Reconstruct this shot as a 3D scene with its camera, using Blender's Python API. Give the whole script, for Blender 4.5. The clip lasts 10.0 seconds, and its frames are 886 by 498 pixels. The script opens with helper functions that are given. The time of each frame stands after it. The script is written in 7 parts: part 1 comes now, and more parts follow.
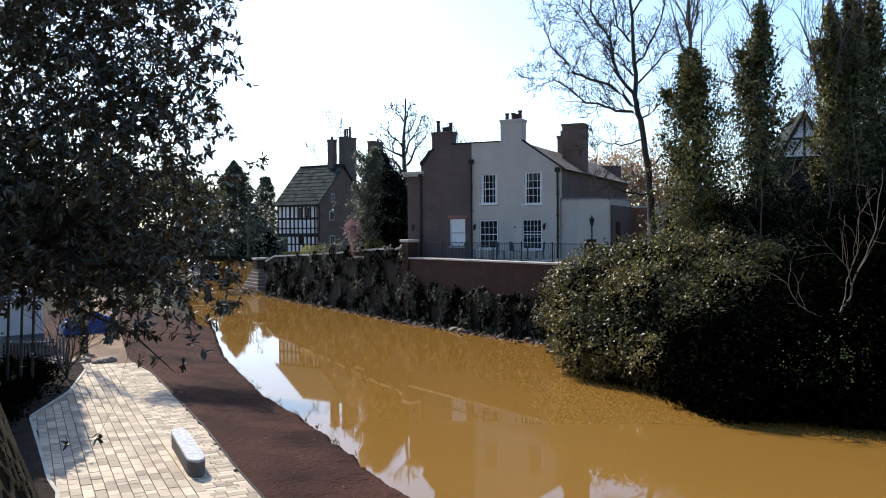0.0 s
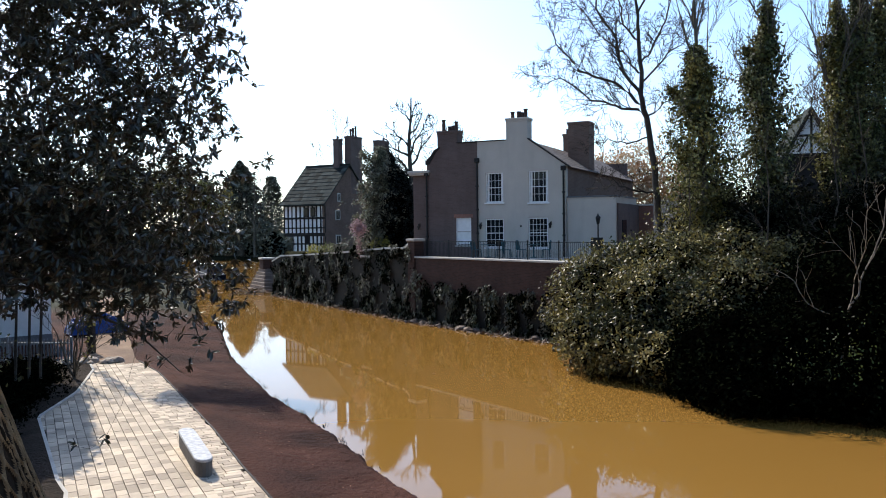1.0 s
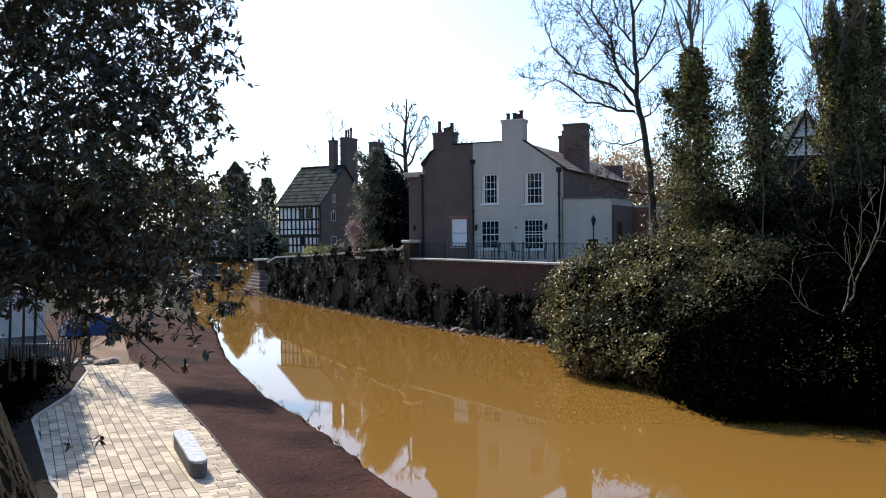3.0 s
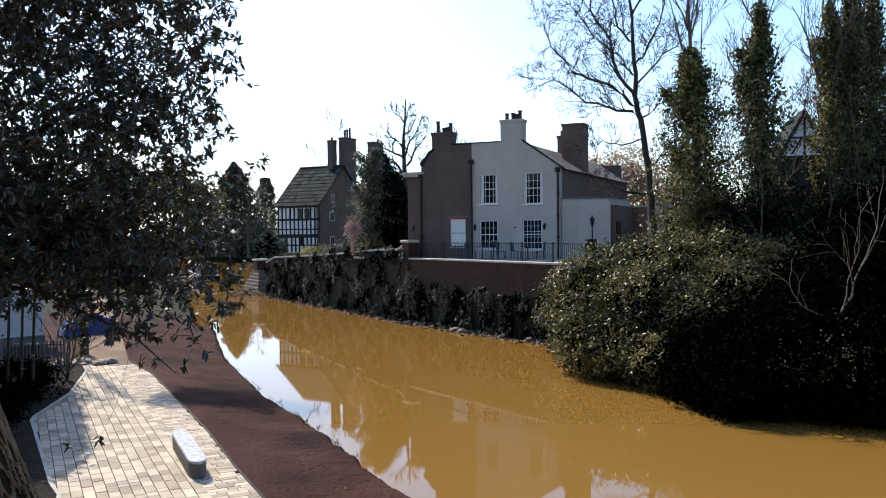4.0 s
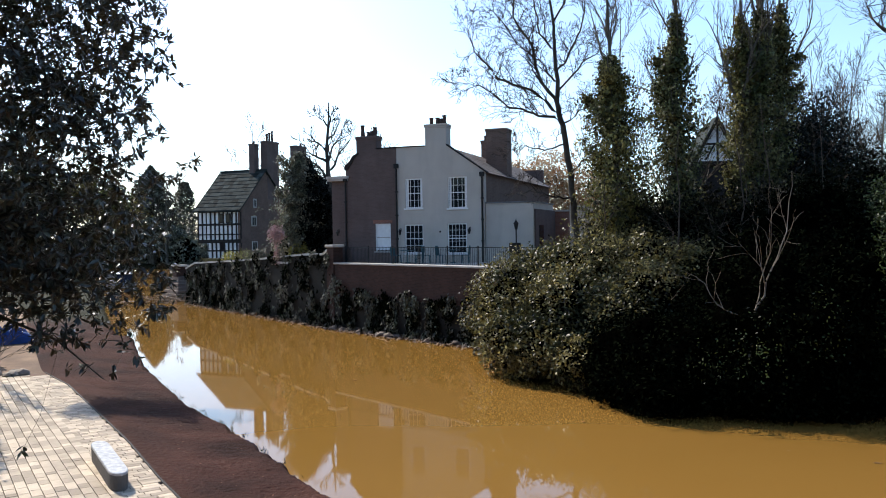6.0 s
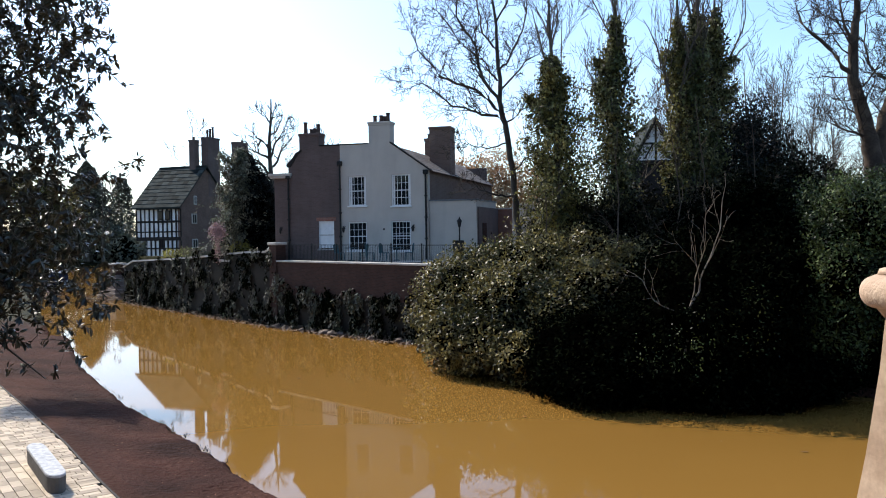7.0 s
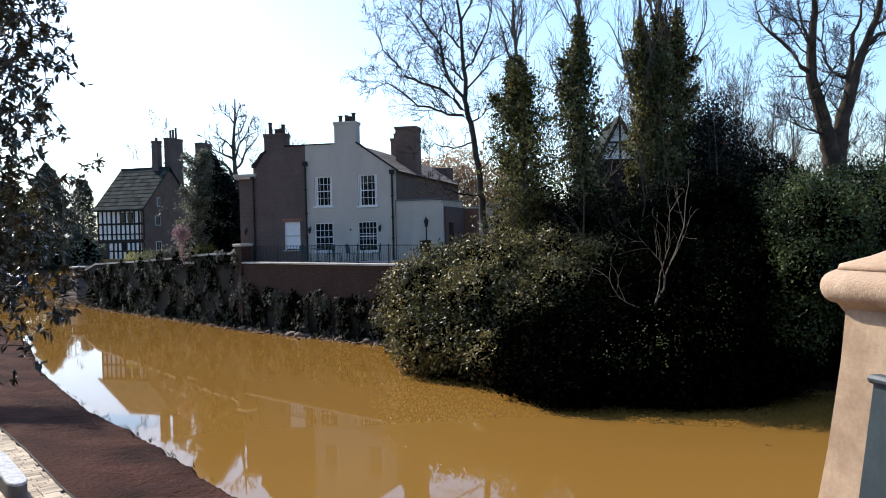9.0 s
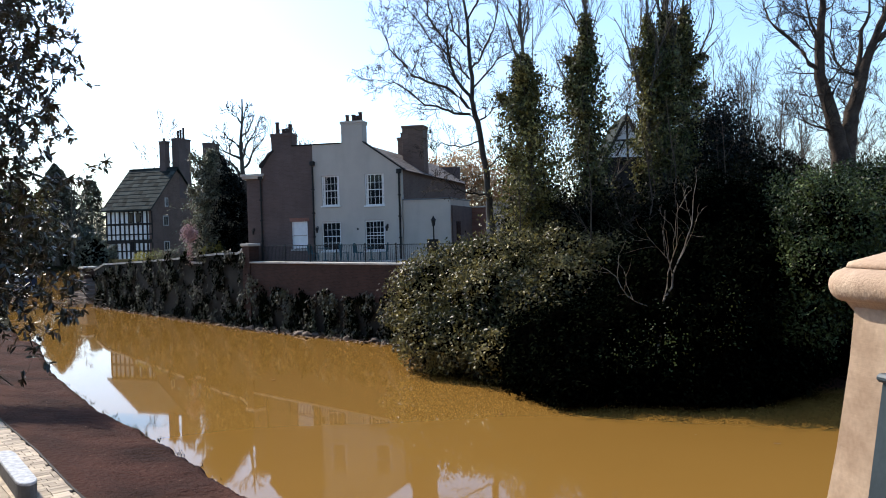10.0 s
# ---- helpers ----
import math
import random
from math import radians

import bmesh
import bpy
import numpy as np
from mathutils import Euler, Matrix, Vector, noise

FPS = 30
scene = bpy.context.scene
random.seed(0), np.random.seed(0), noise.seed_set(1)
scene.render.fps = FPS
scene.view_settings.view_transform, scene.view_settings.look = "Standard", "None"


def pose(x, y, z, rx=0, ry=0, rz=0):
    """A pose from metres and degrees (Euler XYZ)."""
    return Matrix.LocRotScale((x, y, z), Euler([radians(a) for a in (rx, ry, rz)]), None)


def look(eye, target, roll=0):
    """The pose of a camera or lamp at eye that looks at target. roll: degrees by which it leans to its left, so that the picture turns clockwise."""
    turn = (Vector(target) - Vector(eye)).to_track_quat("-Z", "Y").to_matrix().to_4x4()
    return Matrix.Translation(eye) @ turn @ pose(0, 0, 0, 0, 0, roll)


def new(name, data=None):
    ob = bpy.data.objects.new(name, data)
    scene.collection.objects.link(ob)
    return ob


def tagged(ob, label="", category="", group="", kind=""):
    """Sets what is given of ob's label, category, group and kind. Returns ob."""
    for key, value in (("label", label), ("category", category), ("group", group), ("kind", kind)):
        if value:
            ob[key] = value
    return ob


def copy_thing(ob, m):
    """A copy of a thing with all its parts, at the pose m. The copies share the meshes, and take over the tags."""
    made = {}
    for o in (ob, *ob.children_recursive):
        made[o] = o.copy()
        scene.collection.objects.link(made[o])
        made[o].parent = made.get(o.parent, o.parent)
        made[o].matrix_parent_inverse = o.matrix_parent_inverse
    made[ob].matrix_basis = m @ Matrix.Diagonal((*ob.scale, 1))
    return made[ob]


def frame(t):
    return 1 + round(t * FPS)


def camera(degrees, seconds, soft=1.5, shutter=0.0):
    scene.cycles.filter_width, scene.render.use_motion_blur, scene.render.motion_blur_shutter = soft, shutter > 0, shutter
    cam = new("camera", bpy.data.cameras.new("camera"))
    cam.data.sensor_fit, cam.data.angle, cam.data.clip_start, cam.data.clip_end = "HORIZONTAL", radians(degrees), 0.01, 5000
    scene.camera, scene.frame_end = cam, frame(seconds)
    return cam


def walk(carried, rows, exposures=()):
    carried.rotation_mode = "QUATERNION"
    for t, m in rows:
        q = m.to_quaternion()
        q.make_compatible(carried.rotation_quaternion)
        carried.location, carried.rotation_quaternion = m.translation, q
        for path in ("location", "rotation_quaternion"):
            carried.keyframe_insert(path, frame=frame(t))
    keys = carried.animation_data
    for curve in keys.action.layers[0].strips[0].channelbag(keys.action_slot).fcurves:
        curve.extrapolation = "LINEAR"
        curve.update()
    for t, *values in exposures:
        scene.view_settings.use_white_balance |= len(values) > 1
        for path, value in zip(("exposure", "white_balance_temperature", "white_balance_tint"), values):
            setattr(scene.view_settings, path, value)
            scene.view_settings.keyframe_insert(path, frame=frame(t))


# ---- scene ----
cam = camera(56.0, 10.0, soft=1.0)
# seconds, x, y, z, yaw (left), pitch (up), lean (right)
ROWS = [
    (0.0, 0.061, 0.014, 5.288, 0.11, -1.27, 0.44),
    (0.5, 0.055, 0.036, 5.290, 0.41, -1.48, 0.61),
    (1.0, 0.061, 0.029, 5.290, 0.53, -1.34, 0.72),
    (1.5, 0.055, 0.036, 5.289, 0.46, -1.31, 0.64),
    (2.0, 0.054, 0.045, 5.287, 0.51, -1.30, 0.64),
    (2.5, 0.055, 0.038, 5.284, 0.29, -1.24, 0.62),
    (4.0, 0.048, 0.039, 5.285, 0.12, -1.24, 0.65),
    (4.5, 0.045, 0.028, 5.288, -0.54, -1.18, 0.60),
    (5.0, -0.004, 0.063, 5.261, -2.01, -1.01, 0.64),
    (5.5, -0.040, 0.074, 5.255, -3.44, -0.94, 0.82),
    (7.0, -0.055, -0.158, 5.275, -8.98, -1.23, 0.88),
    (7.5, -0.053, -0.144, 5.273, -10.65, -1.24, 0.99),
    (8.0, -0.061, -0.158, 5.275, -11.47, -1.15, 1.17),
    (8.5, -0.079, -0.180, 5.282, -11.33, -1.34, 1.19),
    (9.0, -0.049, -0.145, 5.273, -11.24, -1.29, 1.38),
    (9.5, -0.046, -0.144, 5.273, -11.00, -1.24, 1.57),
    (10.0, -0.042, -0.139, 5.275, -10.73, -1.35, 1.61),
]
walk(cam, [(t, pose(x, y, z, 0, 0, yaw) @ pose(0, 0, 0, 90 + pitch, 0, 0) @ pose(0, 0, 0, 0, 0, -lean)) for t, x, y, z, yaw, pitch, lean in ROWS])
scene.view_settings.exposure = 0.42

# ---- light ----
SUN = Vector((-0.559, 0.829, 0.80)).normalized()
world = bpy.data.worlds.new("world")
scene.world = world
world.use_nodes = True
wn = world.node_tree.nodes
def sky_layer(air, dust, ozone):
    node = wn.new("ShaderNodeTexSky")
    node.sky_type, node.sun_disc = "NISHITA", False
    node.sun_elevation, node.sun_rotation = math.asin(SUN.z), math.atan2(SUN.x, SUN.y)
    node.air_density, node.dust_density, node.ozone_density = air, dust, ozone
    return node


# clear blue air, and the white haze that gathers round the sun
blue, haze = sky_layer(1.2, 0.5, 6.5), sky_layer(0.15, 5.0, 4.0)
both = wn.new("ShaderNodeMix")
both.data_type, both.blend_type = "RGBA", "MIX"
both.inputs["Factor"].default_value = 0.19
world.node_tree.links.new(blue.outputs[0], both.inputs["A"])
world.node_tree.links.new(haze.outputs[0], both.inputs["B"])
wn["Background"].inputs["Strength"].default_value = 0.21
world.node_tree.links.new(both.outputs["Result"], wn["Background"].inputs["Color"])
sun = new("sun", bpy.data.lights.new("sun", "SUN"))
sun.data.energy, sun.data.angle, sun.data.color = 5.0, radians(0.5), (1.0, 0.93, 0.82)
sun.matrix_world = look(SUN * 50, (0, 0, 0))


# ---- materials ----
def mat(name, color, rough=0.8, vary=0.25, scale=3.0, fine=40.0, bump=0.3, tint=None, metal=0.0, island=0.0, spec=0.2, stain=0.0, bdist=0.02, transmit=0.0, obj=0.0):
    """Painted or natural surface: base colour, variation at two scales and fine relief. tint: the second colour."""
    m = bpy.data.materials.new(name)
    m.use_nodes = True
    nt = m.node_tree
    N, L = nt.nodes, nt.links
    b = N["Principled BSDF"]
    b.inputs["Roughness"].default_value, b.inputs["Metallic"].default_value = rough, metal
    b.inputs["Specular IOR Level"].default_value = spec
    geo = N.new("ShaderNodeNewGeometry")
    n1, n2 = N.new("ShaderNodeTexNoise"), N.new("ShaderNodeTexNoise")
    n1.inputs["Scale"].default_value, n2.inputs["Scale"].default_value = scale, fine
    n1.inputs["Detail"].default_value, n2.inputs["Detail"].default_value = 6, 4
    L.new(geo.outputs["Position"], n1.inputs["Vector"])
    L.new(geo.outputs["Position"], n2.inputs["Vector"])
    tint = tint or tuple(c * (1 - vary) for c in color)
    mix = N.new("ShaderNodeMix")
    mix.data_type = "RGBA"
    mix.inputs["A"].default_value, mix.inputs["B"].default_value = (*color, 1), (*tint, 1)
    ramp = N.new("ShaderNodeMapRange")
    ramp.inputs["From Min"].default_value, ramp.inputs["From Max"].default_value = 0.36, 0.64
    L.new(n1.outputs["Fac"], ramp.inputs["Value"])
    L.new(ramp.outputs[0], mix.inputs["Factor"])
    hsv = N.new("ShaderNodeHueSaturation")
    L.new(mix.outputs["Result"], hsv.inputs["Color"])
    add = N.new("ShaderNodeMath")
    add.operation = "MULTIPLY_ADD"
    add.inputs[1].default_value, add.inputs[2].default_value = vary * 1.4, 1 - vary * 0.7
    L.new(n2.outputs["Fac"], add.inputs[0])
    val = add.outputs[0]
    for amount, node, sock in ((island, geo, "Random Per Island"), (obj, None, "Random")):
        if amount:
            node = node or N.new("ShaderNodeObjectInfo")
            k = N.new("ShaderNodeMath")
            k.operation = "MULTIPLY_ADD"
            k.inputs[1].default_value, k.inputs[2].default_value = 2 * amount, 1 - amount
            L.new(node.outputs[sock], k.inputs[0])
            q = N.new("ShaderNodeMath")
            q.operation = "MULTIPLY"
            L.new(val, q.inputs[0])
            L.new(k.outputs[0], q.inputs[1])
            val = q.outputs[0]
    L.new(val, hsv.inputs["Value"])
    out = hsv.outputs["Color"]
    if stain:
        n3 = N.new("ShaderNodeTexNoise")
        mp = N.new("ShaderNodeMapping")
        mp.inputs["Scale"].default_value = (1.2, 1.2, 0.25)
        L.new(geo.outputs["Position"], mp.inputs["Vector"])
        L.new(mp.outputs[0], n3.inputs["Vector"])
        n3.inputs["Scale"].default_value, n3.inputs["Detail"].default_value = 1.1, 8
        r3 = N.new("ShaderNodeMapRange")
        r3.inputs["From Min"].default_value, r3.inputs["From Max"].default_value = 0.5, 0.75
        r3.inputs["To Max"].default_value = stain
        L.new(n3.outputs["Fac"], r3.inputs["Value"])
        m3 = N.new("ShaderNodeMix")
        m3.data_type = "RGBA"
        m3.inputs["B"].default_value = (*(c * 0.35 for c in color), 1)
        L.new(out, m3.inputs["A"])
        L.new(r3.outputs[0], m3.inputs["Factor"])
        out = m3.outputs["Result"]
    L.new(out, b.inputs["Base Color"])
    if bump:
        bn = N.new("ShaderNodeBump")
        bn.inputs["Strength"].default_value, bn.inputs["Distance"].default_value = bump, bdist
        L.new(n2.outputs["Fac"], bn.inputs["Height"])
        L.new(bn.outputs[0], b.inputs["Normal"])
    if transmit:
        tr = N.new("ShaderNodeBsdfTranslucent")
        L.new(out, tr.inputs["Color"])
        ms = N.new("ShaderNodeMixShader")
        ms.inputs[0].default_value = transmit
        L.new(b.outputs[0], ms.inputs[1])
        L.new(tr.outputs[0], ms.inputs[2])
        L.new(ms.outputs[0], N["Material Output"].inputs["Surface"])
    return m


def brick_mat(name, c1, c2, mortar, scale=1.0, w=0.225, h=0.075, bump=0.5):
    """Coursed brickwork too small to pick apart, along the wall's own length."""
    m = mat(name, c1, 0.9, 0.48, 0.9, 30, 0.2, stain=0.75)
    N, L = m.node_tree.nodes, m.node_tree.links
    b = N["Principled BSDF"]
    tc = N.new("ShaderNodeTexCoord")
    sep, com = N.new("ShaderNodeSeparateXYZ"), N.new("ShaderNodeCombineXYZ")
    L.new(tc.outputs["Object"], sep.inputs[0])
    s = N.new("ShaderNodeMath")
    L.new(sep.outputs["X"], s.inputs[0])
    L.new(sep.outputs["Y"], s.inputs[1])
    L.new(s.outputs[0], com.inputs["X"])
    L.new(sep.outputs["Z"], com.inputs["Y"])
    br = N.new("ShaderNodeTexBrick")
    br.inputs["Color1"].default_value, br.inputs["Color2"].default_value, br.inputs["Mortar"].default_value = (*c1, 1), (*c2, 1), (*mortar, 1)
    br.inputs["Scale"].default_value = scale
    br.inputs["Brick Width"].default_value, br.inputs["Row Height"].default_value, br.inputs["Mortar Size"].default_value = w, h, 0.008
    L.new(com.outputs[0], br.inputs["Vector"])
    old = b.inputs["Base Color"].links[0].from_socket
    mul = N.new("ShaderNodeMix")
    mul.data_type, mul.blend_type = "RGBA", "MIX"
    mul.inputs["Factor"].default_value = 0.6
    L.new(old, mul.inputs["A"])
    L.new(br.outputs["Color"], mul.inputs["B"])
    L.new(mul.outputs["Result"], b.inputs["Base Color"])
    return m


M_WHITE = mat("white_render", (0.53, 0.475, 0.405), 0.85, 0.10, 0.9, 25, 0.15, stain=0.18)
M_WOODWHITE = mat("white_paint", (0.80, 0.79, 0.76), 0.5, 0.08, 4, 60, 0.05)
M_BRICK = brick_mat("brown_brick", (0.148, 0.103, 0.089), (0.113, 0.080, 0.070), (0.15, 0.118, 0.102))
M_REDBRICK = brick_mat("red_brick", (0.30, 0.13, 0.09), (0.22, 0.10, 0.07), (0.25, 0.2, 0.17))
M_WALL = brick_mat("old_wall_brick", (0.070, 0.034, 0.024), (0.030, 0.017, 0.013), (0.055, 0.042, 0.034))
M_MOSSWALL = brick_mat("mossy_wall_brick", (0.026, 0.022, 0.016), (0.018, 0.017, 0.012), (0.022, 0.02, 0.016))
M_COPING = mat("pale_coping", (0.52, 0.48, 0.42), 0.85, 0.25, 1.5, 30, 0.3, stain=0.3)
M_TILE = mat("brown_roof_tile", (0.26, 0.205, 0.165), 0.85, 0.3, 1.2, 18, 0.4, island=0.2)
M_SLATE = mat("stone_slate", (0.045, 0.052, 0.047), 0.9, 0.35, 1.2, 18, 0.4, island=0.25, spec=0.05)
M_SLATEPIECE = mat("stone_slate_piece", (0.045, 0.052, 0.047), 0.9, 0.35, 1.2, 18, 0.4, obj=0.6, spec=0.05)
M_LEAD = mat("grey_lead", (0.16, 0.165, 0.17), 0.5, 0.2, 2, 20, 0.1)
M_BLACK = mat("black_paint", (0.022, 0.021, 0.02), 0.5, 0.3, 4, 40, 0.1)
M_OAK = mat("black_oak", (0.03, 0.026, 0.023), 0.8, 0.4, 3, 30, 0.3)
M_PLASTER = mat("white_plaster", (0.80, 0.78, 0.74), 0.9, 0.12, 2, 30, 0.15)
M_POT = mat("chimney_pot", (0.085, 0.055, 0.045), 0.85, 0.3, 5, 40, 0.2)
M_DARKBARK = mat("dark_bark", (0.042, 0.034, 0.028), 0.95, 0.5, 1.5, 25, 0.8, tint=(0.085, 0.075, 0.062), bdist=0.03)
M_STACK = brick_mat("worn_brick", (0.19, 0.120, 0.090), (0.130, 0.082, 0.063), (0.20, 0.15, 0.12))
M_BARK = mat("bark", (0.085, 0.07, 0.055), 0.95, 0.4, 4, 45, 0.8, tint=(0.13, 0.115, 0.09), bdist=0.03)
M_PALEBARK = mat("pale_bark", (0.13, 0.095, 0.07), 0.95, 0.5, 3, 30, 1.0, tint=(0.055, 0.04, 0.03), bdist=0.03)
M_SILVERBARK = mat("silver_bark", (0.24, 0.20, 0.16), 0.9, 0.4, 3, 30, 0.6, tint=(0.12, 0.095, 0.075), bdist=0.02)
M_BROWNTWIG = mat("brown_twig", (0.11, 0.075, 0.06), 0.95, 0.3, 3, 30, 0.0, island=0.25)
M_TWIG = mat("twig", (0.045, 0.035, 0.028), 0.95, 0.3, 3, 30, 0.0, island=0.2)
# far darker than real leaves: the shade of the foliage is in this colour
M_SHADELEAF = mat("shaded_evergreen_leaf", (0.0026, 0.0036, 0.0019), 0.7, 0.3, 1.0, 8, 0.0, tint=(0.0050, 0.0062, 0.0030), island=0.8, transmit=0.0, spec=0.0)
M_NEARLEAF = mat("broad_leaf", (0.032, 0.038, 0.021), 0.42, 0.3, 2.0, 30, 0.05, tint=(0.050, 0.050, 0.020), island=0.7, transmit=0.06, spec=0.9)
M_LAUREL = mat("laurel_leaf", (0.032, 0.036, 0.013), 0.45, 0.3, 0.5, 8, 0.0, tint=(0.20, 0.165, 0.060), island=0.95, transmit=0.28, spec=0.25)
M_SPRAY = mat("spray_leaf", (0.090, 0.115, 0.038), 0.45, 0.3, 0.45, 8, 0.0, tint=(0.022, 0.034, 0.013), island=0.9, transmit=0.22, spec=0.12)
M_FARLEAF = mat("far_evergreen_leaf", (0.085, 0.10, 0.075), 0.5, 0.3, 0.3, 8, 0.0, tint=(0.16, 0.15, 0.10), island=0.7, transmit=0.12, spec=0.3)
M_OLDBARK = mat("old_tree_bark", (0.10, 0.072, 0.052), 0.95, 0.6, 1.6, 14, 1.0, tint=(0.045, 0.032, 0.024), bdist=0.06)
M_SHRUB = mat("shrub_leaf", (0.085, 0.105, 0.036), 0.5, 0.3, 0.5, 8, 0.0, tint=(0.16, 0.155, 0.06), island=0.75, transmit=0.25, spec=0.15)
M_IVY = mat("ivy_leaf", (0.060, 0.074, 0.026), 0.5, 0.3, 0.8, 8, 0.0, tint=(0.14, 0.122, 0.045), island=0.9, transmit=0.2, spec=0.25)
M_OLIVEIVY = mat("olive_ivy_leaf", (0.080, 0.082, 0.026), 0.5, 0.3, 0.8, 8, 0.0, tint=(0.18, 0.150, 0.045), island=0.85, transmit=0.3, spec=0.25)
M_DRYIVY = mat("dry_ivy_leaf", (0.085, 0.075, 0.050), 0.6, 0.3, 0.8, 8, 0.0, tint=(0.05, 0.055, 0.025), island=0.5, transmit=0.1, spec=0.3)
M_PALEIVY = mat("pale_ivy_leaf", (0.20, 0.19, 0.135), 0.5, 0.3, 0.8, 8, 0.0, tint=(0.07, 0.078, 0.045), island=0.8, transmit=0.25, spec=0.3)
M_YEW = mat("yew_needle", (0.009, 0.014, 0.012), 0.6, 0.3, 0.8, 8, 0.0, island=0.5, transmit=0.03, spec=0.2)
# near black: deep shade inside bushes put into the colour
M_INNERSHADE = mat("inner_shade_black", (0.0008, 0.0008, 0.0006), 1.0, 0.4, 2, 12, 0.0, spec=0.0)
# undergrowth leaves coloured almost black, with the shade under the trees included
M_SHADEUNDER = mat("shaded_undergrowth_leaf", (0.008, 0.010, 0.005), 0.6, 0.3, 0.7, 8, 0.0, tint=(0.024, 0.022, 0.010), island=0.9, transmit=0.08, spec=0.05)
M_GOLD = mat("yellow_shrub", (0.34, 0.30, 0.06), 0.6, 0.3, 2, 8, 0.0, island=0.4, transmit=0.2)
M_PINK = mat("pink_blossom", (0.42, 0.27, 0.27), 0.7, 0.2, 2, 8, 0.0, island=0.3, transmit=0.2)
M_CREAM = mat("cream_catkins", (0.50, 0.40, 0.26), 0.8, 0.3, 0.4, 8, 0.0, tint=(0.42, 0.22, 0.10), island=0.3, transmit=0.2)
M_EARTH = mat("bare_earth", (0.062, 0.026, 0.018), 0.95, 0.45, 0.5, 9, 1.0, tint=(0.026, 0.0115, 0.009), bdist=0.08, spec=0.06)
M_STONE = mat("granite_bench", (0.50, 0.50, 0.50), 0.7, 0.4, 9, 60, 0.2, tint=(0.30, 0.31, 0.33))
M_TARP = mat("blue_tarp", (0.02, 0.06, 0.22), 0.45, 0.3, 3, 20, 0.3)
M_METAL = mat("galvanised_steel", (0.26, 0.29, 0.32), 0.5, 0.2, 5, 40, 0.05, metal=0.3)
M_SAND = mat("sandstone", (0.52, 0.375, 0.26), 0.85, 0.3, 5.0, 70, 0.5, tint=(0.40, 0.265, 0.175), stain=0.75, bdist=0.008)
M_TOOLED = mat("tooled_sandstone", (0.52, 0.375, 0.255), 0.9, 0.35, 7.0, 55, 0.3, tint=(0.38, 0.26, 0.17), stain=0.5, bdist=0.006)


def tooling(m):
    """Horizontal chisel strokes across the dressed face."""
    N, L = m.node_tree.nodes, m.node_tree.links
    b = N["Principled BSDF"]
    geo, mp, nz = N.new("ShaderNodeNewGeometry"), N.new("ShaderNodeMapping"), N.new("ShaderNodeTexNoise")
    mp.inputs["Scale"].default_value = (14, 14, 110)
    nz.inputs["Scale"].default_value, nz.inputs["Detail"].default_value = 1.0, 3
    L.new(geo.outputs["Position"], mp.inputs["Vector"])
    L.new(mp.outputs[0], nz.inputs["Vector"])
    bp = N.new("ShaderNodeBump")
    bp.inputs["Strength"].default_value, bp.inputs["Distance"].default_value = 0.2, 0.004
    L.new(nz.outputs["Fac"], bp.inputs["Height"])
    L.new(bp.outputs[0], b.inputs["Normal"])


tooling(M_TOOLED)
M_PANEL = mat("grey_blue_paint", (0.055, 0.075, 0.085), 0.45, 0.2, 4, 40, 0.08)
M_SETT = mat("buff_sett", (0.50, 0.405, 0.295), 0.85, 0.22, 1.5, 40, 0.3, tint=(0.39, 0.315, 0.235), obj=0.32, bdist=0.004)
M_JOINT = mat("joint_sand", (0.05, 0.04, 0.032), 0.95, 0.3, 4, 40, 0.3)
M_FENCE = mat("pale_boards", (0.42, 0.35, 0.29), 0.85, 0.2, 2, 25, 0.2, island=0.2)
M_TABLE = mat("patio_green", (0.035, 0.105, 0.125), 0.5, 0.2, 4, 20, 0.0)


def glass_mat():
    m = bpy.data.materials.new("window_glass")
    m.use_nodes = True
    b = m.node_tree.nodes["Principled BSDF"]
    b.inputs["Base Color"].default_value = (0.012, 0.014, 0.016, 1)
    b.inputs["Roughness"].default_value = 0.04
    b.inputs["Specular IOR Level"].default_value = 0.25
    return m


M_GLASS = glass_mat()
M_OLDGLASS = mat("old_leaded_glass", (0.012, 0.013, 0.015), 0.3, 0.3, 6, 30, 0.1, spec=0.15)


def water_mat():
    m = bpy.data.materials.new("ochre_water")
    m.use_nodes = True
    N, L = m.node_tree.nodes, m.node_tree.links
    b = N["Principled BSDF"]
    geo = N.new("ShaderNodeNewGeometry")
    n1 = N.new("ShaderNodeTexNoise")
    n1.inputs["Scale"].default_value, n1.inputs["Detail"].default_value = 0.12, 5
    L.new(geo.outputs["Position"], n1.inputs["Vector"])
    mix = N.new("ShaderNodeMix")
    mix.data_type = "RGBA"
    mix.inputs["A"].default_value, mix.inputs["B"].default_value = (0.240, 0.125, 0.028, 1), (0.195, 0.100, 0.020, 1)
    L.new(n1.outputs["Fac"], mix.inputs["Factor"])
    L.new(mix.outputs["Result"], b.inputs["Base Color"])
    b.inputs["Roughness"].default_value = 0.03
    b.inputs["IOR"].default_value = 1.33
    n2 = N.new("ShaderNodeTexNoise")
    n2.inputs["Scale"].default_value, n2.inputs["Detail"].default_value = 0.9, 2
    L.new(geo.outputs["Position"], n2.inputs["Vector"])
    bp = N.new("ShaderNodeBump")
    bp.inputs["Strength"].default_value, bp.inputs["Distance"].default_value = 0.003, 0.01
    L.new(n2.outputs["Fac"], bp.inputs["Height"])
    L.new(bp.outputs[0], b.inputs["Normal"])
    return m


M_WATER = water_mat()


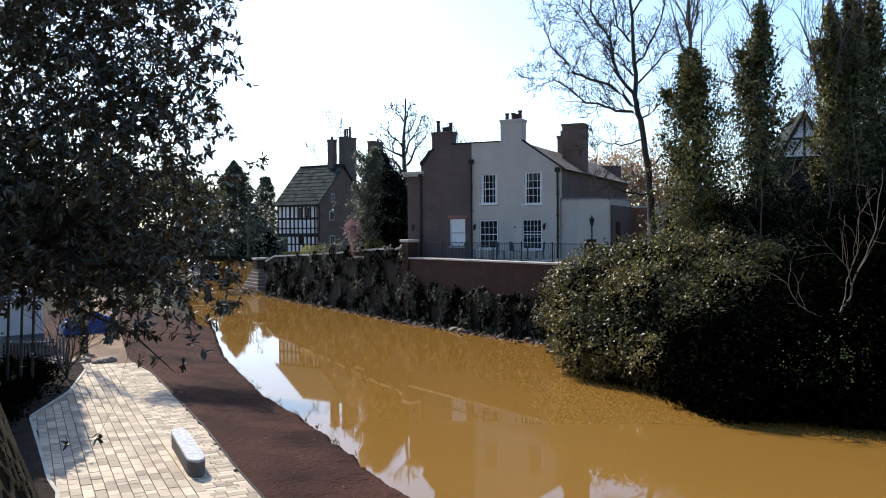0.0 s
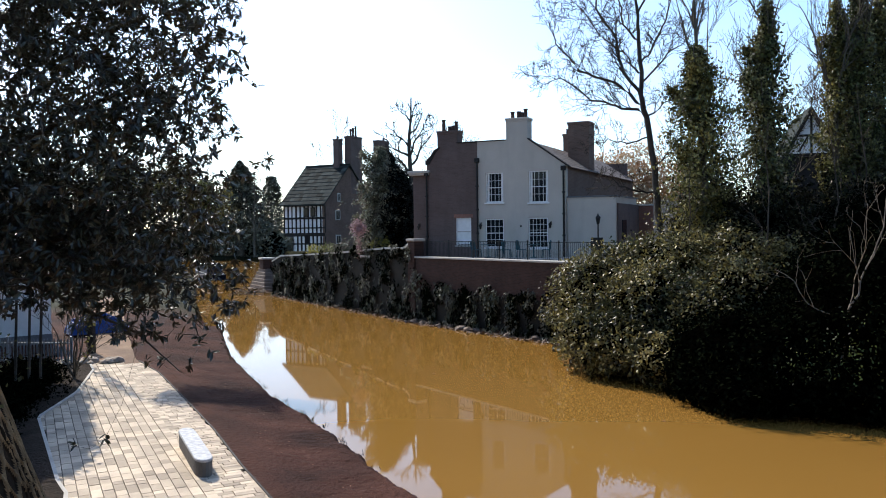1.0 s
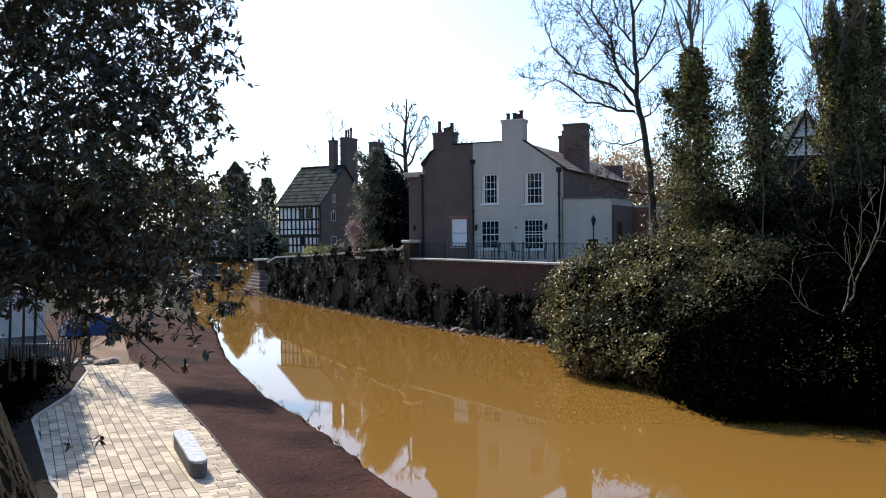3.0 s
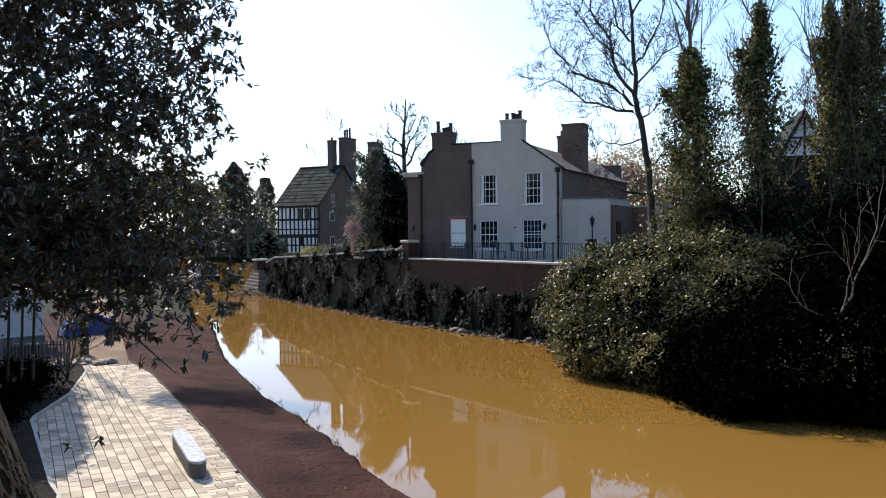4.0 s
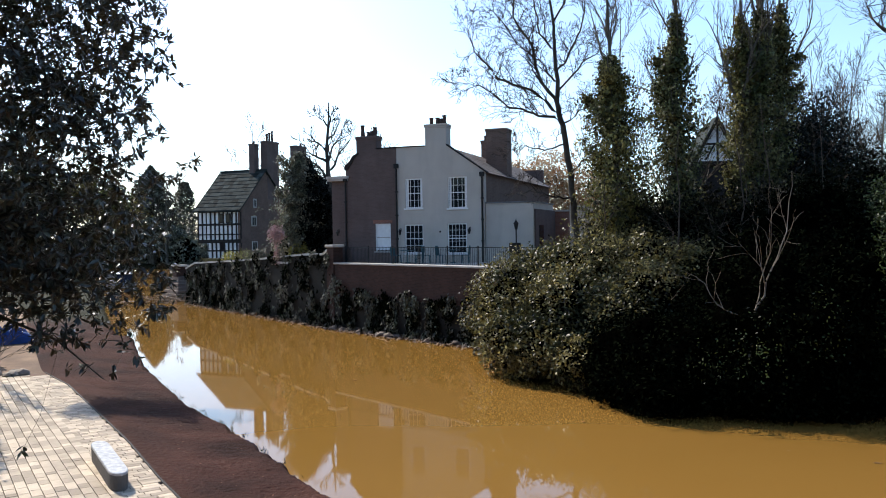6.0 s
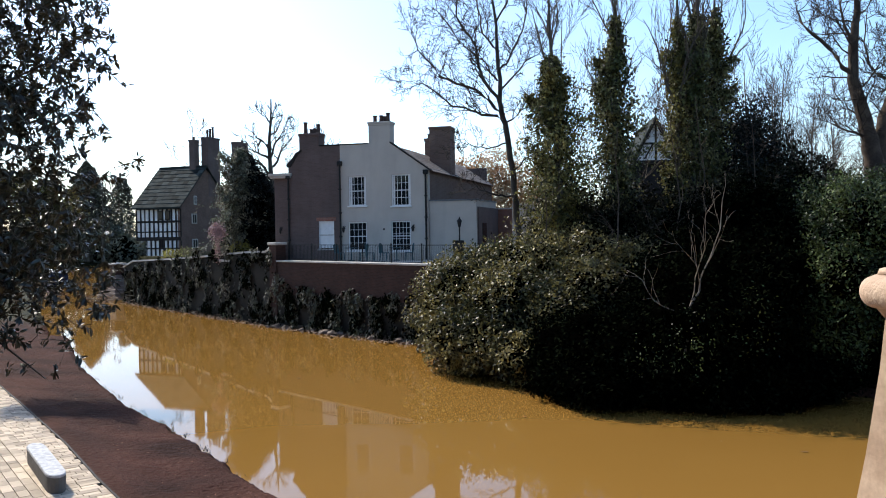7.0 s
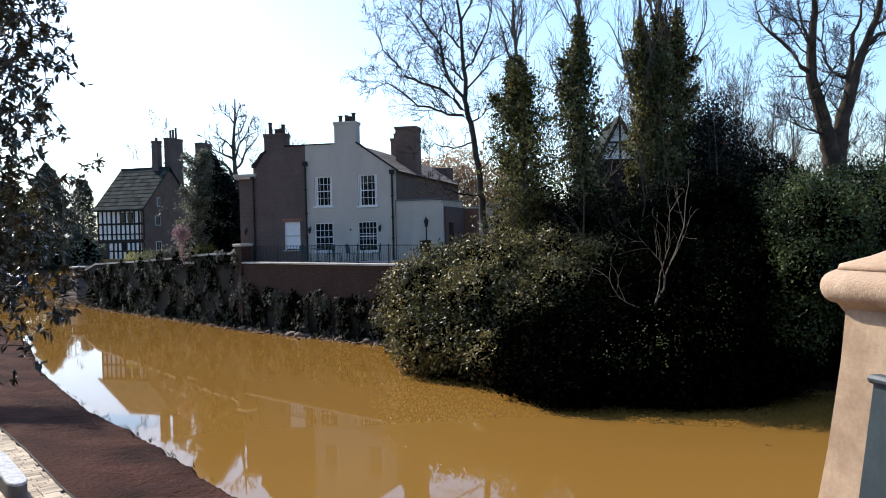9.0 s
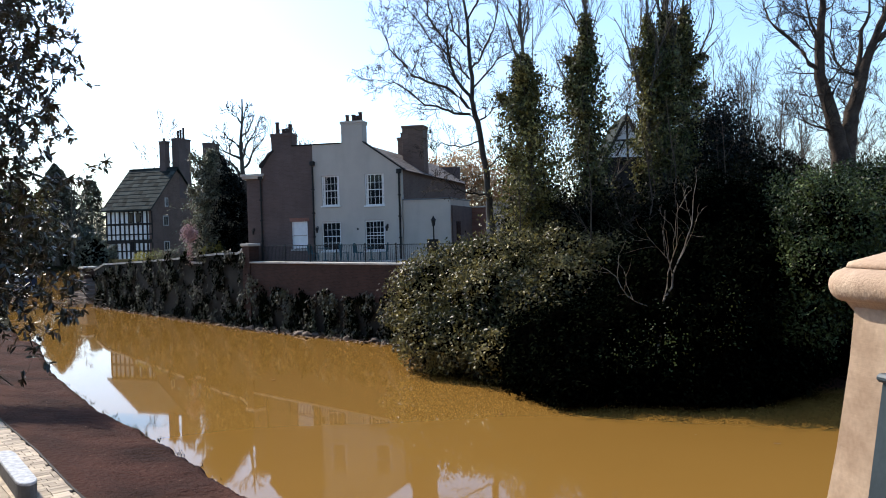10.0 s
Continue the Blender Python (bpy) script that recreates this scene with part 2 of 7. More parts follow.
def ground_mat():
    """Bare red-brown earth by the water, rough grass and leaf litter further off."""
    m = mat("ground_earth", (0.062, 0.026, 0.018), 0.95, 0.45, 0.5, 9, 1.0, tint=(0.026, 0.0115, 0.009), bdist=0.08, spec=0.06)
    N, L = m.node_tree.nodes, m.node_tree.links
    b = N["Principled BSDF"]
    old = b.inputs["Base Color"].links[0].from_socket
    geo = N.new("ShaderNodeNewGeometry")
    sep = N.new("ShaderNodeSeparateXYZ")
    L.new(geo.outputs["Position"], sep.inputs[0])
    r = N.new("ShaderNodeMapRange")
    r.inputs["From Min"].default_value, r.inputs["From Max"].default_value = 48, 54
    L.new(sep.outputs["Y"], r.inputs["Value"])
    mix = N.new("ShaderNodeMix")
    mix.data_type = "RGBA"
    mix.inputs["B"].default_value = (0.026, 0.026, 0.013, 1)
    L.new(old, mix.inputs["A"])
    L.new(r.outputs[0], mix.inputs["Factor"])
    L.new(mix.outputs["Result"], b.inputs["Base Color"])
    return m


M_GROUND = ground_mat()


# ---- mesh helpers ----
def link(name, bm, material, parent=None, label=""):
    me = bpy.data.meshes.new(name)
    bm.to_mesh(me)
    bm.free()
    me.materials.append(material)
    ob = new(name, me)
    if parent:
        ob.parent = parent
    if label:
        ob["label"] = label
    return ob


def part(name, bm, material, parent, label=""):
    return link(name, bm, material, parent, label)


def raw(name, verts, faces, material, parent=None, label="", smooth=False):
    me = bpy.data.meshes.new(name)
    me.from_pydata(verts, [], faces)
    me.materials.append(material)
    if smooth:
        me.polygons.foreach_set("use_smooth", [True] * len(me.polygons))
    ob = new(name, me)
    if parent:
        ob.parent = parent
    if label:
        ob["label"] = label
    return ob


def thing(name, label, category, m=None, group="", kind=""):
    ob = new(name)
    ob.empty_display_size = 0.2
    if m is not None:
        ob.matrix_world = m
    return tagged(ob, label, category, group, kind)


def box(bm, x0, x1, y0, y1, z0, z1, bev=0.0):
    g = bmesh.ops.create_cube(bm, size=1.0, matrix=Matrix.LocRotScale(((x0 + x1) / 2, (y0 + y1) / 2, (z0 + z1) / 2), None, (abs(x1 - x0), abs(y1 - y0), abs(z1 - z0))))
    if bev:
        ed = list({e for v in g["verts"] for e in v.link_edges})
        bmesh.ops.bevel(bm, geom=ed, offset=bev, segments=1, affect="EDGES")
    return bm


def boxes(*rows, bev=0.0):
    bm = bmesh.new()
    for r in rows:
        box(bm, *r, bev=bev)
    return bm


def prism(outline, y0, y1):
    """A wall whose outline is given in x and z, from y0 to y1."""
    bm = bmesh.new()
    a = [bm.verts.new((x, y0, z)) for x, z in outline]
    b = [bm.verts.new((x, y1, z)) for x, z in outline]
    bm.faces.new(a)
    bm.faces.new(b[::-1])
    for i in range(len(a)):
        j = (i + 1) % len(a)
        bm.faces.new((a[j], a[i], b[i], b[j]))
    bmesh.ops.recalc_face_normals(bm, faces=bm.faces)
    return bm


def lathe(profile, n=16, z0=0.0):
    bm = bmesh.new()
    rings = [[bm.verts.new((r * math.cos(2 * math.pi * i / n), r * math.sin(2 * math.pi * i / n), z + z0)) for i in range(n)] for r, z in profile]
    for a, b in zip(rings, rings[1:]):
        for i in range(n):
            bm.faces.new((a[i], a[(i + 1) % n], b[(i + 1) % n], b[i]))
    bm.faces.new(rings[0][::-1])
    bm.faces.new(rings[-1])
    return bm


def tube(bm, pts, radii, n=6):
    """A tapered round bar along points."""
    rings = []
    for i, p in enumerate(pts):
        p = Vector(p)
        t = (Vector(pts[min(i + 1, len(pts) - 1)]) - Vector(pts[max(i - 1, 0)])).normalized()
        u = t.orthogonal().normalized()
        v = t.cross(u)
        r = radii[i] if hasattr(radii, "__len__") else radii
        rings.append([bm.verts.new(p + (u * math.cos(2 * math.pi * k / n) + v * math.sin(2 * math.pi * k / n)) * r) for k in range(n)])
    for a, b in zip(rings, rings[1:]):
        for k in range(n):
            bm.faces.new((a[k], a[(k + 1) % n], b[(k + 1) % n], b[k]))
    if len(rings) > 1:
        bm.faces.new(rings[0][::-1])
        bm.faces.new(rings[-1])
    return bm


def wall_with_holes(outline_x0, outline_x1, z0, z1, y0, y1, holes):
    """A straight wall with rectangular openings that go through it: strips round each opening."""
    xs = sorted({outline_x0, outline_x1, *(h[0] for h in holes), *(h[1] for h in holes)})
    zs = sorted({z0, z1, *(h[2] for h in holes), *(h[3] for h in holes)})
    bm = bmesh.new()
    cell = lambda i, j: any(h[0] <= xs[i] < h[1] and h[2] <= zs[j] < h[3] for h in holes)
    nx, nz = len(xs) - 1, len(zs) - 1
    V = {}

    def v(x, y, z):
        k = (round(x, 4), y, round(z, 4))
        if k not in V:
            V[k] = bm.verts.new((x, y, z))
        return V[k]
    for i in range(nx):
        for j in range(nz):
            if cell(i, j):
                continue
            a, b, c, d = xs[i], xs[i + 1], zs[j], zs[j + 1]
            bm.faces.new((v(a, y0, c), v(b, y0, c), v(b, y0, d), v(a, y0, d)))
            bm.faces.new((v(a, y1, d), v(b, y1, d), v(b, y1, c), v(a, y1, c)))
            out = lambda p, q: p < 0 or q < 0 or p >= nx or q >= nz or cell(p, q)
            if out(i - 1, j):
                bm.faces.new((v(a, y0, c), v(a, y0, d), v(a, y1, d), v(a, y1, c)))
            if out(i + 1, j):
                bm.faces.new((v(b, y1, c), v(b, y1, d), v(b, y0, d), v(b, y0, c)))
            if out(i, j - 1):
                bm.faces.new((v(a, y1, c), v(b, y1, c), v(b, y0, c), v(a, y0, c)))
            if out(i, j + 1):
                bm.faces.new((v(a, y0, d), v(b, y0, d), v(b, y1, d), v(a, y1, d)))
    return bm


# ---- ground and water ----
RIGHT = [(60, -40), (30, -10), (30, 12), (24, 18), (16, 23.2), (11.5, 24.0), (9.6, 23.6), (8.9, 23.8), (8.2, 25), (7.0, 27.5), (5.4, 31.0), (5.0, 35.5), (4.6, 39.1), (-2.2, 48.5), (-15, 70), (-16.5, 74), (-19.5, 80), (-22, 100), (-30, 138), (-36, 160)]
LEFT = [(-56, 160), (-46, 138), (-30, 100), (-19, 64), (-12.4, 44.5), (-9.0, 33.9), (-5.5, 25.5), (-4.0, 22.8), (-2.7, 20.1), (-1.54, 17.4), (-0.55, 15.5), (1.0, 12.0), (3.0, 7.0), (5, 0), (8, -40)]
CANAL = np.array(RIGHT + LEFT)


def canal_distance(x, y):
    """Signed distance to the canal's edge, positive on land; and whether the right bank is the nearer one."""
    p = np.stack([x, y], -1)
    best, side = np.full(x.shape, 1e9), np.zeros(x.shape)
    inside = np.zeros(x.shape, bool)
    n = len(CANAL)
    for i in range(n):
        a, b = CANAL[i], CANAL[(i + 1) % n]
        ab = b - a
        t = np.clip(((p - a) @ ab) / (ab @ ab), 0, 1)
        d = np.linalg.norm(p - (a + t[..., None] * ab), axis=-1)
        m = d < best
        best = np.where(m, d, best)
        side = np.where(m, 1.0 if i < len(RIGHT) - 1 else 0.0, side)
        cross = ((a[1] > y) != (b[1] > y)) & (x < (b[0] - a[0]) * (y - a[1]) / (b[1] - a[1] + 1e-12) + a[0])
        inside ^= cross
    return np.where(inside, -best, best), side


def ground_height(x, y):
    d, side = canal_distance(x, y)
    ease = lambda a, b, v: np.clip((v - a) / (b - a), 0, 1) ** 2 * (3 - 2 * np.clip((v - a) / (b - a), 0, 1))
    left = -0.8 + 1.05 * ease(0.35, 0.75, d) + 0.34 * ease(0.7, 2.3, d) - 0.07 * (1 - ease(3.0, 3.6, d)) * ease(0.7, 1.0, d)
    garden = -0.8 + 4.45 * ease(0.25, 0.7, d)
    quay = -0.8 + 1.7 * ease(0.2, 0.6, d) + 2.0 * ease(4.0, 9.0, d)
    q = ease(69.0, 71.0, y)
    garden = garden * (1 - q) + quay * q
    woods = -0.8 + 1.0 * ease(-0.5, 0.2, d) + 3.4 * ease(0.0, 13.0, d)
    k = ease(33, 38, y - 0.0 * x)
    right = woods * (1 - k) + garden * k
    return np.where(side > 0.5, right, left)


def build_ground():
    def axis(lo, hi, step, far):
        mid = np.arange(lo, hi + 1e-6, step)
        out = np.concatenate([np.arange(2, far, 2.5), [far + 5, far + 20, far + 60, 300, 700, 1600]])
        return np.concatenate([lo - out[::-1], mid, hi + out])
    xs, ys = axis(-24, 26, 0.4, 42), axis(-12, 84, 0.45, 90)
    X, Y = np.meshgrid(xs, ys)
    Z = ground_height(X, Y)
    nx, ny = len(xs), len(ys)
    i, j = np.meshgrid(np.arange(nx - 1), np.arange(ny - 1))
    a = (j * nx + i).ravel()
    faces = np.stack([a, a + 1, a + nx + 1, a + nx], 1)
    g = raw("ground", np.stack([X, Y, Z], -1).reshape(-1, 3).tolist(), faces.tolist(), M_GROUND, smooth=True)
    tagged(g, "red-brown bare earth bank and rough ground along the canal", "ground", kind="structure")


build_ground()
water = link("water", boxes((-140, 90, -60, 260, -0.05, 0.0)), M_WATER)
tagged(water, "opaque ochre-orange canal water with a calm glossy surface", "water", kind="structure")


def bank_lip():
    """The trodden, crumbling earth bank between the towpath and the water."""
    rng = np.random.default_rng(9)
    pl = np.array(LEFT[4:-1], float)
    seg = np.linalg.norm(np.diff(pl, axis=0), axis=1)
    s = np.concatenate([[0], np.cumsum(seg)])
    n = 760
    t = np.linspace(0, s[-1], n)
    x, y = np.interp(t, s, pl[:, 0]), np.interp(t, s, pl[:, 1])
    k = np.ones(15) / 15
    pad = lambda a: np.convolve(np.pad(a, 7, "edge"), k, "valid")
    x, y = pad(x), pad(y)
    dx, dy = pad(np.gradient(x)), pad(np.gradient(y))
    ln = np.hypot(dx, dy)
    nx, ny = dy / ln, -dx / ln
    sign = np.where(canal_distance(x + nx * 0.6, y + ny * 0.6)[0] > 0, 1.0, -1.0)
    nx, ny = nx * sign, ny * sign
    wob = np.array([0.10 * noise.noise(Vector((a * 1.3, 0, 0))) + 0.06 * noise.noise(Vector((a * 5.0, 3, 0))) for a in t])
    V, F = [], []
    prof = [(-0.12, -0.4), (-0.05, 0.05), (0.0, 0.18), (0.08, 0.275)] + [(0.2 + 0.11 * q, 0.30 + 0.33 * min(1, (0.11 * q / 2.4)) ** 1.2) for q in range(30)]
    for j, (o, z) in enumerate(prof):
        f = max(0.0, 1 - max(0, o) / 1.2)
        for i in range(n):
            oo = o + wob[i] * f
            px_, py_ = x[i] + nx[i] * oo, y[i] + ny[i] * oo
            lump = 0.0
            if j > 1:
                p3 = Vector((px_, py_, 0))
                lump = 0.035 * noise.noise(p3 * 1.1) + 0.024 * noise.noise(p3 * 3.7) + 0.014 * abs(noise.noise(p3 * 9.0)) + rng.normal(0, 0.003)
                lump *= min(1.0, 0.3 + j / 6)
            V.append((px_, py_, z + lump))
    for j in range(len(prof) - 1):
        for i in range(n - 1):
            F.append((j * n + i, j * n + i + 1, (j + 1) * n + i + 1, (j + 1) * n + i))
    b = raw("bank_edge", V, F, M_EARTH, smooth=True)
    tagged(b, "lumpy red-brown bare earth bank beside the canal", "bank", kind="structure")


bank_lip()


# ---- the white and brown house ----
ZT = 3.70
house = thing("house", "two-storey house with white rendered and brown brick front and three chimneys", "house", pose(6.43, 45.87, ZT, 0, 0, -24))
h = lambda z: z - ZT


def sash_window(parent, x0, x1, z0, z1, cols, rows, curtains=False, label="white-painted sash window with glazing bars"):
    t = 0.06
    w = part("window", boxes((x0, x0 + t, 0.06, 0.16, z0, z1), (x1 - t, x1, 0.06, 0.16, z0, z1), (x0 + t, x1 - t, 0.06, 0.16, z1 - t, z1), (x0 + t, x1 - t, 0.06, 0.16, z0, z0 + t)), M_WOODWHITE, parent, label)
    mid = (z0 + z1) / 2
    part("meeting_rail", boxes((x0 + t, x1 - t, 0.075, 0.13, mid - 0.025, mid + 0.025)), M_WOODWHITE, w)
    for c in range(1, cols):
        x = x0 + t + (x1 - x0 - 2 * t) * c / cols
        part("glazing_bar", boxes((x - 0.011, x + 0.011, 0.085, 0.125, z0 + t, z1 - t)), M_WOODWHITE, w)
    for r in range(1, rows):
        z = z0 + t + (z1 - z0 - 2 * t) * r / rows
        if abs(z - mid) > 0.05:
            part("glazing_bar", boxes((x0 + t, x1 - t, 0.087, 0.123, z - 0.011, z + 0.011)), M_WOODWHITE, w)
    part("pane", boxes((x0 + t, x1 - t, 0.105, 0.111, z0 + t, z1 - t)), M_GLASS, w, "dark reflecting glass")
    part("sill", boxes((x0 - 0.07, x1 + 0.07, -0.09, 0.1, z0 - 0.09, z0 - 0.002), bev=0.012), M_WOODWHITE, w)
    if curtains:
        for a, b in ((x0 + t + 0.01, x0 + t + 0.13), (x1 - t - 0.10, x1 - t - 0.01)):
            bm = bmesh.new()
            n = 12
            top = [bm.verts.new((a + (b - a) * i / n, 0.098 + 0.004 * (i % 2), z1 - t)) for i in range(n + 1)]
            bot = [bm.verts.new((a + (b - a) * i / n * 0.9, 0.098 + 0.004 * (i % 2), z0 + t)) for i in range(n + 1)]
            for i in range(n):
                bm.faces.new((bot[i], bot[i + 1], top[i + 1], top[i]))
            part("curtain", bm, M_PLASTER, w, "pale drawn-back curtain")
    return w


W = [(-4.72, -3.67, h(6.80), h(8.48)), (-2.14, -1.02, h(6.74), h(8.50)), (-4.78, -3.66, h(4.24), h(5.86)), (-2.20, -1.06, h(4.20), h(5.88))]
# white render front with four openings below the eaves line, and the gable above it
zt = h(8.75)
part("wall", wall_with_holes(-5.23, 0.0, 0, zt, 0.0, 0.35, W), M_WHITE, house, "white rendered front wall")
part("gable", prism([(-5.23, zt + 0.002), (0.05, zt + 0.002), (-2.2, h(10.28)), (-5.23, h(10.28))], 0.0, 0.35), M_WHITE, house, "white rendered gable")
DOOR = (-6.62, -5.66, h(4.36), h(5.95))
part("wall", wall_with_holes(-8.46, -5.232, 0, zt, 0.003, 0.35, [DOOR]), M_BRICK, house, "brown brick front wall")
part("gable", prism([(-8.46, zt + 0.002), (-5.232, zt + 0.002), (-5.232, h(10.26)), (-7.4, h(10.26)), (-7.95, h(9.80)), (-8.46, h(9.1))], 0.003, 0.35), M_BRICK, house)
for i, wdw in enumerate(W):
    sash_window(house, *wdw, 4 if i in (0, 2) else (4 if i == 1 else 5), 4 if i < 3 else 5, curtains=i < 2)
# room behind the windows: dark floor-to-ceiling back panel keeps daylight out
part("inner_wall", boxes((-8.3, -0.2, 1.6, 1.7, 0.02, zt - 0.05)), M_BRICK, house)
part("inner_floor", boxes((-8.3, -0.2, 0.36, 1.6, h(6.35), h(6.5))), M_BRICK, house)
shutter = part("boarded_window", boxes((DOOR[0] + 0.06, DOOR[1] - 0.06, 0.09, 0.14, DOOR[2] + 0.05, DOOR[3] - 0.06)), M_WOODWHITE, house, "white-painted boarded window")
part("window_frame", boxes((DOOR[0], DOOR[0] + 0.06, 0.05, 0.17, DOOR[2], DOOR[3]), (DOOR[1] - 0.06, DOOR[1], 0.05, 0.17, DOOR[2], DOOR[3]), (DOOR[0] + 0.06, DOOR[1] - 0.06, 0.05, 0.17, DOOR[3] - 0.06, DOOR[3])), M_WOODWHITE, shutter)
part("meeting_rail", boxes((DOOR[0] + 0.07, DOOR[1] - 0.07, 0.06, 0.089, 1.42, 1.48)), M_COPING, shutter)
part("sill", boxes((DOOR[0] - 0.06, DOOR[1] + 0.06, -0.07, 0.05, DOOR[2] - 0.08, DOOR[2] - 0.002), bev=0.01), M_COPING, shutter)
part("lintel", boxes((DOOR[0] - 0.12, DOOR[1] + 0.12, -0.012, 0.05, DOOR[3] + 0.005, DOOR[3] + 0.21)), M_REDBRICK, house, "red brick door lintel")
# left bay with its white cornice
part("bay", boxes((-9.42, -8.464, 0.12, 5.0, 0, h(8.50))), M_BRICK, house)
bm = boxes((-9.6, -8.30, -0.12, 5.1, h(8.50) + 0.002, h(8.62)), (-9.66, -8.24, -0.18, 5.16, h(8.622), h(8.78)), bev=0.015)
part("cornice", bm, M_COPING, house, "pale moulded cornice")
# flanks and back
part("side_wall", boxes((-0.35, 0.0, 0.352, 17.6, 0, h(8.68))), M_STACK, house)
part("side_wall", boxes((-8.46, -8.11, 0.352, 17.6, 0, h(8.68))), M_BRICK, house)
part("back_wall", boxes((-8.10, -0.36, 17.25, 17.6, 0, h(10.0))), M_BRICK, house)


def slope_roof(parent, x_eave, z_eave, x_ridge, z_ridge, y0, y1, courses, material, thick=0.035):
    """A roof slope laid in overlapping courses, one step each."""
    bm = bmesh.new()
    for i in range(courses):
        f0, f1 = i / courses, (i + 1) / courses + 0.25 / courses
        p, q = Vector((x_eave, 0, z_eave)).lerp(Vector((x_ridge, 0, z_ridge)), f0), Vector((x_eave, 0, z_eave)).lerp(Vector((x_ridge, 0, z_ridge)), min(f1, 1.0))
        y = y0
        while y < y1 - 0.01:
            yy = min(y + random.uniform(0.3, 0.6), y1)
            up = thick + random.uniform(0, 0.012)
            vs = [bm.verts.new(c) for c in ((p.x, y, p.z), (p.x, yy - 0.008, p.z), (q.x, yy - 0.008, q.z), (q.x, y, q.z), (p.x, y, p.z + up), (p.x, yy - 0.008, p.z + up), (q.x, yy - 0.008, q.z + 0.012), (q.x, y, q.z + 0.012))]
            for f in ((4, 5, 6, 7), (0, 1, 5, 4), (1, 2, 6, 5), (3, 0, 4, 7)):
                bm.faces.new([vs[k] for k in f])
            y = yy
    bmesh.ops.recalc_face_normals(bm, faces=bm.faces)
    r = part("roof", bm, material, parent, "grey slate roof slope laid in courses")
    r["kind"] = "stuff"
    return r


slope_roof(house, 0.22, h(8.62), -2.2, h(10.2), 0.36, 17.8, 9, M_TILE)
slope_roof(house, -8.62, h(8.72), -7.2, h(10.2), 0.36, 17.8, 6, M_SLATE)
part("roof_flat", boxes((-7.2, -2.2, 0.36, 17.8, h(10.10), h(10.2))), M_LEAD, house)
part("verge", prism([(-2.2, h(10.285)), (0.12, h(8.66)), (0.12, h(8.75)), (-2.2, h(10.37))], -0.06, 0.40), M_OAK, house, "dark verge along the gable")
part("parapet_coping", boxes((-6.5, -3.5, -0.05, 0.40, h(10.285), h(10.34))), M_OAK, house)
part("stepped_coping", prism([(-8.52, h(9.12)), (-8.3, h(9.12)), (-7.85, h(9.82)), (-7.6, h(10.02)), (-7.6, h(10.12)), (-7.98, h(9.95)), (-8.2, h(9.6)), (-8.52, h(9.32))], -0.05, 0.4), M_OAK, house)


def chimney(parent, x0, x1, y0, y1, z0, z1, pots, material, label=""):
    c = part("chimney", boxes((x0, x1, y0, y1, z0, z1 - 0.22), bev=0.01), material, parent, label)
    part("chimney_cap", boxes((x0 - 0.025, x1 + 0.025, y0 - 0.025, y1 + 0.025, z1 - 0.218, z1 - 0.12), (x0 - 0.05, x1 + 0.05, y0 - 0.05, y1 + 0.05, z1 - 0.118, z1), bev=0.012), material, c)
    for i, (px, ht) in enumerate(pots):
        r = 0.11
        bm = lathe([(r * 1.15, 0), (r * 1.2, 0.05), (r, 0.08), (r * 0.9, ht - 0.08), (r * 1.15, ht - 0.06), (r * 1.15, ht), (r * 0.8, ht), (r * 0.75, ht - 0.1)], 12, z1 - 0.01)
        bmesh.ops.translate(bm, verts=bm.verts, vec=(px, (y0 + y1) / 2, 0))
        part("chimney_pot", bm, M_POT, c)
    return c


chimney(house, -3.47, -2.2, 0.012, 0.8, h(10.2), h(11.52), [(-3.2, 0.40), (-2.83, 0.40), (-2.62, 0.34), (-2.42, 0.52)], M_WHITE, "white rendered chimney with brown pots")
chimney(house, -7.75, -6.5, 0.015, 0.8, h(9.6), h(11.05), [(-7.5, 0.70), (-7.12, 0.30), (-6.9, 0.32), (-6.7, 0.55)], M_BRICK, "brown brick chimney with dark pots")
chimney(house, -1.3, 0.02, 5.0, 6.2, h(8.3), h(11.72), [], M_STACK, "broad brick chimney stack")
chimney(house, -2.3, -1.35, 7.4, 8.2, h(9.2), h(11.3), [(-2.1, 0.35), (-1.6, 0.5)], M_STACK, "brown brick chimney")
# white annex and its flat roof
annex = part("annex", boxes((0.02, 2.72, 0.10, 5.5, 0, h(6.95)), bev=0.01), M_WHITE, house, "white rendered single-storey annex")
part("annex_coping", boxes((0.02, 2.78, 0.04, 5.56, h(6.952), h(7.03))), M_LEAD, annex)
part("annex_wall", boxes((2.724, 2.80, 0.3, 9.0, 0, h(6.6))), M_BRICK, house)
part("annex_window", boxes((2.80, 2.84, 1.2, 2.2, 0.9, 2.0)), M_GLASS, house)
part("hatch", boxes((1.35, 2.0, 0.05, 0.10, 0.4, 1.05)), M_OAK, annex, "small dark hatch")


def downpipe(parent, x, z0, z1, y=-0.08):
    bm = bmesh.new()
    tube(bm, [(x, y, z0), (x, y, z1)], 0.055, 8)
    p = part("downpipe", bm, M_BLACK, parent, "black cast-iron downpipe")
    part("hopper", boxes((x - 0.14, x + 0.14, y - 0.1, 0.0, z1, z1 + 0.26), bev=0.03), M_BLACK, p)
    for k in (0.25, 0.5, 0.75):
        z = z0 + (z1 - z0) * k
        part("pipe_collar", boxes((x - 0.075, x + 0.075, y - 0.075, 0.0, z - 0.04, z + 0.04)), M_BLACK, p)


downpipe(house, -8.45, 0, h(8.45), -0.07)
downpipe(house, -5.23, 0, h(9.1))
downpipe(house, -0.12, 0, h(8.45))


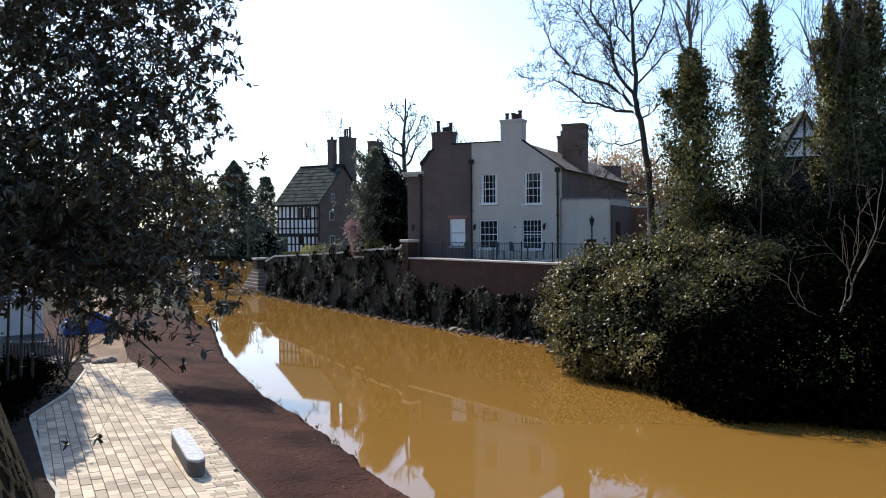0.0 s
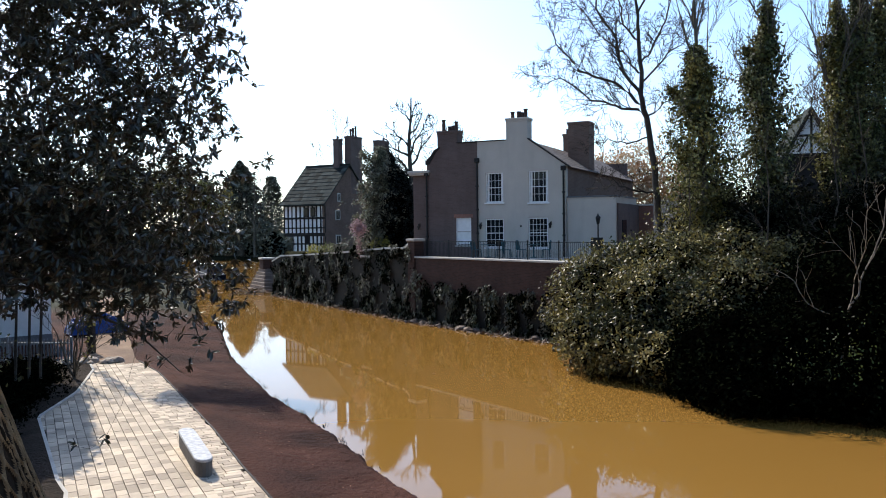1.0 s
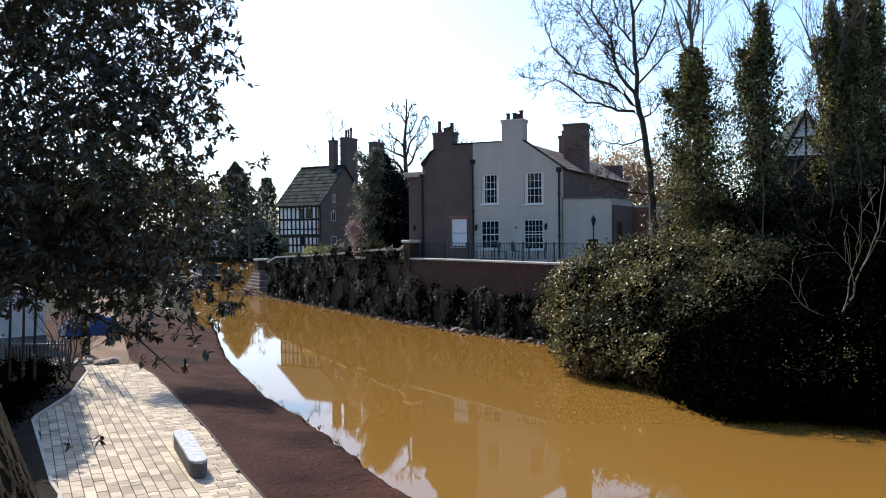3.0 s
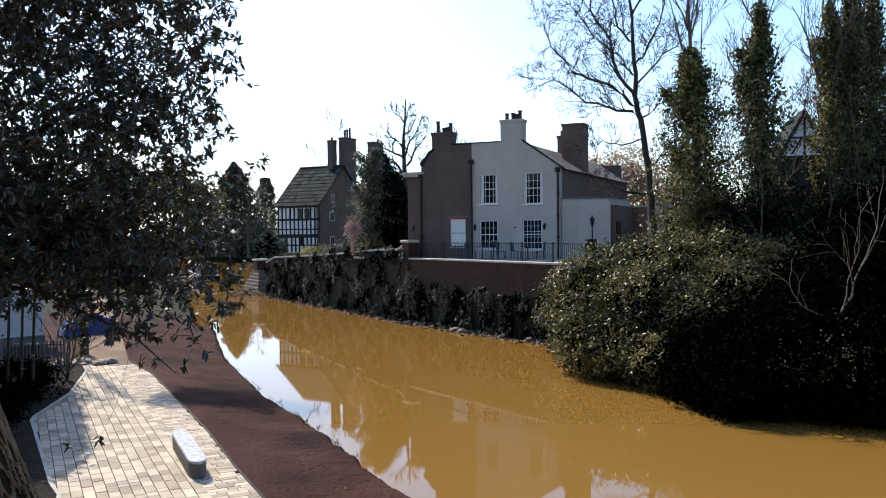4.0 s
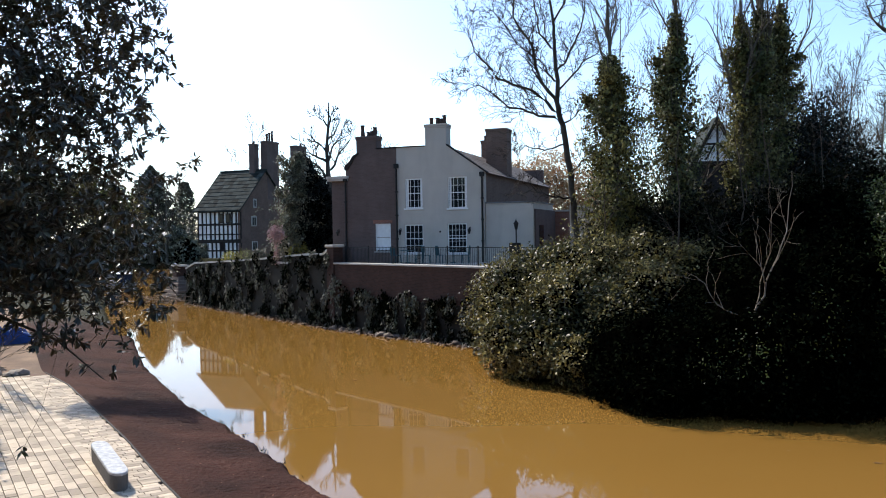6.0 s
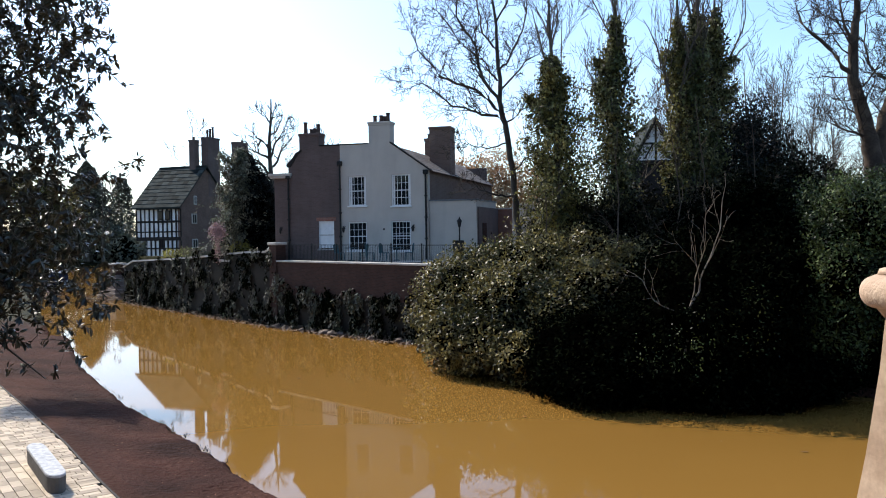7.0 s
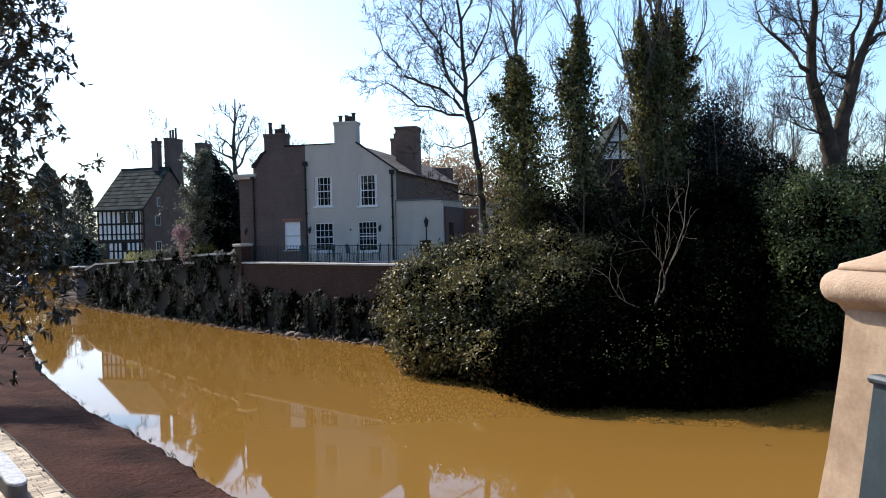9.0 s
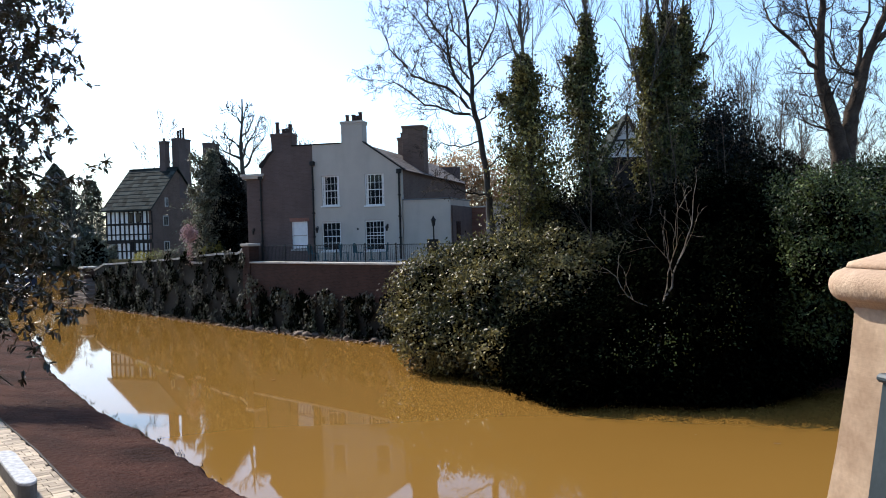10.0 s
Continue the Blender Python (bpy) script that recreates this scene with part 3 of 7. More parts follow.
def wall_lantern(parent, x, y, z):
    bm = boxes((x - 0.04, x + 0.04, y, y + 0.05, z - 0.1, z + 0.12))
    tube(bm, [(x, y, z), (x, y - 0.12, z + 0.1), (x, y - 0.22, z + 0.06)], 0.015, 5)
    lam = part("wall_lantern", bm, M_BLACK, parent, "black iron wall lantern")
    b2 = lathe([(0.05, -0.22), (0.085, -0.02), (0.11, 0.0), (0.03, 0.09), (0.012, 0.13)], 6)
    bmesh.ops.translate(b2, verts=b2.verts, vec=(x, y - 0.22, z - 0.05))
    part("lantern_head", b2, M_BLACK, lam)


for x in (-9.0, -5.0, -0.86):
    wall_lantern(house, x, 0.12 if x < -8.6 else 0.0, h(5.55))
part("wall_boss", boxes((-2.68, -2.58, -0.04, 0.0, h(5.38), h(5.48)), bev=0.02), M_BLACK, house)

lamp = thing("lamp_post", "black iron lamp post with a lantern on the terrace", "lamp post", house.matrix_world @ pose(1.95, -0.75, 0))
bm = lathe([(0.09, 0), (0.09, 0.25), (0.045, 0.3), (0.035, 1.75), (0.05, 1.78)], 10)
part("post", bm, M_BLACK, lamp)
part("lantern", lathe([(0.07, 0), (0.13, 0.30), (0.16, 0.32), (0.05, 0.46), (0.015, 0.56)], 6, 1.78), M_BLACK, lamp)

# ---- terrace and canal walls ----
WD = Vector((0.588, -0.809, 0))
terr_deg = math.degrees(math.atan2(WD.y, WD.x))
terrace = thing("terrace_wall", "weathered brick canal wall with pale coping below the house terrace", "wall", pose(-2.2, 48.5, 0, 0, 0, terr_deg), kind="structure")
part("wall", boxes((0, 16.5, 0.0, 0.5, 1.852, 3.66)), M_WALL, terrace)
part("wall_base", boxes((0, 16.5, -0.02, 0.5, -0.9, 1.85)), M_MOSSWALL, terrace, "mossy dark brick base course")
for i in range(11):
    part("coping_stone", boxes((0.35 + i * 1.45, 0.35 + i * 1.45 + 1.44, -0.08, 0.5, 3.662, 3.755), bev=0.012), M_COPING, terrace)
corner = thing("wall_pier", "brick corner pier with a stone cap on the canal wall", "pier", pose(-2.2, 48.5, 0, 0, 0, terr_deg))
part("pier", boxes((-0.35, 0.34, -0.06, 0.6, -0.9, 4.62)), M_WALL, corner)
part("pier_cap", boxes((-0.45, 0.42, -0.14, 0.68, 4.622, 4.78), bev=0.03), M_COPING, corner)
# terrace paving behind the wall
pav = link("terrace_paving", boxes((-7, 16, 0.52, 9.2, 3.55, 3.69)), M_COPING)
pav.matrix_world = pose(-2.2, 48.5, 0, 0, 0, terr_deg)
tagged(pav, "pale stone terrace paving in front of the house", "paving", kind="structure")


def railing(name, label, m, length, height, step, posts):
    r = thing(name, label, "railing", m)
    part("top_rail", boxes((0, length, -0.02, 0.02, height - 0.035, height)), M_BLACK, r)
    part("bottom_rail", boxes((0, length, -0.012, 0.012, 0.08, 0.105)), M_BLACK, r)
    k = int(length / posts)
    for i in range(k + 1):
        part("post", boxes((i * length / k - 0.025, i * length / k + 0.025, -0.025, 0.025, 0, height + 0.06)), M_BLACK, r)
    me = boxes((-0.006, 0.006, -0.006, 0.006, 0.105, height - 0.035))
    bar = part("bar", me, M_BLACK, r)
    n = int(length / step)
    for i in range(1, n):
        b = bar.copy()
        scene.collection.objects.link(b)
        b.location.x = i * length / n
    bar.location.x = 0.06
    return r


railing("railing", "black iron railing along the terrace edge", pose(-2.2, 48.5, 3.69, 0, 0, terr_deg) @ pose(0.6, 0.62, 0), 15.5, 0.95, 0.13, 2.2)

# garden wall that runs off along the canal, its top falling away from the pier
gd = Vector((-12.8, 21.5, 0))
gdeg = math.degrees(math.atan2(gd.y, gd.x))
garden = thing("garden_wall", "tall old canal wall overgrown with ivy", "wall", pose(-2.2, 48.5, 0, 0, 0, gdeg), kind="structure")
L1 = 24.9
prof = [(0.3, 4.45), (1.0, 4.15), (3.5, 4.12), (10, 3.75), (17, 3.45), (L1 - 2.2, 3.25), (L1, 2.75)]
outline = [(0.3, -0.9)] + prof[::1] + [(L1, -0.9)]
bmw = prism(outline, -0.5, 0.0)
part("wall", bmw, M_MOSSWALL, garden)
for (xa, za), (xb, zb) in zip(prof, prof[1:]):
    n = max(1, round((xb - xa) / 1.1))
    for i in range(n):
        f0, f1 = i / n, (i + 1) / n - 0.004
        za_, zb_ = za + (zb - za) * f0, za + (zb - za) * f1
        xa_, xb_ = xa + (xb - xa) * f0, xa + (xb - xa) * f1
        part("coping_stone", prism([(xa_, za_ + 0.003), (xb_, zb_ + 0.003), (xb_, zb_ + 0.12), (xa_, za_ + 0.12)], -0.56, 0.07), M_COPING, garden)
end_wall = link("garden_end_wall", boxes((0, 0.5, -10, 0, -0.9, 2.7)), M_MOSSWALL)
end_wall.matrix_world = pose(-2.2, 48.5, 0, 0, 0, gdeg) @ pose(L1, -0.5, 0)
tagged(end_wall, "old brick end of the canal wall", "wall", kind="structure")

# landing steps at the far end of the garden wall
M_STEP = mat("worn_dark_stone", (0.20, 0.15, 0.12), 0.9, 0.3, 2, 25, 0.4)
steps = thing("landing_steps", "worn stone landing steps beside the canal", "steps", pose(-15.3, 71.5, 0, 0, 0, gdeg))
for i in range(7):
    part("step", boxes((0.3 + i * 0.42, 4.8, -1.8 + 0.08 * i, 0.7 - 0.16 * i, -0.3 if i == 0 else 0.28 * i + 0.003, 0.28 * (i + 1)), bev=0.02), M_STEP, steps)
block = thing("landing_block", "squat brick block with a pale coping above the landing steps", "pier", steps.matrix_world @ pose(3.6, -0.7, 1.963))
part("body", boxes((-0.55, 0.55, -0.5, 0.5, 0, 0.85)), M_WALL, block)
part("coping", boxes((-0.65, 0.65, -0.6, 0.6, 0.852, 1.0), bev=0.02), M_COPING, block, "pale stone coping")
low = link("quay_wall", boxes((0, 5, -2.5, -1.9, -0.5, 1.7)), M_WALL)
low.matrix_world = pose(-17, 75, 0, 0, 0, gdeg)
tagged(low, "low dark quay wall beyond the steps", "wall", kind="structure")

# narrowboat moored beyond the bend
M_HULL = mat("navy_hull_paint", (0.012, 0.02, 0.05), 0.4, 0.3, 3, 20, 0.1)
nb = thing("narrowboat", "dark blue narrowboat with a white roof moored by the far bank", "boat", pose(-28.4, 98.0, 0.0, 0, 0, 113))
part("hull", prism([(-6.6, 0.62), (-5.8, -0.2), (5.6, -0.2), (6.8, 0.78), (5.6, 0.62)], -1.0, 1.0), M_HULL, nb)
part("cabin", prism([(-4.6, 0.63), (4.0, 0.63), (3.9, 1.45), (-4.5, 1.45)], -0.85, 0.85), M_HULL, nb)
part("cabin_roof", boxes((-4.7, 4.1, -0.92, 0.92, 1.452, 1.56), bev=0.03), M_WOODWHITE, nb, "white-painted cabin roof")
for i in range(4):
    part("porthole", boxes((-3.6 + i * 2.0, -2.9 + i * 2.0, -0.87, -0.852, 0.95, 1.25), bev=0.01), M_GLASS, nb)

# tangle of broken branches washed up against the landing
def branch_pile():
    rng = np.random.default_rng(88)
    pile = thing("branch_pile", "tangle of pale broken branches washed up beside the landing steps", "debris", pose(-17.2, 70.6, 0.0))
    bark = mat("driftwood", (0.30, 0.22, 0.14), 0.9, 0.4, 2, 20, 0.3, tint=(0.16, 0.11, 0.075))
    for i in range(34):
        a, ln = rng.uniform(0, 6.283), rng.uniform(0.8, 2.4)
        c = Vector((rng.normal(0, 0.9), rng.normal(0, 0.6), rng.uniform(0.03, 0.55)))
        d = Vector((math.cos(a), math.sin(a), rng.uniform(-0.25, 0.45))) * ln / 2
        mid = c + Vector(rng.normal(0, 0.12, 3))
        bm = bmesh.new()
        r = rng.uniform(0.02, 0.055)
        tube(bm, [c - d, mid, c + d], [r, r * 0.85, r * 0.4], 5)
        part("branch", bm, bark, pile)


branch_pile()

# garden furniture on the terrace
def patio_chair(m):
    c = thing("patio_chair", "dark green metal patio chair on the terrace", "chair", m, "terrace chairs")
    part("seat", boxes((-0.21, 0.21, -0.2, 0.2, 0.42, 0.45), bev=0.01), M_TABLE, c)
    bm = bmesh.new()
    tube(bm, [(-0.2, 0.2, 0.44), (-0.2, 0.25, 0.85), (-0.1, 0.26, 0.92), (0.1, 0.26, 0.92), (0.2, 0.25, 0.85), (0.2, 0.2, 0.44)], 0.034, 5)
    for x in (-0.1, 0, 0.1):
        tube(bm, [(x, 0.2, 0.44), (x, 0.26, 0.91)], 0.026, 4)
    part("backrest", bm, M_TABLE, c)
    for x in (-0.19, 0.19):
        for y in (-0.18, 0.18):
            bm = bmesh.new()
            tube(bm, [(x, y, 0.42), (x * 1.12, y * 1.12, 0)], 0.022, 5)
            part("leg", bm, M_TABLE, c)
    return c


def patio_table(m):
    t = thing("patio_table", "round dark green metal patio table", "table", m, "terrace tables")
    part("tabletop", lathe([(0.42, 0), (0.44, 0.015), (0.42, 0.03)], 20, 0.70), M_TABLE, t)
    part("pedestal", lathe([(0.2, 0), (0.2, 0.03), (0.035, 0.06), (0.03, 0.70)], 10), M_TABLE, t)
    return t


HM = house.matrix_world
c0 = patio_chair(HM @ pose(-4.9, -1.1, 0, 0, 0, 80))
t0_ = patio_table(HM @ pose(-4.2, -1.1, 0))
copy_thing(c0, HM @ pose(-3.5, -1.1, 0, 0, 0, -80))
copy_thing(c0, HM @ pose(-3.0, -1.3, 0, 0, 0, 100))
copy_thing(t0_, HM @ pose(-1.5, -1.2, 0))
copy_thing(c0, HM @ pose(-2.2, -1.2, 0, 0, 0, 85))
copy_thing(c0, HM @ pose(-0.8, -1.2, 0, 0, 0, -80))

# ---- the timber-framed house ----
ZP = 2.9
pk = thing("timber_house", "black-and-white timber-framed house with a brown brick gable end and stone roof", "house", pose(-12.0, 80.0, ZP, 0, 0, -30))
p = lambda z: z - ZP
EV, RG, DEP = p(8.05), p(11.9), 7.6
XL = -5.1
part("wall", boxes((XL, -0.02, 0.05, 0.3, p(4.9), EV)), M_PLASTER, pk, "white plaster panels")
part("wall", boxes((XL + 1.1, -0.02, 0.05, 0.3, 0, p(4.898))), M_PLASTER, pk, "white plaster panels of the ground floor")
for nm, args in (("back_wall", (XL, -0.02, DEP - 0.3, DEP, 0, EV)),):
    part(nm, boxes(args), M_BRICK, pk)


def timber(x0, x1, z0, z1, y=0.0, parent=pk):
    part("timber", boxes((x0, x1, y, y + 0.05, z0, z1)), M_OAK, parent)


for z, t in ((0.1, 0.2), (p(4.95), 0.34), (p(4.05), 0.14), (p(6.55), 0.2), (p(7.85), 0.28), (p(5.6), 0.12)):
    timber(XL + (1.1 if z < p(4.9) else 0.0), 0.0, z - t / 2, z + t / 2, -0.012)
for i in range(11):
    x = XL + (0 - XL) * i / 10
    timber(x - 0.08, x + 0.08, p(5.12), p(7.72))
for i in range(9):
    x = XL + 1.18 + (0 - XL - 1.18) * i / 8
    timber(x - 0.09, x + 0.09, 0.2, p(4.78))
timber(-1.9, -1.75, 0.2, p(4.0), -0.02)
for wx, wz in ((-2.3, p(6.7)), (-2.2, p(4.1)), (-1.45, p(6.7))):
    w = part("window", boxes((wx - 0.28, wx + 0.28, -0.03, 0.04, wz - 0.02, wz + 0.9)), M_OAK, pk)
    part("pane", boxes((wx - 0.2, wx - 0.02, -0.036, -0.03, wz + 0.06, wz + 0.82)), M_GLASS, w)
    part("pane", boxes((wx + 0.02, wx + 0.2, -0.036, -0.03, wz + 0.06, wz + 0.82)), M_GLASS, w)


def gable_end(parent, x, depth, eave, ridge, material, thick=0.3):
    bm = prism([(0, 0), (depth, 0), (depth, eave), (depth / 2, ridge), (0, eave)], -thick, 0)
    bmesh.ops.rotate(bm, verts=bm.verts, cent=(0, 0, 0), matrix=Matrix.Rotation(radians(90), 3, "Z"))
    bmesh.ops.translate(bm, verts=bm.verts, vec=(x - thick, 0, 0))
    return part("gable_wall", bm, material, parent, "brown brick gable wall")


gable_end(pk, 0.0, DEP, EV, RG - 0.1, M_STACK)
gable_end(pk, XL + 1.4, DEP, EV, RG - 0.1, M_PLASTER)
part("side_wall", boxes((XL, XL + 0.25, 0.302, DEP - 0.302, p(4.9), EV)), M_PLASTER, pk)


def ridge_roof(parent, x0, x1, depth, eave, ridge, material, courses=11, over=0.35):
    for side in (0, 1):
        bm = bmesh.new()
        tiles = []
        for i in range(courses):
            f0, f1 = i / courses, min((i + 1.25) / courses, 1)
            ya, za = -over + (depth / 2 + over) * f0, eave - over * 0.6 + (ridge - eave + over * 0.6) * f0
            yb, zb = -over + (depth / 2 + over) * f1, eave - over * 0.6 + (ridge - eave + over * 0.6) * f1
            if side:
                ya, yb = depth - ya, depth - yb
            x = x0
            while x < x1 - 0.01:
                xx = min(x + random.uniform(0.35, 0.8), x1)
                u = 0.06 + random.uniform(0, 0.02)
                vs = [bm.verts.new(c) for c in ((x, ya, za), (xx - 0.01, ya, za), (xx - 0.01, yb, zb), (x, yb, zb), (x, ya, za + u), (xx - 0.01, ya, za + u), (xx - 0.01, yb, zb + 0.02), (x, yb, zb + 0.02))]
                quads = ((4, 5, 6, 7), (0, 1, 5, 4), (1, 2, 6, 5), (3, 0, 4, 7), (0, 3, 2, 1))
                if side:
                    for f in quads:
                        bm.faces.new([vs[k] for k in f])
                else:
                    tiles.append(([tuple(v.co) for v in vs], quads))
                x = xx
        if side:
            bmesh.ops.recalc_face_normals(bm, faces=bm.faces)
            part("roof", bm, material, parent, "stone slate roof slope laid in courses")["kind"] = "stuff"
        else:
            bm.free()
            y2, z2 = depth / 2, ridge - 0.09
            bm = bmesh.new()
            vs = [bm.verts.new(c) for c in ((x0, -over, eave - over * 0.6 - 0.09), (x1, -over, eave - over * 0.6 - 0.09), (x1, y2, z2), (x0, y2, z2), (x0, -over, eave - over * 0.6 - 0.01), (x1, -over, eave - over * 0.6 - 0.01), (x1, y2, z2 + 0.08), (x0, y2, z2 + 0.08))]
            for f in ((4, 5, 6, 7), (0, 1, 5, 4), (1, 2, 6, 5), (3, 0, 4, 7), (0, 3, 2, 1), (2, 3, 7, 6)):
                bm.faces.new([vs[k] for k in f])
            slope = part("roof", bm, material, parent, "stone slate roof slope laid in courses")
            for co, quads in tiles:
                raw("stone_slate", co, quads, M_SLATEPIECE, slope)
    part("ridge", boxes((x0, x1, depth / 2 - 0.12, depth / 2 + 0.12, ridge - 0.02, ridge + 0.1), bev=0.03), material, parent)


ridge_roof(pk, XL - 0.3, 0.25, DEP, EV, RG, M_SLATE)
chimney(pk, -1.55, -0.9, 3.45, 4.15, p(10.5), p(14.5), [(-1.22, 0.3)], M_BRICK, "tall brown brick chimney")
chimney(pk, -0.75, 0.03, 4.3, 6.2, p(9), p(14.8), [(-0.68, 0.85), (-0.38, 0.9), (-0.06, 1.05)], M_BRICK, "tall brown brick chimney with pots")
chimney(pk, -0.7, 0.1, 9.2, 11.0, p(6), p(14.8), [(0.0, 0.3)], M_BRICK, "brown brick chimney stack")
for gy, gz, hh, ww in ((2.2, p(8.15), 0.85, 0.45), (2.0, p(6.35), 0.95, 0.75), (2.05, p(4.0), 0.9, 0.8)):
    w = part("window", boxes((0.0, 0.06, gy - ww / 2, gy + ww / 2, gz, gz + hh)), M_COPING, pk, "stone-framed casement window")
    part("pane", boxes((0.06, 0.066, gy - ww / 2 + 0.1, gy - 0.03, gz + 0.09, gz + hh - 0.09)), M_OLDGLASS, w)
    part("pane", boxes((0.06, 0.066, gy + 0.03, gy + ww / 2 - 0.1, gz + 0.09, gz + hh - 0.09)), M_OLDGLASS, w)
# rear range on the gable side
part("rear_range", boxes((-3, 0.0, DEP + 0.01, DEP + 6, 0, p(10.2))), M_BRICK, pk)

# ---- garden walls and lodge behind the trees ----
gw = link("boundary_wall", boxes((0, 8, 0, 0.4, 0, 2.95)), M_REDBRICK)
part("wall_coping", boxes((-0.05, 8.05, -0.06, 0.46, 2.952, 3.05), bev=0.015), M_COPING, gw, "pale weathered coping")
gw.matrix_world = pose(9.6, 50.5, 3.6, 0, 0, -15)
tagged(gw, "old red brick boundary wall beside the house", "wall", kind="structure")
bf = thing("board_fence", "pale weathered close-boarded fence panel", "fence", pose(10.9, 44.6, 3.5, 0, 0, -18))
for i in range(12):
    part("board", boxes((i * 0.14, i * 0.14 + 0.132, 0, 0.02, 0, 3.25 - 0.012 * i + random.uniform(-0.02, 0.02))), M_FENCE, bf)
for x in (0.1, 0.85, 1.6):
    part("post", boxes((x - 0.05, x + 0.05, 0.02, 0.12, 0, 3.1)), M_FENCE, bf)

lodge = thing("lodge", "timber-framed lodge gable with white panels half hidden by trees", "house", pose(23.8, 55.0, 3.6, 0, 0, -14))
part("body", boxes((-1.5, 1.5, 0.2, 8, 0, 6.2)), M_OAK, lodge, "dark lower storey")
part("gable", prism([(-1.5, 6.2), (1.5, 6.2), (0, 9.0)], 0.1, 0.3), M_PLASTER, lodge, "white plaster gable")
for pts in (((-0.07, 6.3), (0.07, 6.3), (0.07, 9.0), (-0.07, 9.0)), ((-1.5, 6.2), (1.5, 6.2), (1.4, 6.4), (-1.4, 6.4)), ((-0.8, 7.5), (0.8, 7.5), (0.72, 7.64), (-0.72, 7.64)), ((-0.85, 6.5), (-0.72, 6.5), (-0.15, 7.5), (-0.28, 7.5)), ((0.72, 6.5), (0.85, 6.5), (0.28, 7.5), (0.15, 7.5))):
    part("timber", prism(list(pts), 0.05, 0.1), M_OAK, lodge)
for s in (-1, 1):
    part("bargeboard", prism([(s * 1.9, 5.55), (s * 1.9, 5.85), (0, 9.4), (0, 9.05)], -0.15, 0.05), M_OAK, lodge)
    part("roof", prism([(s * 1.95, 5.75), (s * 1.95, 5.87), (0, 9.5), (0, 9.38)], -0.1, 8), M_SLATE, lodge)
part("finial", lathe([(0.06, 0), (0.03, 0.1), (0.07, 0.25), (0.0, 0.6)], 8, 9.45), M_OAK, lodge)

# ---- timber steps on the towpath bank ----
ts = thing("timber_steps", "weathered brown timber steps on the towpath bank", "steps", pose(-20.6, 68.5, 0.55, 0, 0, 30))
for i in range(5):
    part("tread", boxes((-0.9, 0.9, i * 0.3, i * 0.3 + 0.29, 0.24 * i + 0.19, 0.24 * i + 0.24)), M_FENCE, ts)
for x in (-0.9, 0.86):
    part("stringer", boxes((x, x + 0.04, 0.0, 0.5, 0, 0.4), (x, x + 0.04, 0.5, 1.0, 0, 0.8), (x, x + 0.04, 1.0, 1.5, 0, 1.2)), M_OAK, ts)


# ---- plants ----
LEAF_LONG = np.array([(0, -0.5, 0), (0.16, -0.1, 0.05), (0.13, 0.22, 0.04), (0, 0.5, -0.03), (-0.13, 0.22, 0.04), (-0.16, -0.1, 0.05)])
LEAF_LONG_F = [(0, 1, 2, 3), (0, 3, 4, 5)]
LEAF_OVAL = np.array([(0, -0.5, 0), (0.30, 0.05, 0.07), (0, 0.5, -0.04), (-0.30, 0.05, 0.07)])
LEAF_OVAL_F = [(0, 1, 2), (0, 2, 3)]


def leaf_mesh(name, pos, axis, up, size, shape, faces, material, parent=None, label=""):
    """Many leaves in one mesh: each lies along its axis, its face turned up."""
    pos, axis, up = (np.asarray(a, float) for a in (pos, axis, up))
    n = len(pos)
    axis /= np.linalg.norm(axis, axis=1)[:, None] + 1e-9
    side = np.cross(axis, up)
    side /= np.linalg.norm(side, axis=1)[:, None] + 1e-9
    nor = np.cross(side, axis)
    size = np.broadcast_to(size, (n,))
    k = len(shape)
    V = pos[:, None] + size[:, None, None] * (shape[None, :, 0:1] * side[:, None] + shape[None, :, 1:2] * axis[:, None] + shape[None, :, 2:3] * nor[:, None])
    base = np.arange(n) * k
    fl = []
    for f in faces:
        fl.append(base[:, None] + np.array(f)[None])
    me = bpy.data.meshes.new(name)
    loops = np.concatenate([f.ravel() for f in fl])
    counts = np.concatenate([np.full(len(f), f.shape[1]) for f in fl])
    me.vertices.add(n * k)
    me.vertices.foreach_set("co", V.reshape(-1))
    me.loops.add(len(loops))
    me.loops.foreach_set("vertex_index", loops)
    me.polygons.add(len(counts))
    me.polygons.foreach_set("loop_start", np.concatenate([[0], np.cumsum(counts)[:-1]]))
    me.update(calc_edges=True)
    me.materials.append(material)
    ob = new(name, me)
    if parent:
        ob.parent = parent
    if label:
        ob["label"] = label
    ob["kind"] = "stuff"
    return ob


def unit(rng, n):
    v = rng.normal(size=(n, 3))
    return v / np.linalg.norm(v, axis=1)[:, None]


def blob_points(rng, blobs, n, shell=0.35):
    """Points near the skins of several ellipsoids (centre, radii), in proportion to their size, with clumps and gaps."""
    w = np.array([(r[0] * r[1] + r[1] * r[2] + r[0] * r[2]) for _, r in blobs])
    idx = rng.choice(len(blobs), n, p=w / w.sum())
    c, r = np.array([b[0] for b in blobs], float), np.array([b[1] for b in blobs], float)
    u = unit(rng, n)
    rad = 1 - shell * rng.random(n) ** 1.5
    f = np.array([noise.noise(Vector(q)) for q in (u * 2.3 + idx[:, None] * 7.7)])
    rad = rad * (1 + 0.28 * f)
    return c[idx] + u * r[idx] * rad[:, None], u, idx


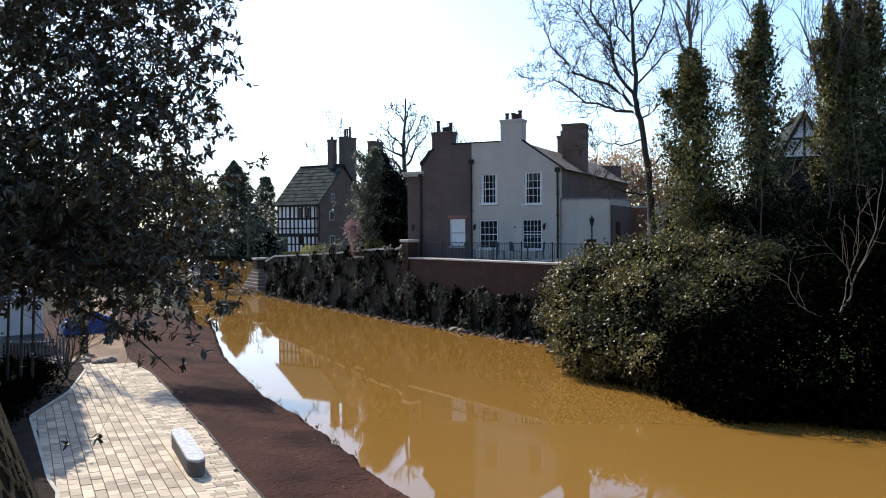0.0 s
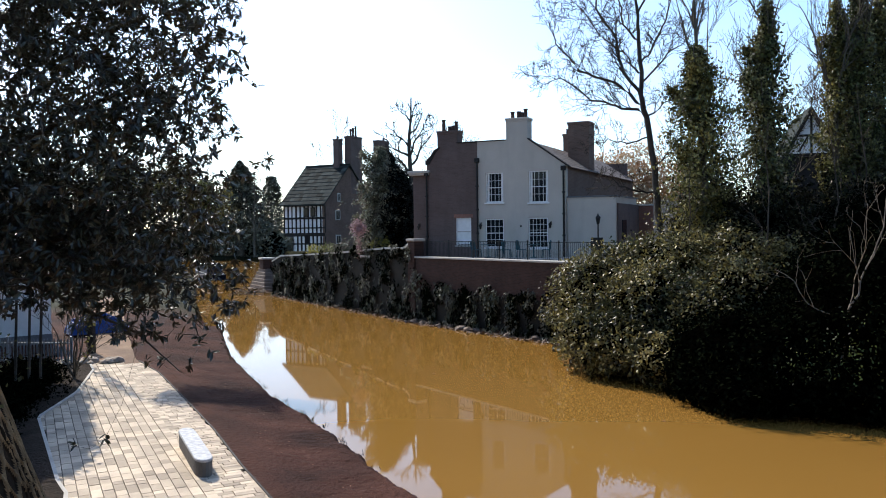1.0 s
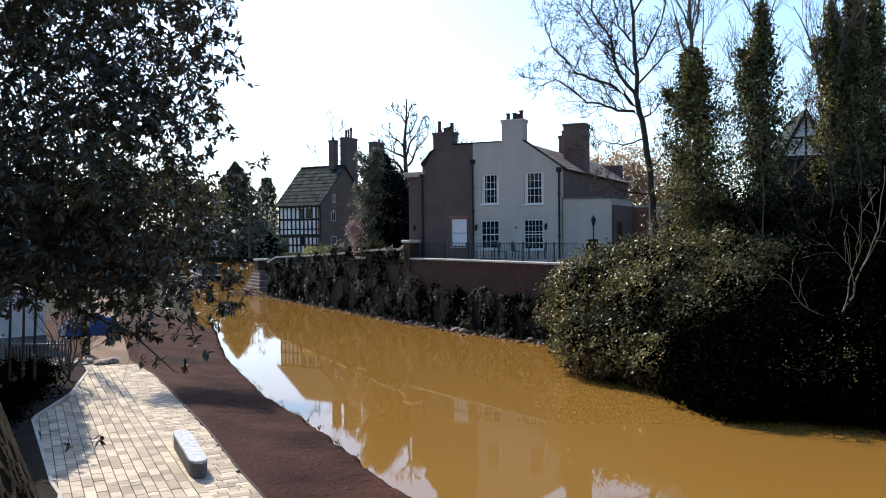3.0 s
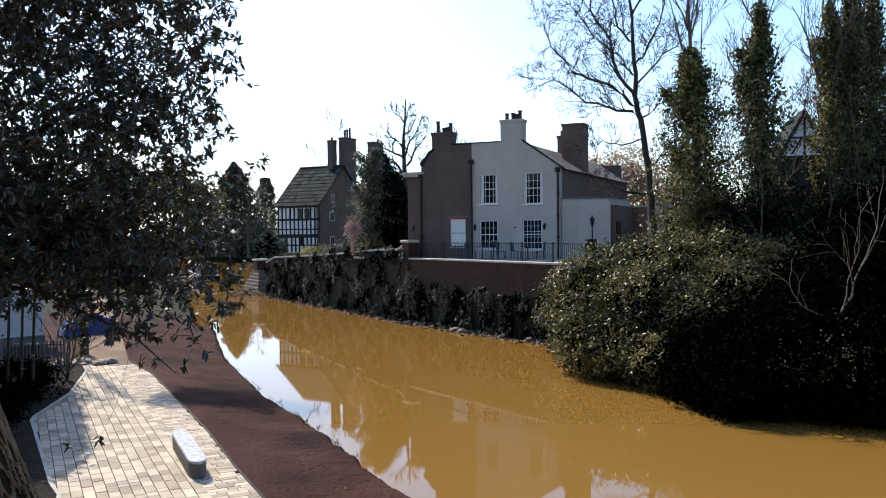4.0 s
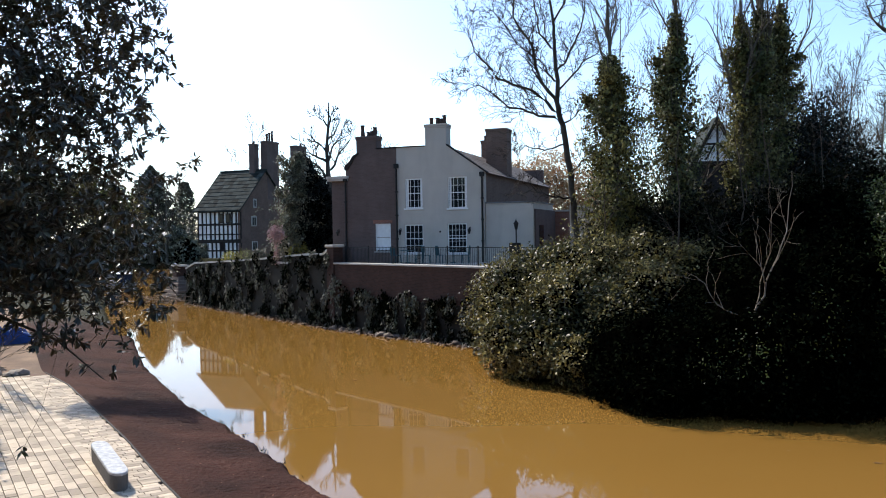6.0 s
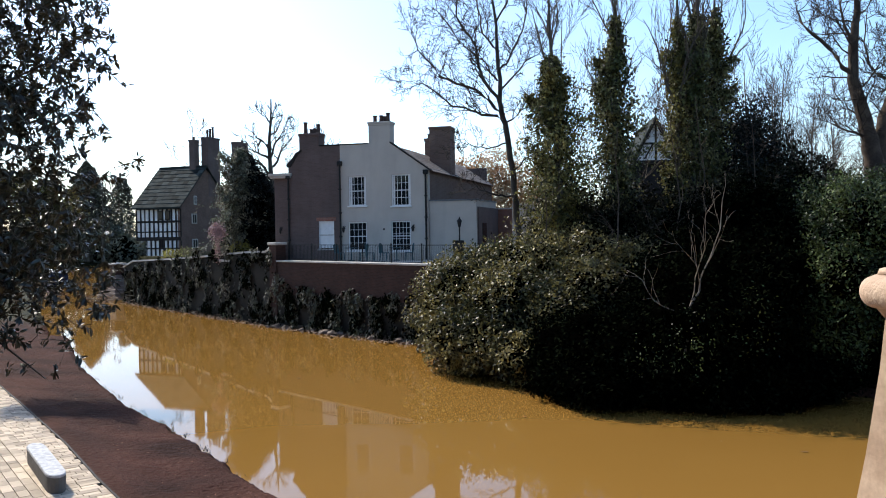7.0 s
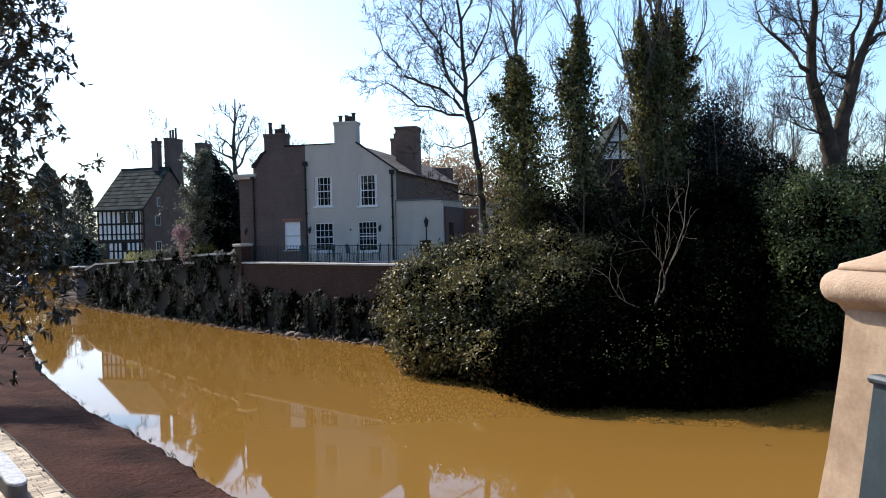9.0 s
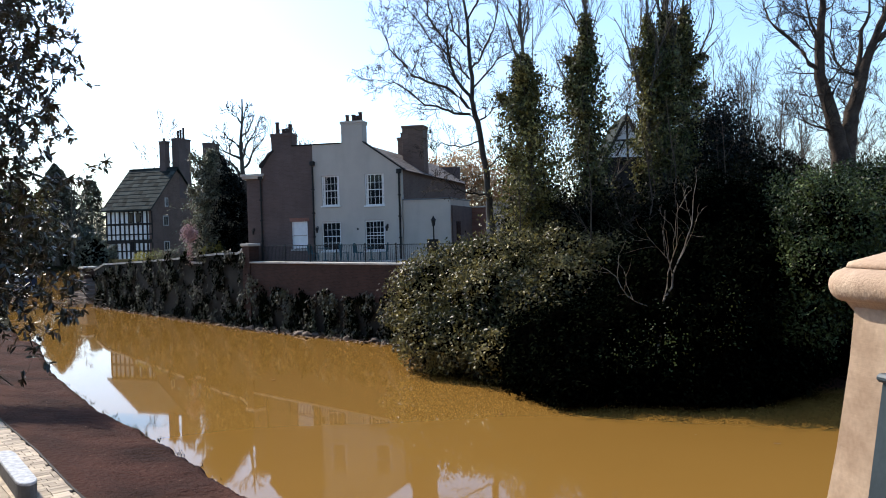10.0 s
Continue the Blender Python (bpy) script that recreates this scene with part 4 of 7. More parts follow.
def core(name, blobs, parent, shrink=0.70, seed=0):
    """Black lumpy bodies within the leaves that stand for the shade inside a bush."""
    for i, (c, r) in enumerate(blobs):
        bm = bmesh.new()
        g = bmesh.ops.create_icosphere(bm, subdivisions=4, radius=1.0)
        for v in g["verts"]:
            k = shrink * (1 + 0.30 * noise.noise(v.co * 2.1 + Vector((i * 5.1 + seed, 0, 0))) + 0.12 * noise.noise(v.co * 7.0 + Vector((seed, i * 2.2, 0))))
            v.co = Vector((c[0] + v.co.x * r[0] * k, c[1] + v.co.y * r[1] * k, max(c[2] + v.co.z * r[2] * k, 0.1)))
        part(name, bm, M_INNERSHADE, parent)


def bush(name, label, category, blobs, count, size, material, seed, shape=None, m=None, shell=0.35, clump=7, dense=True, kind="", gather=0.8, shrink=0.70):
    """An evergreen bush: leaf clumps round a black body that stands for inner shade."""
    rng = np.random.default_rng(seed)
    b = thing(name, label, category, kind=kind)
    nc = count // clump
    P, U, _ = blob_points(rng, blobs, nc, shell)
    P = np.repeat(P, clump, 0) + rng.normal(0, size * gather, (nc * clump, 3))
    U = np.repeat(U, clump, 0)
    ax = U * 0.5 + unit(rng, len(P)) + np.array([0, 0, -0.15])
    up = np.array([0, 0, 1.0]) + 0.95 * unit(rng, len(P)) + 0.3 * U
    keep = P[:, 2] > 0.06
    s = size * rng.uniform(0.65, 1.25, len(P))
    sh, fa = shape or (LEAF_OVAL, LEAF_OVAL_F)
    leaf_mesh("leaves", P[keep], ax[keep], up[keep], s[keep], sh, fa, material, b)
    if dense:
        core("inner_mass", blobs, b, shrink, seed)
    return b


def limb_paths(rng, start, direction, length, radius, depth, out, bend=0.25, up=0.12, kids=4, spread=0.75, shrink=0.62, droop=0.0):
    """Tapering branches that fork: fills out with (points, radii)."""
    n = max(4, int(4 + length * 1.2))
    pts, rad = [Vector(start)], [radius]
    d = Vector(direction).normalized()
    step = length / n
    for i in range(n):
        d = (d + Vector(rng.normal(0, bend, 3)) * 0.5 + Vector((0, 0, up - droop * (i / n)))).normalized()
        pts.append(pts[-1] + d * step)
        rad.append(max(radius * (1 - 0.8 * (i + 1) / n), 0.004))
    out.append((pts, rad, depth))
    if depth > 0:
        for k in range(kids):
            f = 0.25 + 0.75 * (k + rng.random()) / kids
            i = min(int(f * n), n - 1)
            p0 = pts[i].lerp(pts[i + 1], 0.5)
            base = (pts[i + 1] - pts[i]).normalized()
            side = base.orthogonal().normalized()
            side.rotate(Matrix.Rotation(rng.uniform(0, 6.283), 3, base))
            nd = (base + side * spread * rng.uniform(0.7, 1.4)).normalized()
            limb_paths(rng, p0, nd, length * shrink * rng.uniform(0.7, 1.15) * (1.15 - 0.5 * f), max(rad[i] * 0.62, 0.005), depth - 1, out, bend, up, kids, spread, shrink, droop)


def tube_set(name, paths, material, parent, sides=5, least=0.0, label=""):
    V, F = [], []
    for pts, rad, _ in paths:
        first = len(V)
        n = sides if rad[0] > 0.03 else 3
        for i, q in enumerate(pts):
            t = (pts[min(i + 1, len(pts) - 1)] - pts[max(i - 1, 0)]).normalized()
            u = t.orthogonal().normalized()
            v = t.cross(u)
            r = max(rad[i], least)
            for k in range(n):
                a = 6.2832 * k / n
                V.append(q + (u * math.cos(a) + v * math.sin(a)) * r)
        for i in range(len(pts) - 1):
            for k in range(n):
                a, b = first + i * n + k, first + i * n + (k + 1) % n
                F.append((a, b, b + n, a + n))
    return raw(name, V, F, material, parent, label, smooth=True)


def bare_tree(name, label, base, trunk, radius, limbs, seed, depth=3, kids=5, material=None, twig=0.006, up=0.1, droop=0.0, spread=0.75, bend=0.25, shrink=0.62, category="tree"):
    """A leafless tree. trunk: points from the ground up; limbs: (share of the trunk, direction, length)."""
    rng = np.random.default_rng(seed)
    material = material or M_BARK
    tr = thing(name, label, category, pose(*base))
    pts = [Vector(q) for q in trunk]
    fine = []
    for a, b in zip(pts, pts[1:]):
        fine += [a.lerp(b, k / 4) + Vector((rng.normal(0, 0.03), rng.normal(0, 0.03), 0)) for k in range(4)]
    fine.append(pts[-1])
    rad = [radius * (1 - 0.85 * i / (len(fine) - 1)) for i in range(len(fine))]
    rad[0] *= 1.35
    tube_set("trunk", [(fine, rad, 9)], material, tr, 9)
    out = []
    for share, d, length, *thick in limbs:
        i = min(int(share * (len(fine) - 1)), len(fine) - 2)
        limb_paths(rng, fine[i], d, length, rad[i] * (thick[0] if thick else 0.6), depth, out, bend, up, kids, spread, shrink, droop)
    big = [q for q in out if q[2] >= depth - 1]
    small = [q for q in out if q[2] < depth - 1]
    for q in big:
        if q[2] == depth:
            tube_set("limb", [q], material, tr, 6)
    mid = [q for q in big if q[2] < depth]
    if mid:
        for q in mid:
            tube_set("branch", [q], material, tr, 5)
    if small:
        tube_set("twigs", small, M_TWIG, tr, 3, twig)["kind"] = "stuff"
    return tr


def fan(rng, n, length, tilt=0.9, lo=0.35):
    """Limbs spread round a trunk."""
    res = []
    for i in range(n):
        a = 2.4 * i + rng.uniform(-0.4, 0.4)
        res.append((lo + (0.98 - lo) * i / max(1, n - 1), (math.cos(a), math.sin(a), tilt * rng.uniform(0.6, 1.4)), length * (1.15 - 0.5 * i / n)))
    return res


def ivy_tree(name, label, base, height, radius, ivy_top, ivy_r, count, seed, lean=(0, 0), material=None, twigs=9, slim=0.0, sides=5):
    """A tree whose trunk is wrapped in ivy, bare branches above it."""
    rng = np.random.default_rng(seed)
    trunk = [(0, 0, 0), (lean[0] * 0.3, lean[1] * 0.3, height * 0.35), (lean[0] * 0.7, lean[1] * 0.7, height * 0.7), (lean[0], lean[1], height)]
    tr = bare_tree(name, label, base, trunk, radius, [(rng.uniform(0.45, 0.98), (rng.normal(0, 0.35), rng.normal(0, 0.35), 1.0), height * rng.uniform(0.16, 0.34)) for _ in range(twigs)], seed, depth=2, kids=5, up=0.12, spread=0.5)
    n = count // 6
    t = rng.random(n) ** 0.85
    z = t * ivy_top
    ang = rng.uniform(0, 6.283, n)
    wide = np.array([noise.noise(Vector((a * 0.42, seed * 3.1, 0))) + 0.7 * noise.noise(Vector((a * 1.3, seed * 1.7, 5))) for a in z])
    lump = np.array([noise.noise(Vector((math.cos(a) * 1.5, math.sin(a) * 1.5, b * 0.9 + seed))) + 0.8 * noise.noise(Vector((math.cos(a) * 3.5, math.sin(a) * 3.5, b * 2.6 + seed))) for a, b in zip(ang, z)])
    taper = np.interp(t, [0, 0.1, 0.45, 0.75, 0.9, 1.0], [0.7, 0.85, 1.0, 0.62, 0.36, 0.10]) * (1 - slim * np.clip(1 - t / 0.45, 0, 1))
    prof = ivy_r * 1.15 * taper * np.clip(1 + 0.75 * wide + 1.35 * lump, 0.08, 2.5)
    rr = prof * (1 - 0.5 * rng.random(n) ** 2) * np.where(rng.random(n) < 0.14, rng.uniform(1.25, 1.9, n), 1.0)
    fx = np.interp(z / height, [0, 0.35, 0.7, 1], [0, lean[0] * 0.3, lean[0] * 0.7, lean[0]])
    fy = np.interp(z / height, [0, 0.35, 0.7, 1], [0, lean[1] * 0.3, lean[1] * 0.7, lean[1]])
    P = np.stack([fx + rr * np.cos(ang), fy + rr * np.sin(ang), z], 1)
    U = np.stack([np.cos(ang), np.sin(ang), 0 * ang], 1)
    # side branches that carry ivy too
    for k in range(sides):
        z0 = ivy_top * (0.35 + 0.55 * (k + rng.random()) / max(1, sides))
        a = rng.uniform(0, 6.283)
        m = n // 14
        f = rng.random(m)
        ln = ivy_r * rng.uniform(0.9, 1.5)
        cx, cy = np.interp(z0 / height, [0, 1], [0, lean[0]]), np.interp(z0 / height, [0, 1], [0, lean[1]])
        Q = np.stack([cx + f * ln * math.cos(a), cy + f * ln * math.sin(a), z0 + ln * (0.75 * f + 0.25 * f * f)], 1) + rng.normal(0, 0.26, (m, 3)) * (1.3 - f[:, None])
        P, U = np.concatenate([P, Q]), np.concatenate([U, np.tile([math.cos(a), math.sin(a), 0.0], (m, 1))])
        limb = [Vector((cx + g * ln * math.cos(a), cy + g * ln * math.sin(a), z0 + ln * (0.75 * g + 0.25 * g * g))) for g in (0, 0.35, 0.7, 1.05, 1.35)]
        tube_set("limb", [(limb, [0.05, 0.042, 0.034, 0.025, 0.012], 1)], M_BARK, tr, 5)
    P = np.repeat(P, 6, 0) + rng.normal(0, 0.11, (len(P) * 6, 3))
    U = np.repeat(U, 6, 0)
    ax = U * 0.3 + 0.8 * unit(rng, len(P)) + np.array([0, 0, -0.5])
    up = U + 0.9 * unit(rng, len(P)) + np.array([0, 0, 0.4])
    leaf_mesh("ivy", P, ax, up, 0.16 * rng.uniform(0.6, 1.3, len(P)), LEAF_OVAL, LEAF_OVAL_F, material or M_IVY, tr, "dense climbing ivy")
    return tr


def conifer(name, label, base, height, radius, count, seed, material=None, column=False, leaf=0.35):
    rng = np.random.default_rng(seed)
    tr = thing(name, label, "tree", pose(*base))
    bm = bmesh.new()
    tube(bm, [(0, 0, 0), (0, 0, height * 0.5), (0, 0, height * 0.97)], [radius * 0.12, radius * 0.08, 0.02], 7)
    part("trunk", bm, M_BARK, tr)
    t = rng.random(count) ** (0.7 if not column else 1.0)
    prof = (1 - t) ** 0.75 if not column else np.sin(np.clip(1.03 - t * 0.98, 0, 1) * 1.57) ** 0.5
    ang = rng.uniform(0, 6.283, count)
    lump = np.array([noise.noise(Vector((math.cos(a) * 1.6, math.sin(a) * 1.6, zz * 0.6 + seed))) for a, zz in zip(ang, t * height)])
    rr = radius * prof * (1 + 0.8 * lump) * (1 - 0.7 * rng.random(count) ** 2)
    P = np.stack([rr * np.cos(ang), rr * np.sin(ang), 0.06 * height + t * height * 0.94], 1)
    U = np.stack([np.cos(ang), np.sin(ang), -0.2 + 0 * ang], 1)
    leaf_mesh("crown", P, U + 0.6 * unit(rng, count), np.array([0, 0, 1.0]) + 0.8 * unit(rng, count), leaf * rng.uniform(0.6, 1.3, count), LEAF_OVAL, LEAF_OVAL_F, material or M_YEW, tr)
    return tr


# rhododendron on the far bank, right beside the terrace wall
bush("rhododendron", "large rhododendron bush with glossy leaves leaning over the canal", "bush",
     [((6.2, 33.0, 2.3), (2.3, 2.6, 2.2)), ((5.9, 29.8, 1.2), (1.2, 2.1, 1.2)), ((8.6, 33.5, 3.0), (2.6, 2.6, 2.2)), ((11.2, 33.0, 3.1), (2.6, 2.6, 2.1)), ((5.4, 30.6, 1.2), (1.5, 2.0, 1.3)), ((7.3, 30.8, 2.2), (2.1, 2.3, 1.9)),
      ((8.6, 29.4, 1.7), (1.7, 2.0, 1.6)), ((10.4, 30.6, 2.4), (1.9, 1.9, 1.9)), ((12.9, 31.4, 3.1), (1.9, 1.9, 1.7)), ((7.0, 27.7, 0.9), (1.1, 1.5, 0.9))],
     92000, 0.155, M_LAUREL, 11, clump=10)
# thicket leaves take the near-black colour in place of shade under the overhang
bush("laurel_thicket", "dense evergreen thicket over the canal, leaves coloured near black as shade", "bush",
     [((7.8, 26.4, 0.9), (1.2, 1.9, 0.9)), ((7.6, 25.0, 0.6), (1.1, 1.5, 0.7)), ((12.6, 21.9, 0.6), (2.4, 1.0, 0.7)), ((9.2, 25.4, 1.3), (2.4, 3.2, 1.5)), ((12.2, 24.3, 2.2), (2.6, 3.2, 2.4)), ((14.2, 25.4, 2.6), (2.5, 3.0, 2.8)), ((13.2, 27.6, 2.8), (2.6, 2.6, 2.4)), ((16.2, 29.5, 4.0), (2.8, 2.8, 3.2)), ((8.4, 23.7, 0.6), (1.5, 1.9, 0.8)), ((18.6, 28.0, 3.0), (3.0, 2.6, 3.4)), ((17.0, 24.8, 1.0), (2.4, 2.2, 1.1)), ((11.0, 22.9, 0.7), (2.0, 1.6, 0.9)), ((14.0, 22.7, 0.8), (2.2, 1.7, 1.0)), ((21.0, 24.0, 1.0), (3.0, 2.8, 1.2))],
     90000, 0.15, M_SHADELEAF, 12, shrink=0.80)
bush("evergreen_thicket", "tall evergreen shrubs with lighter green leaf sprays", "bush",
     [((15.5, 22.6, 2.1), (0.9, 0.8, 1.3)), ((17.3, 24.0, 5.0), (1.7, 1.6, 1.6)), ((17.2, 22.9, 3.3), (1.2, 1.0, 1.3)), ((15.7, 22.5, 3.7), (0.8, 0.8, 1.0)), ((21.2, 26.2, 5.2), (1.8, 1.8, 1.5)), ((19.2, 27.4, 5.9), (1.9, 1.8, 1.2)), ((22.8, 28.2, 6.2), (2.4, 2.0, 1.3)), ((20.6, 26.6, 3.2), (2.0, 2.0, 2.8)), ((26.5, 29.0, 5.0), (3.0, 3.0, 3.4))],
     105000, 0.12, M_SPRAY, 13, clump=30, gather=1.7, shrink=0.68)
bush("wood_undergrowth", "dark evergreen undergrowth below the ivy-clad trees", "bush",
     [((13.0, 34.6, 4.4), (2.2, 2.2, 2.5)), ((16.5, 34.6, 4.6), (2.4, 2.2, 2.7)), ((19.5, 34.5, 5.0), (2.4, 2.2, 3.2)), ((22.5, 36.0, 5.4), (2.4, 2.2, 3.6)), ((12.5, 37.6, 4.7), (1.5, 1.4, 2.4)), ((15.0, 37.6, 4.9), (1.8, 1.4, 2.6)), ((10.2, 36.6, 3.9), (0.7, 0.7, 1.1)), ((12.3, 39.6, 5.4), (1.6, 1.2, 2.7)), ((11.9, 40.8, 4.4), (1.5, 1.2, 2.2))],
     66000, 0.17, M_SHADEUNDER, 14, shell=0.5, shrink=0.66)
# a few paler leaves stand for the sunlit ones on the thicket
bush("bramble_bank", "sparse pale leaves standing for sunlit sprays on the thicket edge", "bush",
     [((10.6, 21.6, 1.9), (1.3, 0.5, 1.5)), ((12.2, 21.4, 2.6), (0.9, 0.5, 1.3)), ((9.4, 22.2, 1.5), (0.8, 0.5, 0.9))],
     480, 0.085, M_SPRAY, 18, clump=3, shell=0.9, dense=False, gather=1.2)

# trees on the far bank
rng0 = np.random.default_rng(5)
def tall_bare_tree():
    """A slender leaning trunk whose long limbs sweep up to one side and end in drooping twigs."""
    rng = np.random.default_rng(21)
    tr = thing("bare_tree", "tall slender leafless tree with sweeping limbs and fine twigs", "tree", pose(9.6, 38.0, 3.2))
    bark, fine = M_DARKBARK, []

    def run(name, pts, r0, r1, sub, length, deep):
        P = []
        for k in range(len(pts) - 1):
            P += [Vector(pts[k]).lerp(Vector(pts[k + 1]), g) + Vector(rng.normal(0, 0.045, 3)) for g in (0, 0.25, 0.5, 0.75)]
        P.append(Vector(pts[-1]))
        R = [r0 + (r1 - r0) * k / (len(P) - 1) for k in range(len(P))]
        tube_set(name, [(P, R, 3)], bark, tr, 8)
        for k in range(2, len(P)):
            for _ in range(sub):
                base = (P[k] - P[k - 1]).normalized()
                side = Vector(rng.normal(0, 1, 3))
                d = base * rng.uniform(0.3, 1.0) + side.normalized() * 0.8 + Vector((0, 0, 0.35))
                limb_paths(rng, P[k], d, length * rng.uniform(0.5, 1.2), min(R[k] * 0.55, 0.035), deep, fine, 0.5, 0.07, 4, 0.85, 0.62, 0.14)
    run("trunk", [(0.1, 0, -0.3), (0.06, 0, 1.2), (-0.2, 0, 4.0), (-0.6, 0, 7.0), (-0.85, 0, 8.1), (-0.85, 0.1, 10.2), (-0.95, 0.1, 11.6), (-1.1, 0.2, 13.4), (-1.2, 0.2, 15.5)], 0.19, 0.03, 0, 1.0, 2)
    run("limb", [(-0.75, 0, 7.9), (-1.8, -0.3, 9.4), (-2.0, -0.4, 10.5), (-2.9, -0.6, 11.9), (-3.0, -0.6, 13.4), (-3.4, -0.7, 14.6)], 0.085, 0.015, 2, 1.7, 2)
    run("limb", [(-0.72, 0, 7.5), (-2.0, 0.3, 8.7), (-3.6, 0.5, 9.3), (-4.5, 0.6, 10.5), (-4.9, 0.7, 11.6)], 0.08, 0.012, 2, 1.6, 2)
    run("limb", [(-0.66, 0, 7.2), (-2.1, -0.5, 7.6), (-3.2, -0.7, 7.8), (-4.4, -0.8, 8.6), (-5.2, -0.9, 8.8)], 0.07, 0.01, 2, 1.4, 2)
    run("limb", [(-0.8, 0, 9.5), (-0.2, 0.3, 10.2), (0.4, 0.4, 11.5), (0.7, 0.5, 13.2), (1.2, 0.5, 14.6)], 0.06, 0.012, 2, 1.5, 2)
    run("limb", [(-0.85, 0.1, 10.4), (-1.5, 0.5, 11.4), (-1.7, 0.6, 12.8), (-2.2, 0.7, 14.6)], 0.06, 0.012, 2, 1.5, 2)
    run("limb", [(-0.95, 0.1, 11.8), (-0.4, -0.3, 12.8), (-0.3, -0.4, 14.2), (0.0, -0.4, 15.4)], 0.05, 0.012, 2, 1.3, 2)
    run("limb", [(-0.85, 0.1, 9.0), (-1.5, 0.3, 10.0), (-2.6, 0.5, 10.9), (-3.6, 0.6, 12.4), (-4.0, 0.6, 13.4)], 0.055, 0.01, 2, 1.4, 2)
    run("limb", [(-0.8, 0, 8.6), (0.1, -0.2, 9.6), (1.0, -0.3, 10.4), (1.7, -0.3, 11.8)], 0.05, 0.01, 2, 1.3, 2)
    run("limb", [(-0.2, 0, 3.7), (-1.5, -0.6, 3.75), (-2.2, -0.8, 4.05), (-2.9, -0.9, 3.8)], 0.05, 0.012, 1, 1.1, 2)
    run("limb", [(-0.5, 0, 6.2), (-1.4, 0.3, 5.9), (-2.3, 0.5, 6.1), (-3.0, 0.6, 5.9)], 0.04, 0.01, 1, 1.2, 2)
    run("limb", [(-0.3, 0, 4.8), (0.4, -0.3, 5.4), (1.0, -0.4, 5.5), (1.6, -0.5, 6.2)], 0.045, 0.01, 1, 1.2, 2)
    run("limb", [(-0.6, 0, 6.9), (0.2, 0.2, 7.7), (0.9, 0.3, 8.0), (1.4, 0.3, 9.0)], 0.045, 0.01, 2, 1.2, 2)
    run("limb", [(0.0, 0, 2.4), (0.6, -0.5, 3.0), (1.1, -0.7, 2.9)], 0.035, 0.01, 1, 0.9, 1)
    tube_set("twigs", fine, M_TWIG, tr, 3, 0.009)["kind"] = "stuff"


tall_bare_tree()
ivy_tree("ivy_tree", "tree trunk thickly wrapped in ivy with a bare leaning top", (11.1, 36.0, 3.0), 13.5, 0.2, 9.9, 1.15, 17000, 31, (-0.55, 0), slim=0.3, material=M_OLIVEIVY, sides=3)
ivy_tree("ivy_tree", "tall tree thickly wrapped in ivy with fine bare branches above", (13.7, 36.3, 3.0), 14.0, 0.22, 11.8, 0.80, 14000, 32, (0.1, 0), sides=7)
ivy_tree("ivy_tree", "slender trunk wrapped in ivy with bare branches above", (16.7, 36.2, 3.2), 14.5, 0.2, 11.6, 0.55, 8500, 33, (0.1, 0), sides=4, material=M_OLIVEIVY)
ivy_tree("ivy_tree", "broad ivy-clad tree with bare branches above", (17.7, 36.4, 3.2), 15.0, 0.25, 11.9, 0.78, 14000, 34, (0.1, 0), sides=7)
ivy_tree("ivy_tree", "tall ivy-clad tree with a ragged top", (18.9, 36.8, 3.2), 14.0, 0.22, 12.2, 0.62, 10000, 36, (0.0, 0), sides=5)
yew_crown = bush("yew_tree", "dark spreading yew rising above the thicket", "tree",
     [((20.6, 37.0, 10.0), (1.5, 1.2, 1.5)), ((20.1, 37.0, 8.4), (1.7, 1.4, 1.7)), ((21.5, 37.0, 8.6), (1.5, 1.3, 1.6)), ((20.6, 37.0, 6.5), (2.2, 1.6, 2.2)), ((23.0, 37.0, 6.6), (1.8, 1.4, 1.6))],
     24000, 0.15, M_YEW, 35, clump=16, gather=1.8, shell=0.8, dense=False)
tube_set("trunk", [([Vector((20.8, 37.0, 2.6)), Vector((20.7, 37.0, 5.5)), Vector((20.6, 37.0, 8.5)), Vector((20.6, 37.0, 11.0))], [0.28, 0.2, 0.12, 0.03], 1)], M_DARKBARK, yew_crown, 8)
for end in ((19.2, 36.8, 8.9), (22.0, 36.9, 9.3), (23.4, 37.0, 7.4), (20.0, 36.6, 10.4), (21.2, 37.2, 10.6)):
    tube_set("limb", [([Vector((20.7, 37.0, end[2] - 3.0)), Vector(((20.7 + end[0]) / 2, 37.0, end[2] - 1.2)), Vector(end)], [0.09, 0.06, 0.015], 1)], M_DARKBARK, yew_crown, 6)
for i, (x, y, ht) in enumerate(((12.0, 39.5, 12.5), (15.3, 40, 12.8), (19.6, 40.5, 12.5), (23.5, 42, 10.5), (27.5, 46, 11), (31, 52, 11.5), (36.5, 50, 11), (41, 54, 10.5), (25.3, 52, 10), (26.2, 44.5, 9.0), (28.9, 48.5, 10.0), (33.5, 57, 12.0), (30.2, 45, 8.0), (38, 61, 12.0), (31.6, 49, 9.0), (34.6, 53, 9.5))):
    bare_tree("bare_tree", "thin leafless woodland tree with fine upright twigs", (x, y, 3.3), [(0, 0, 0), (0.1, 0, ht * 0.4), (rng0.uniform(-0.5, 0.5), 0, ht)], 0.11, fan(rng0, 9, ht * 0.32, 1.3, 0.25), 40 + i, depth=2, kids=6, spread=0.55, twig=0.009)
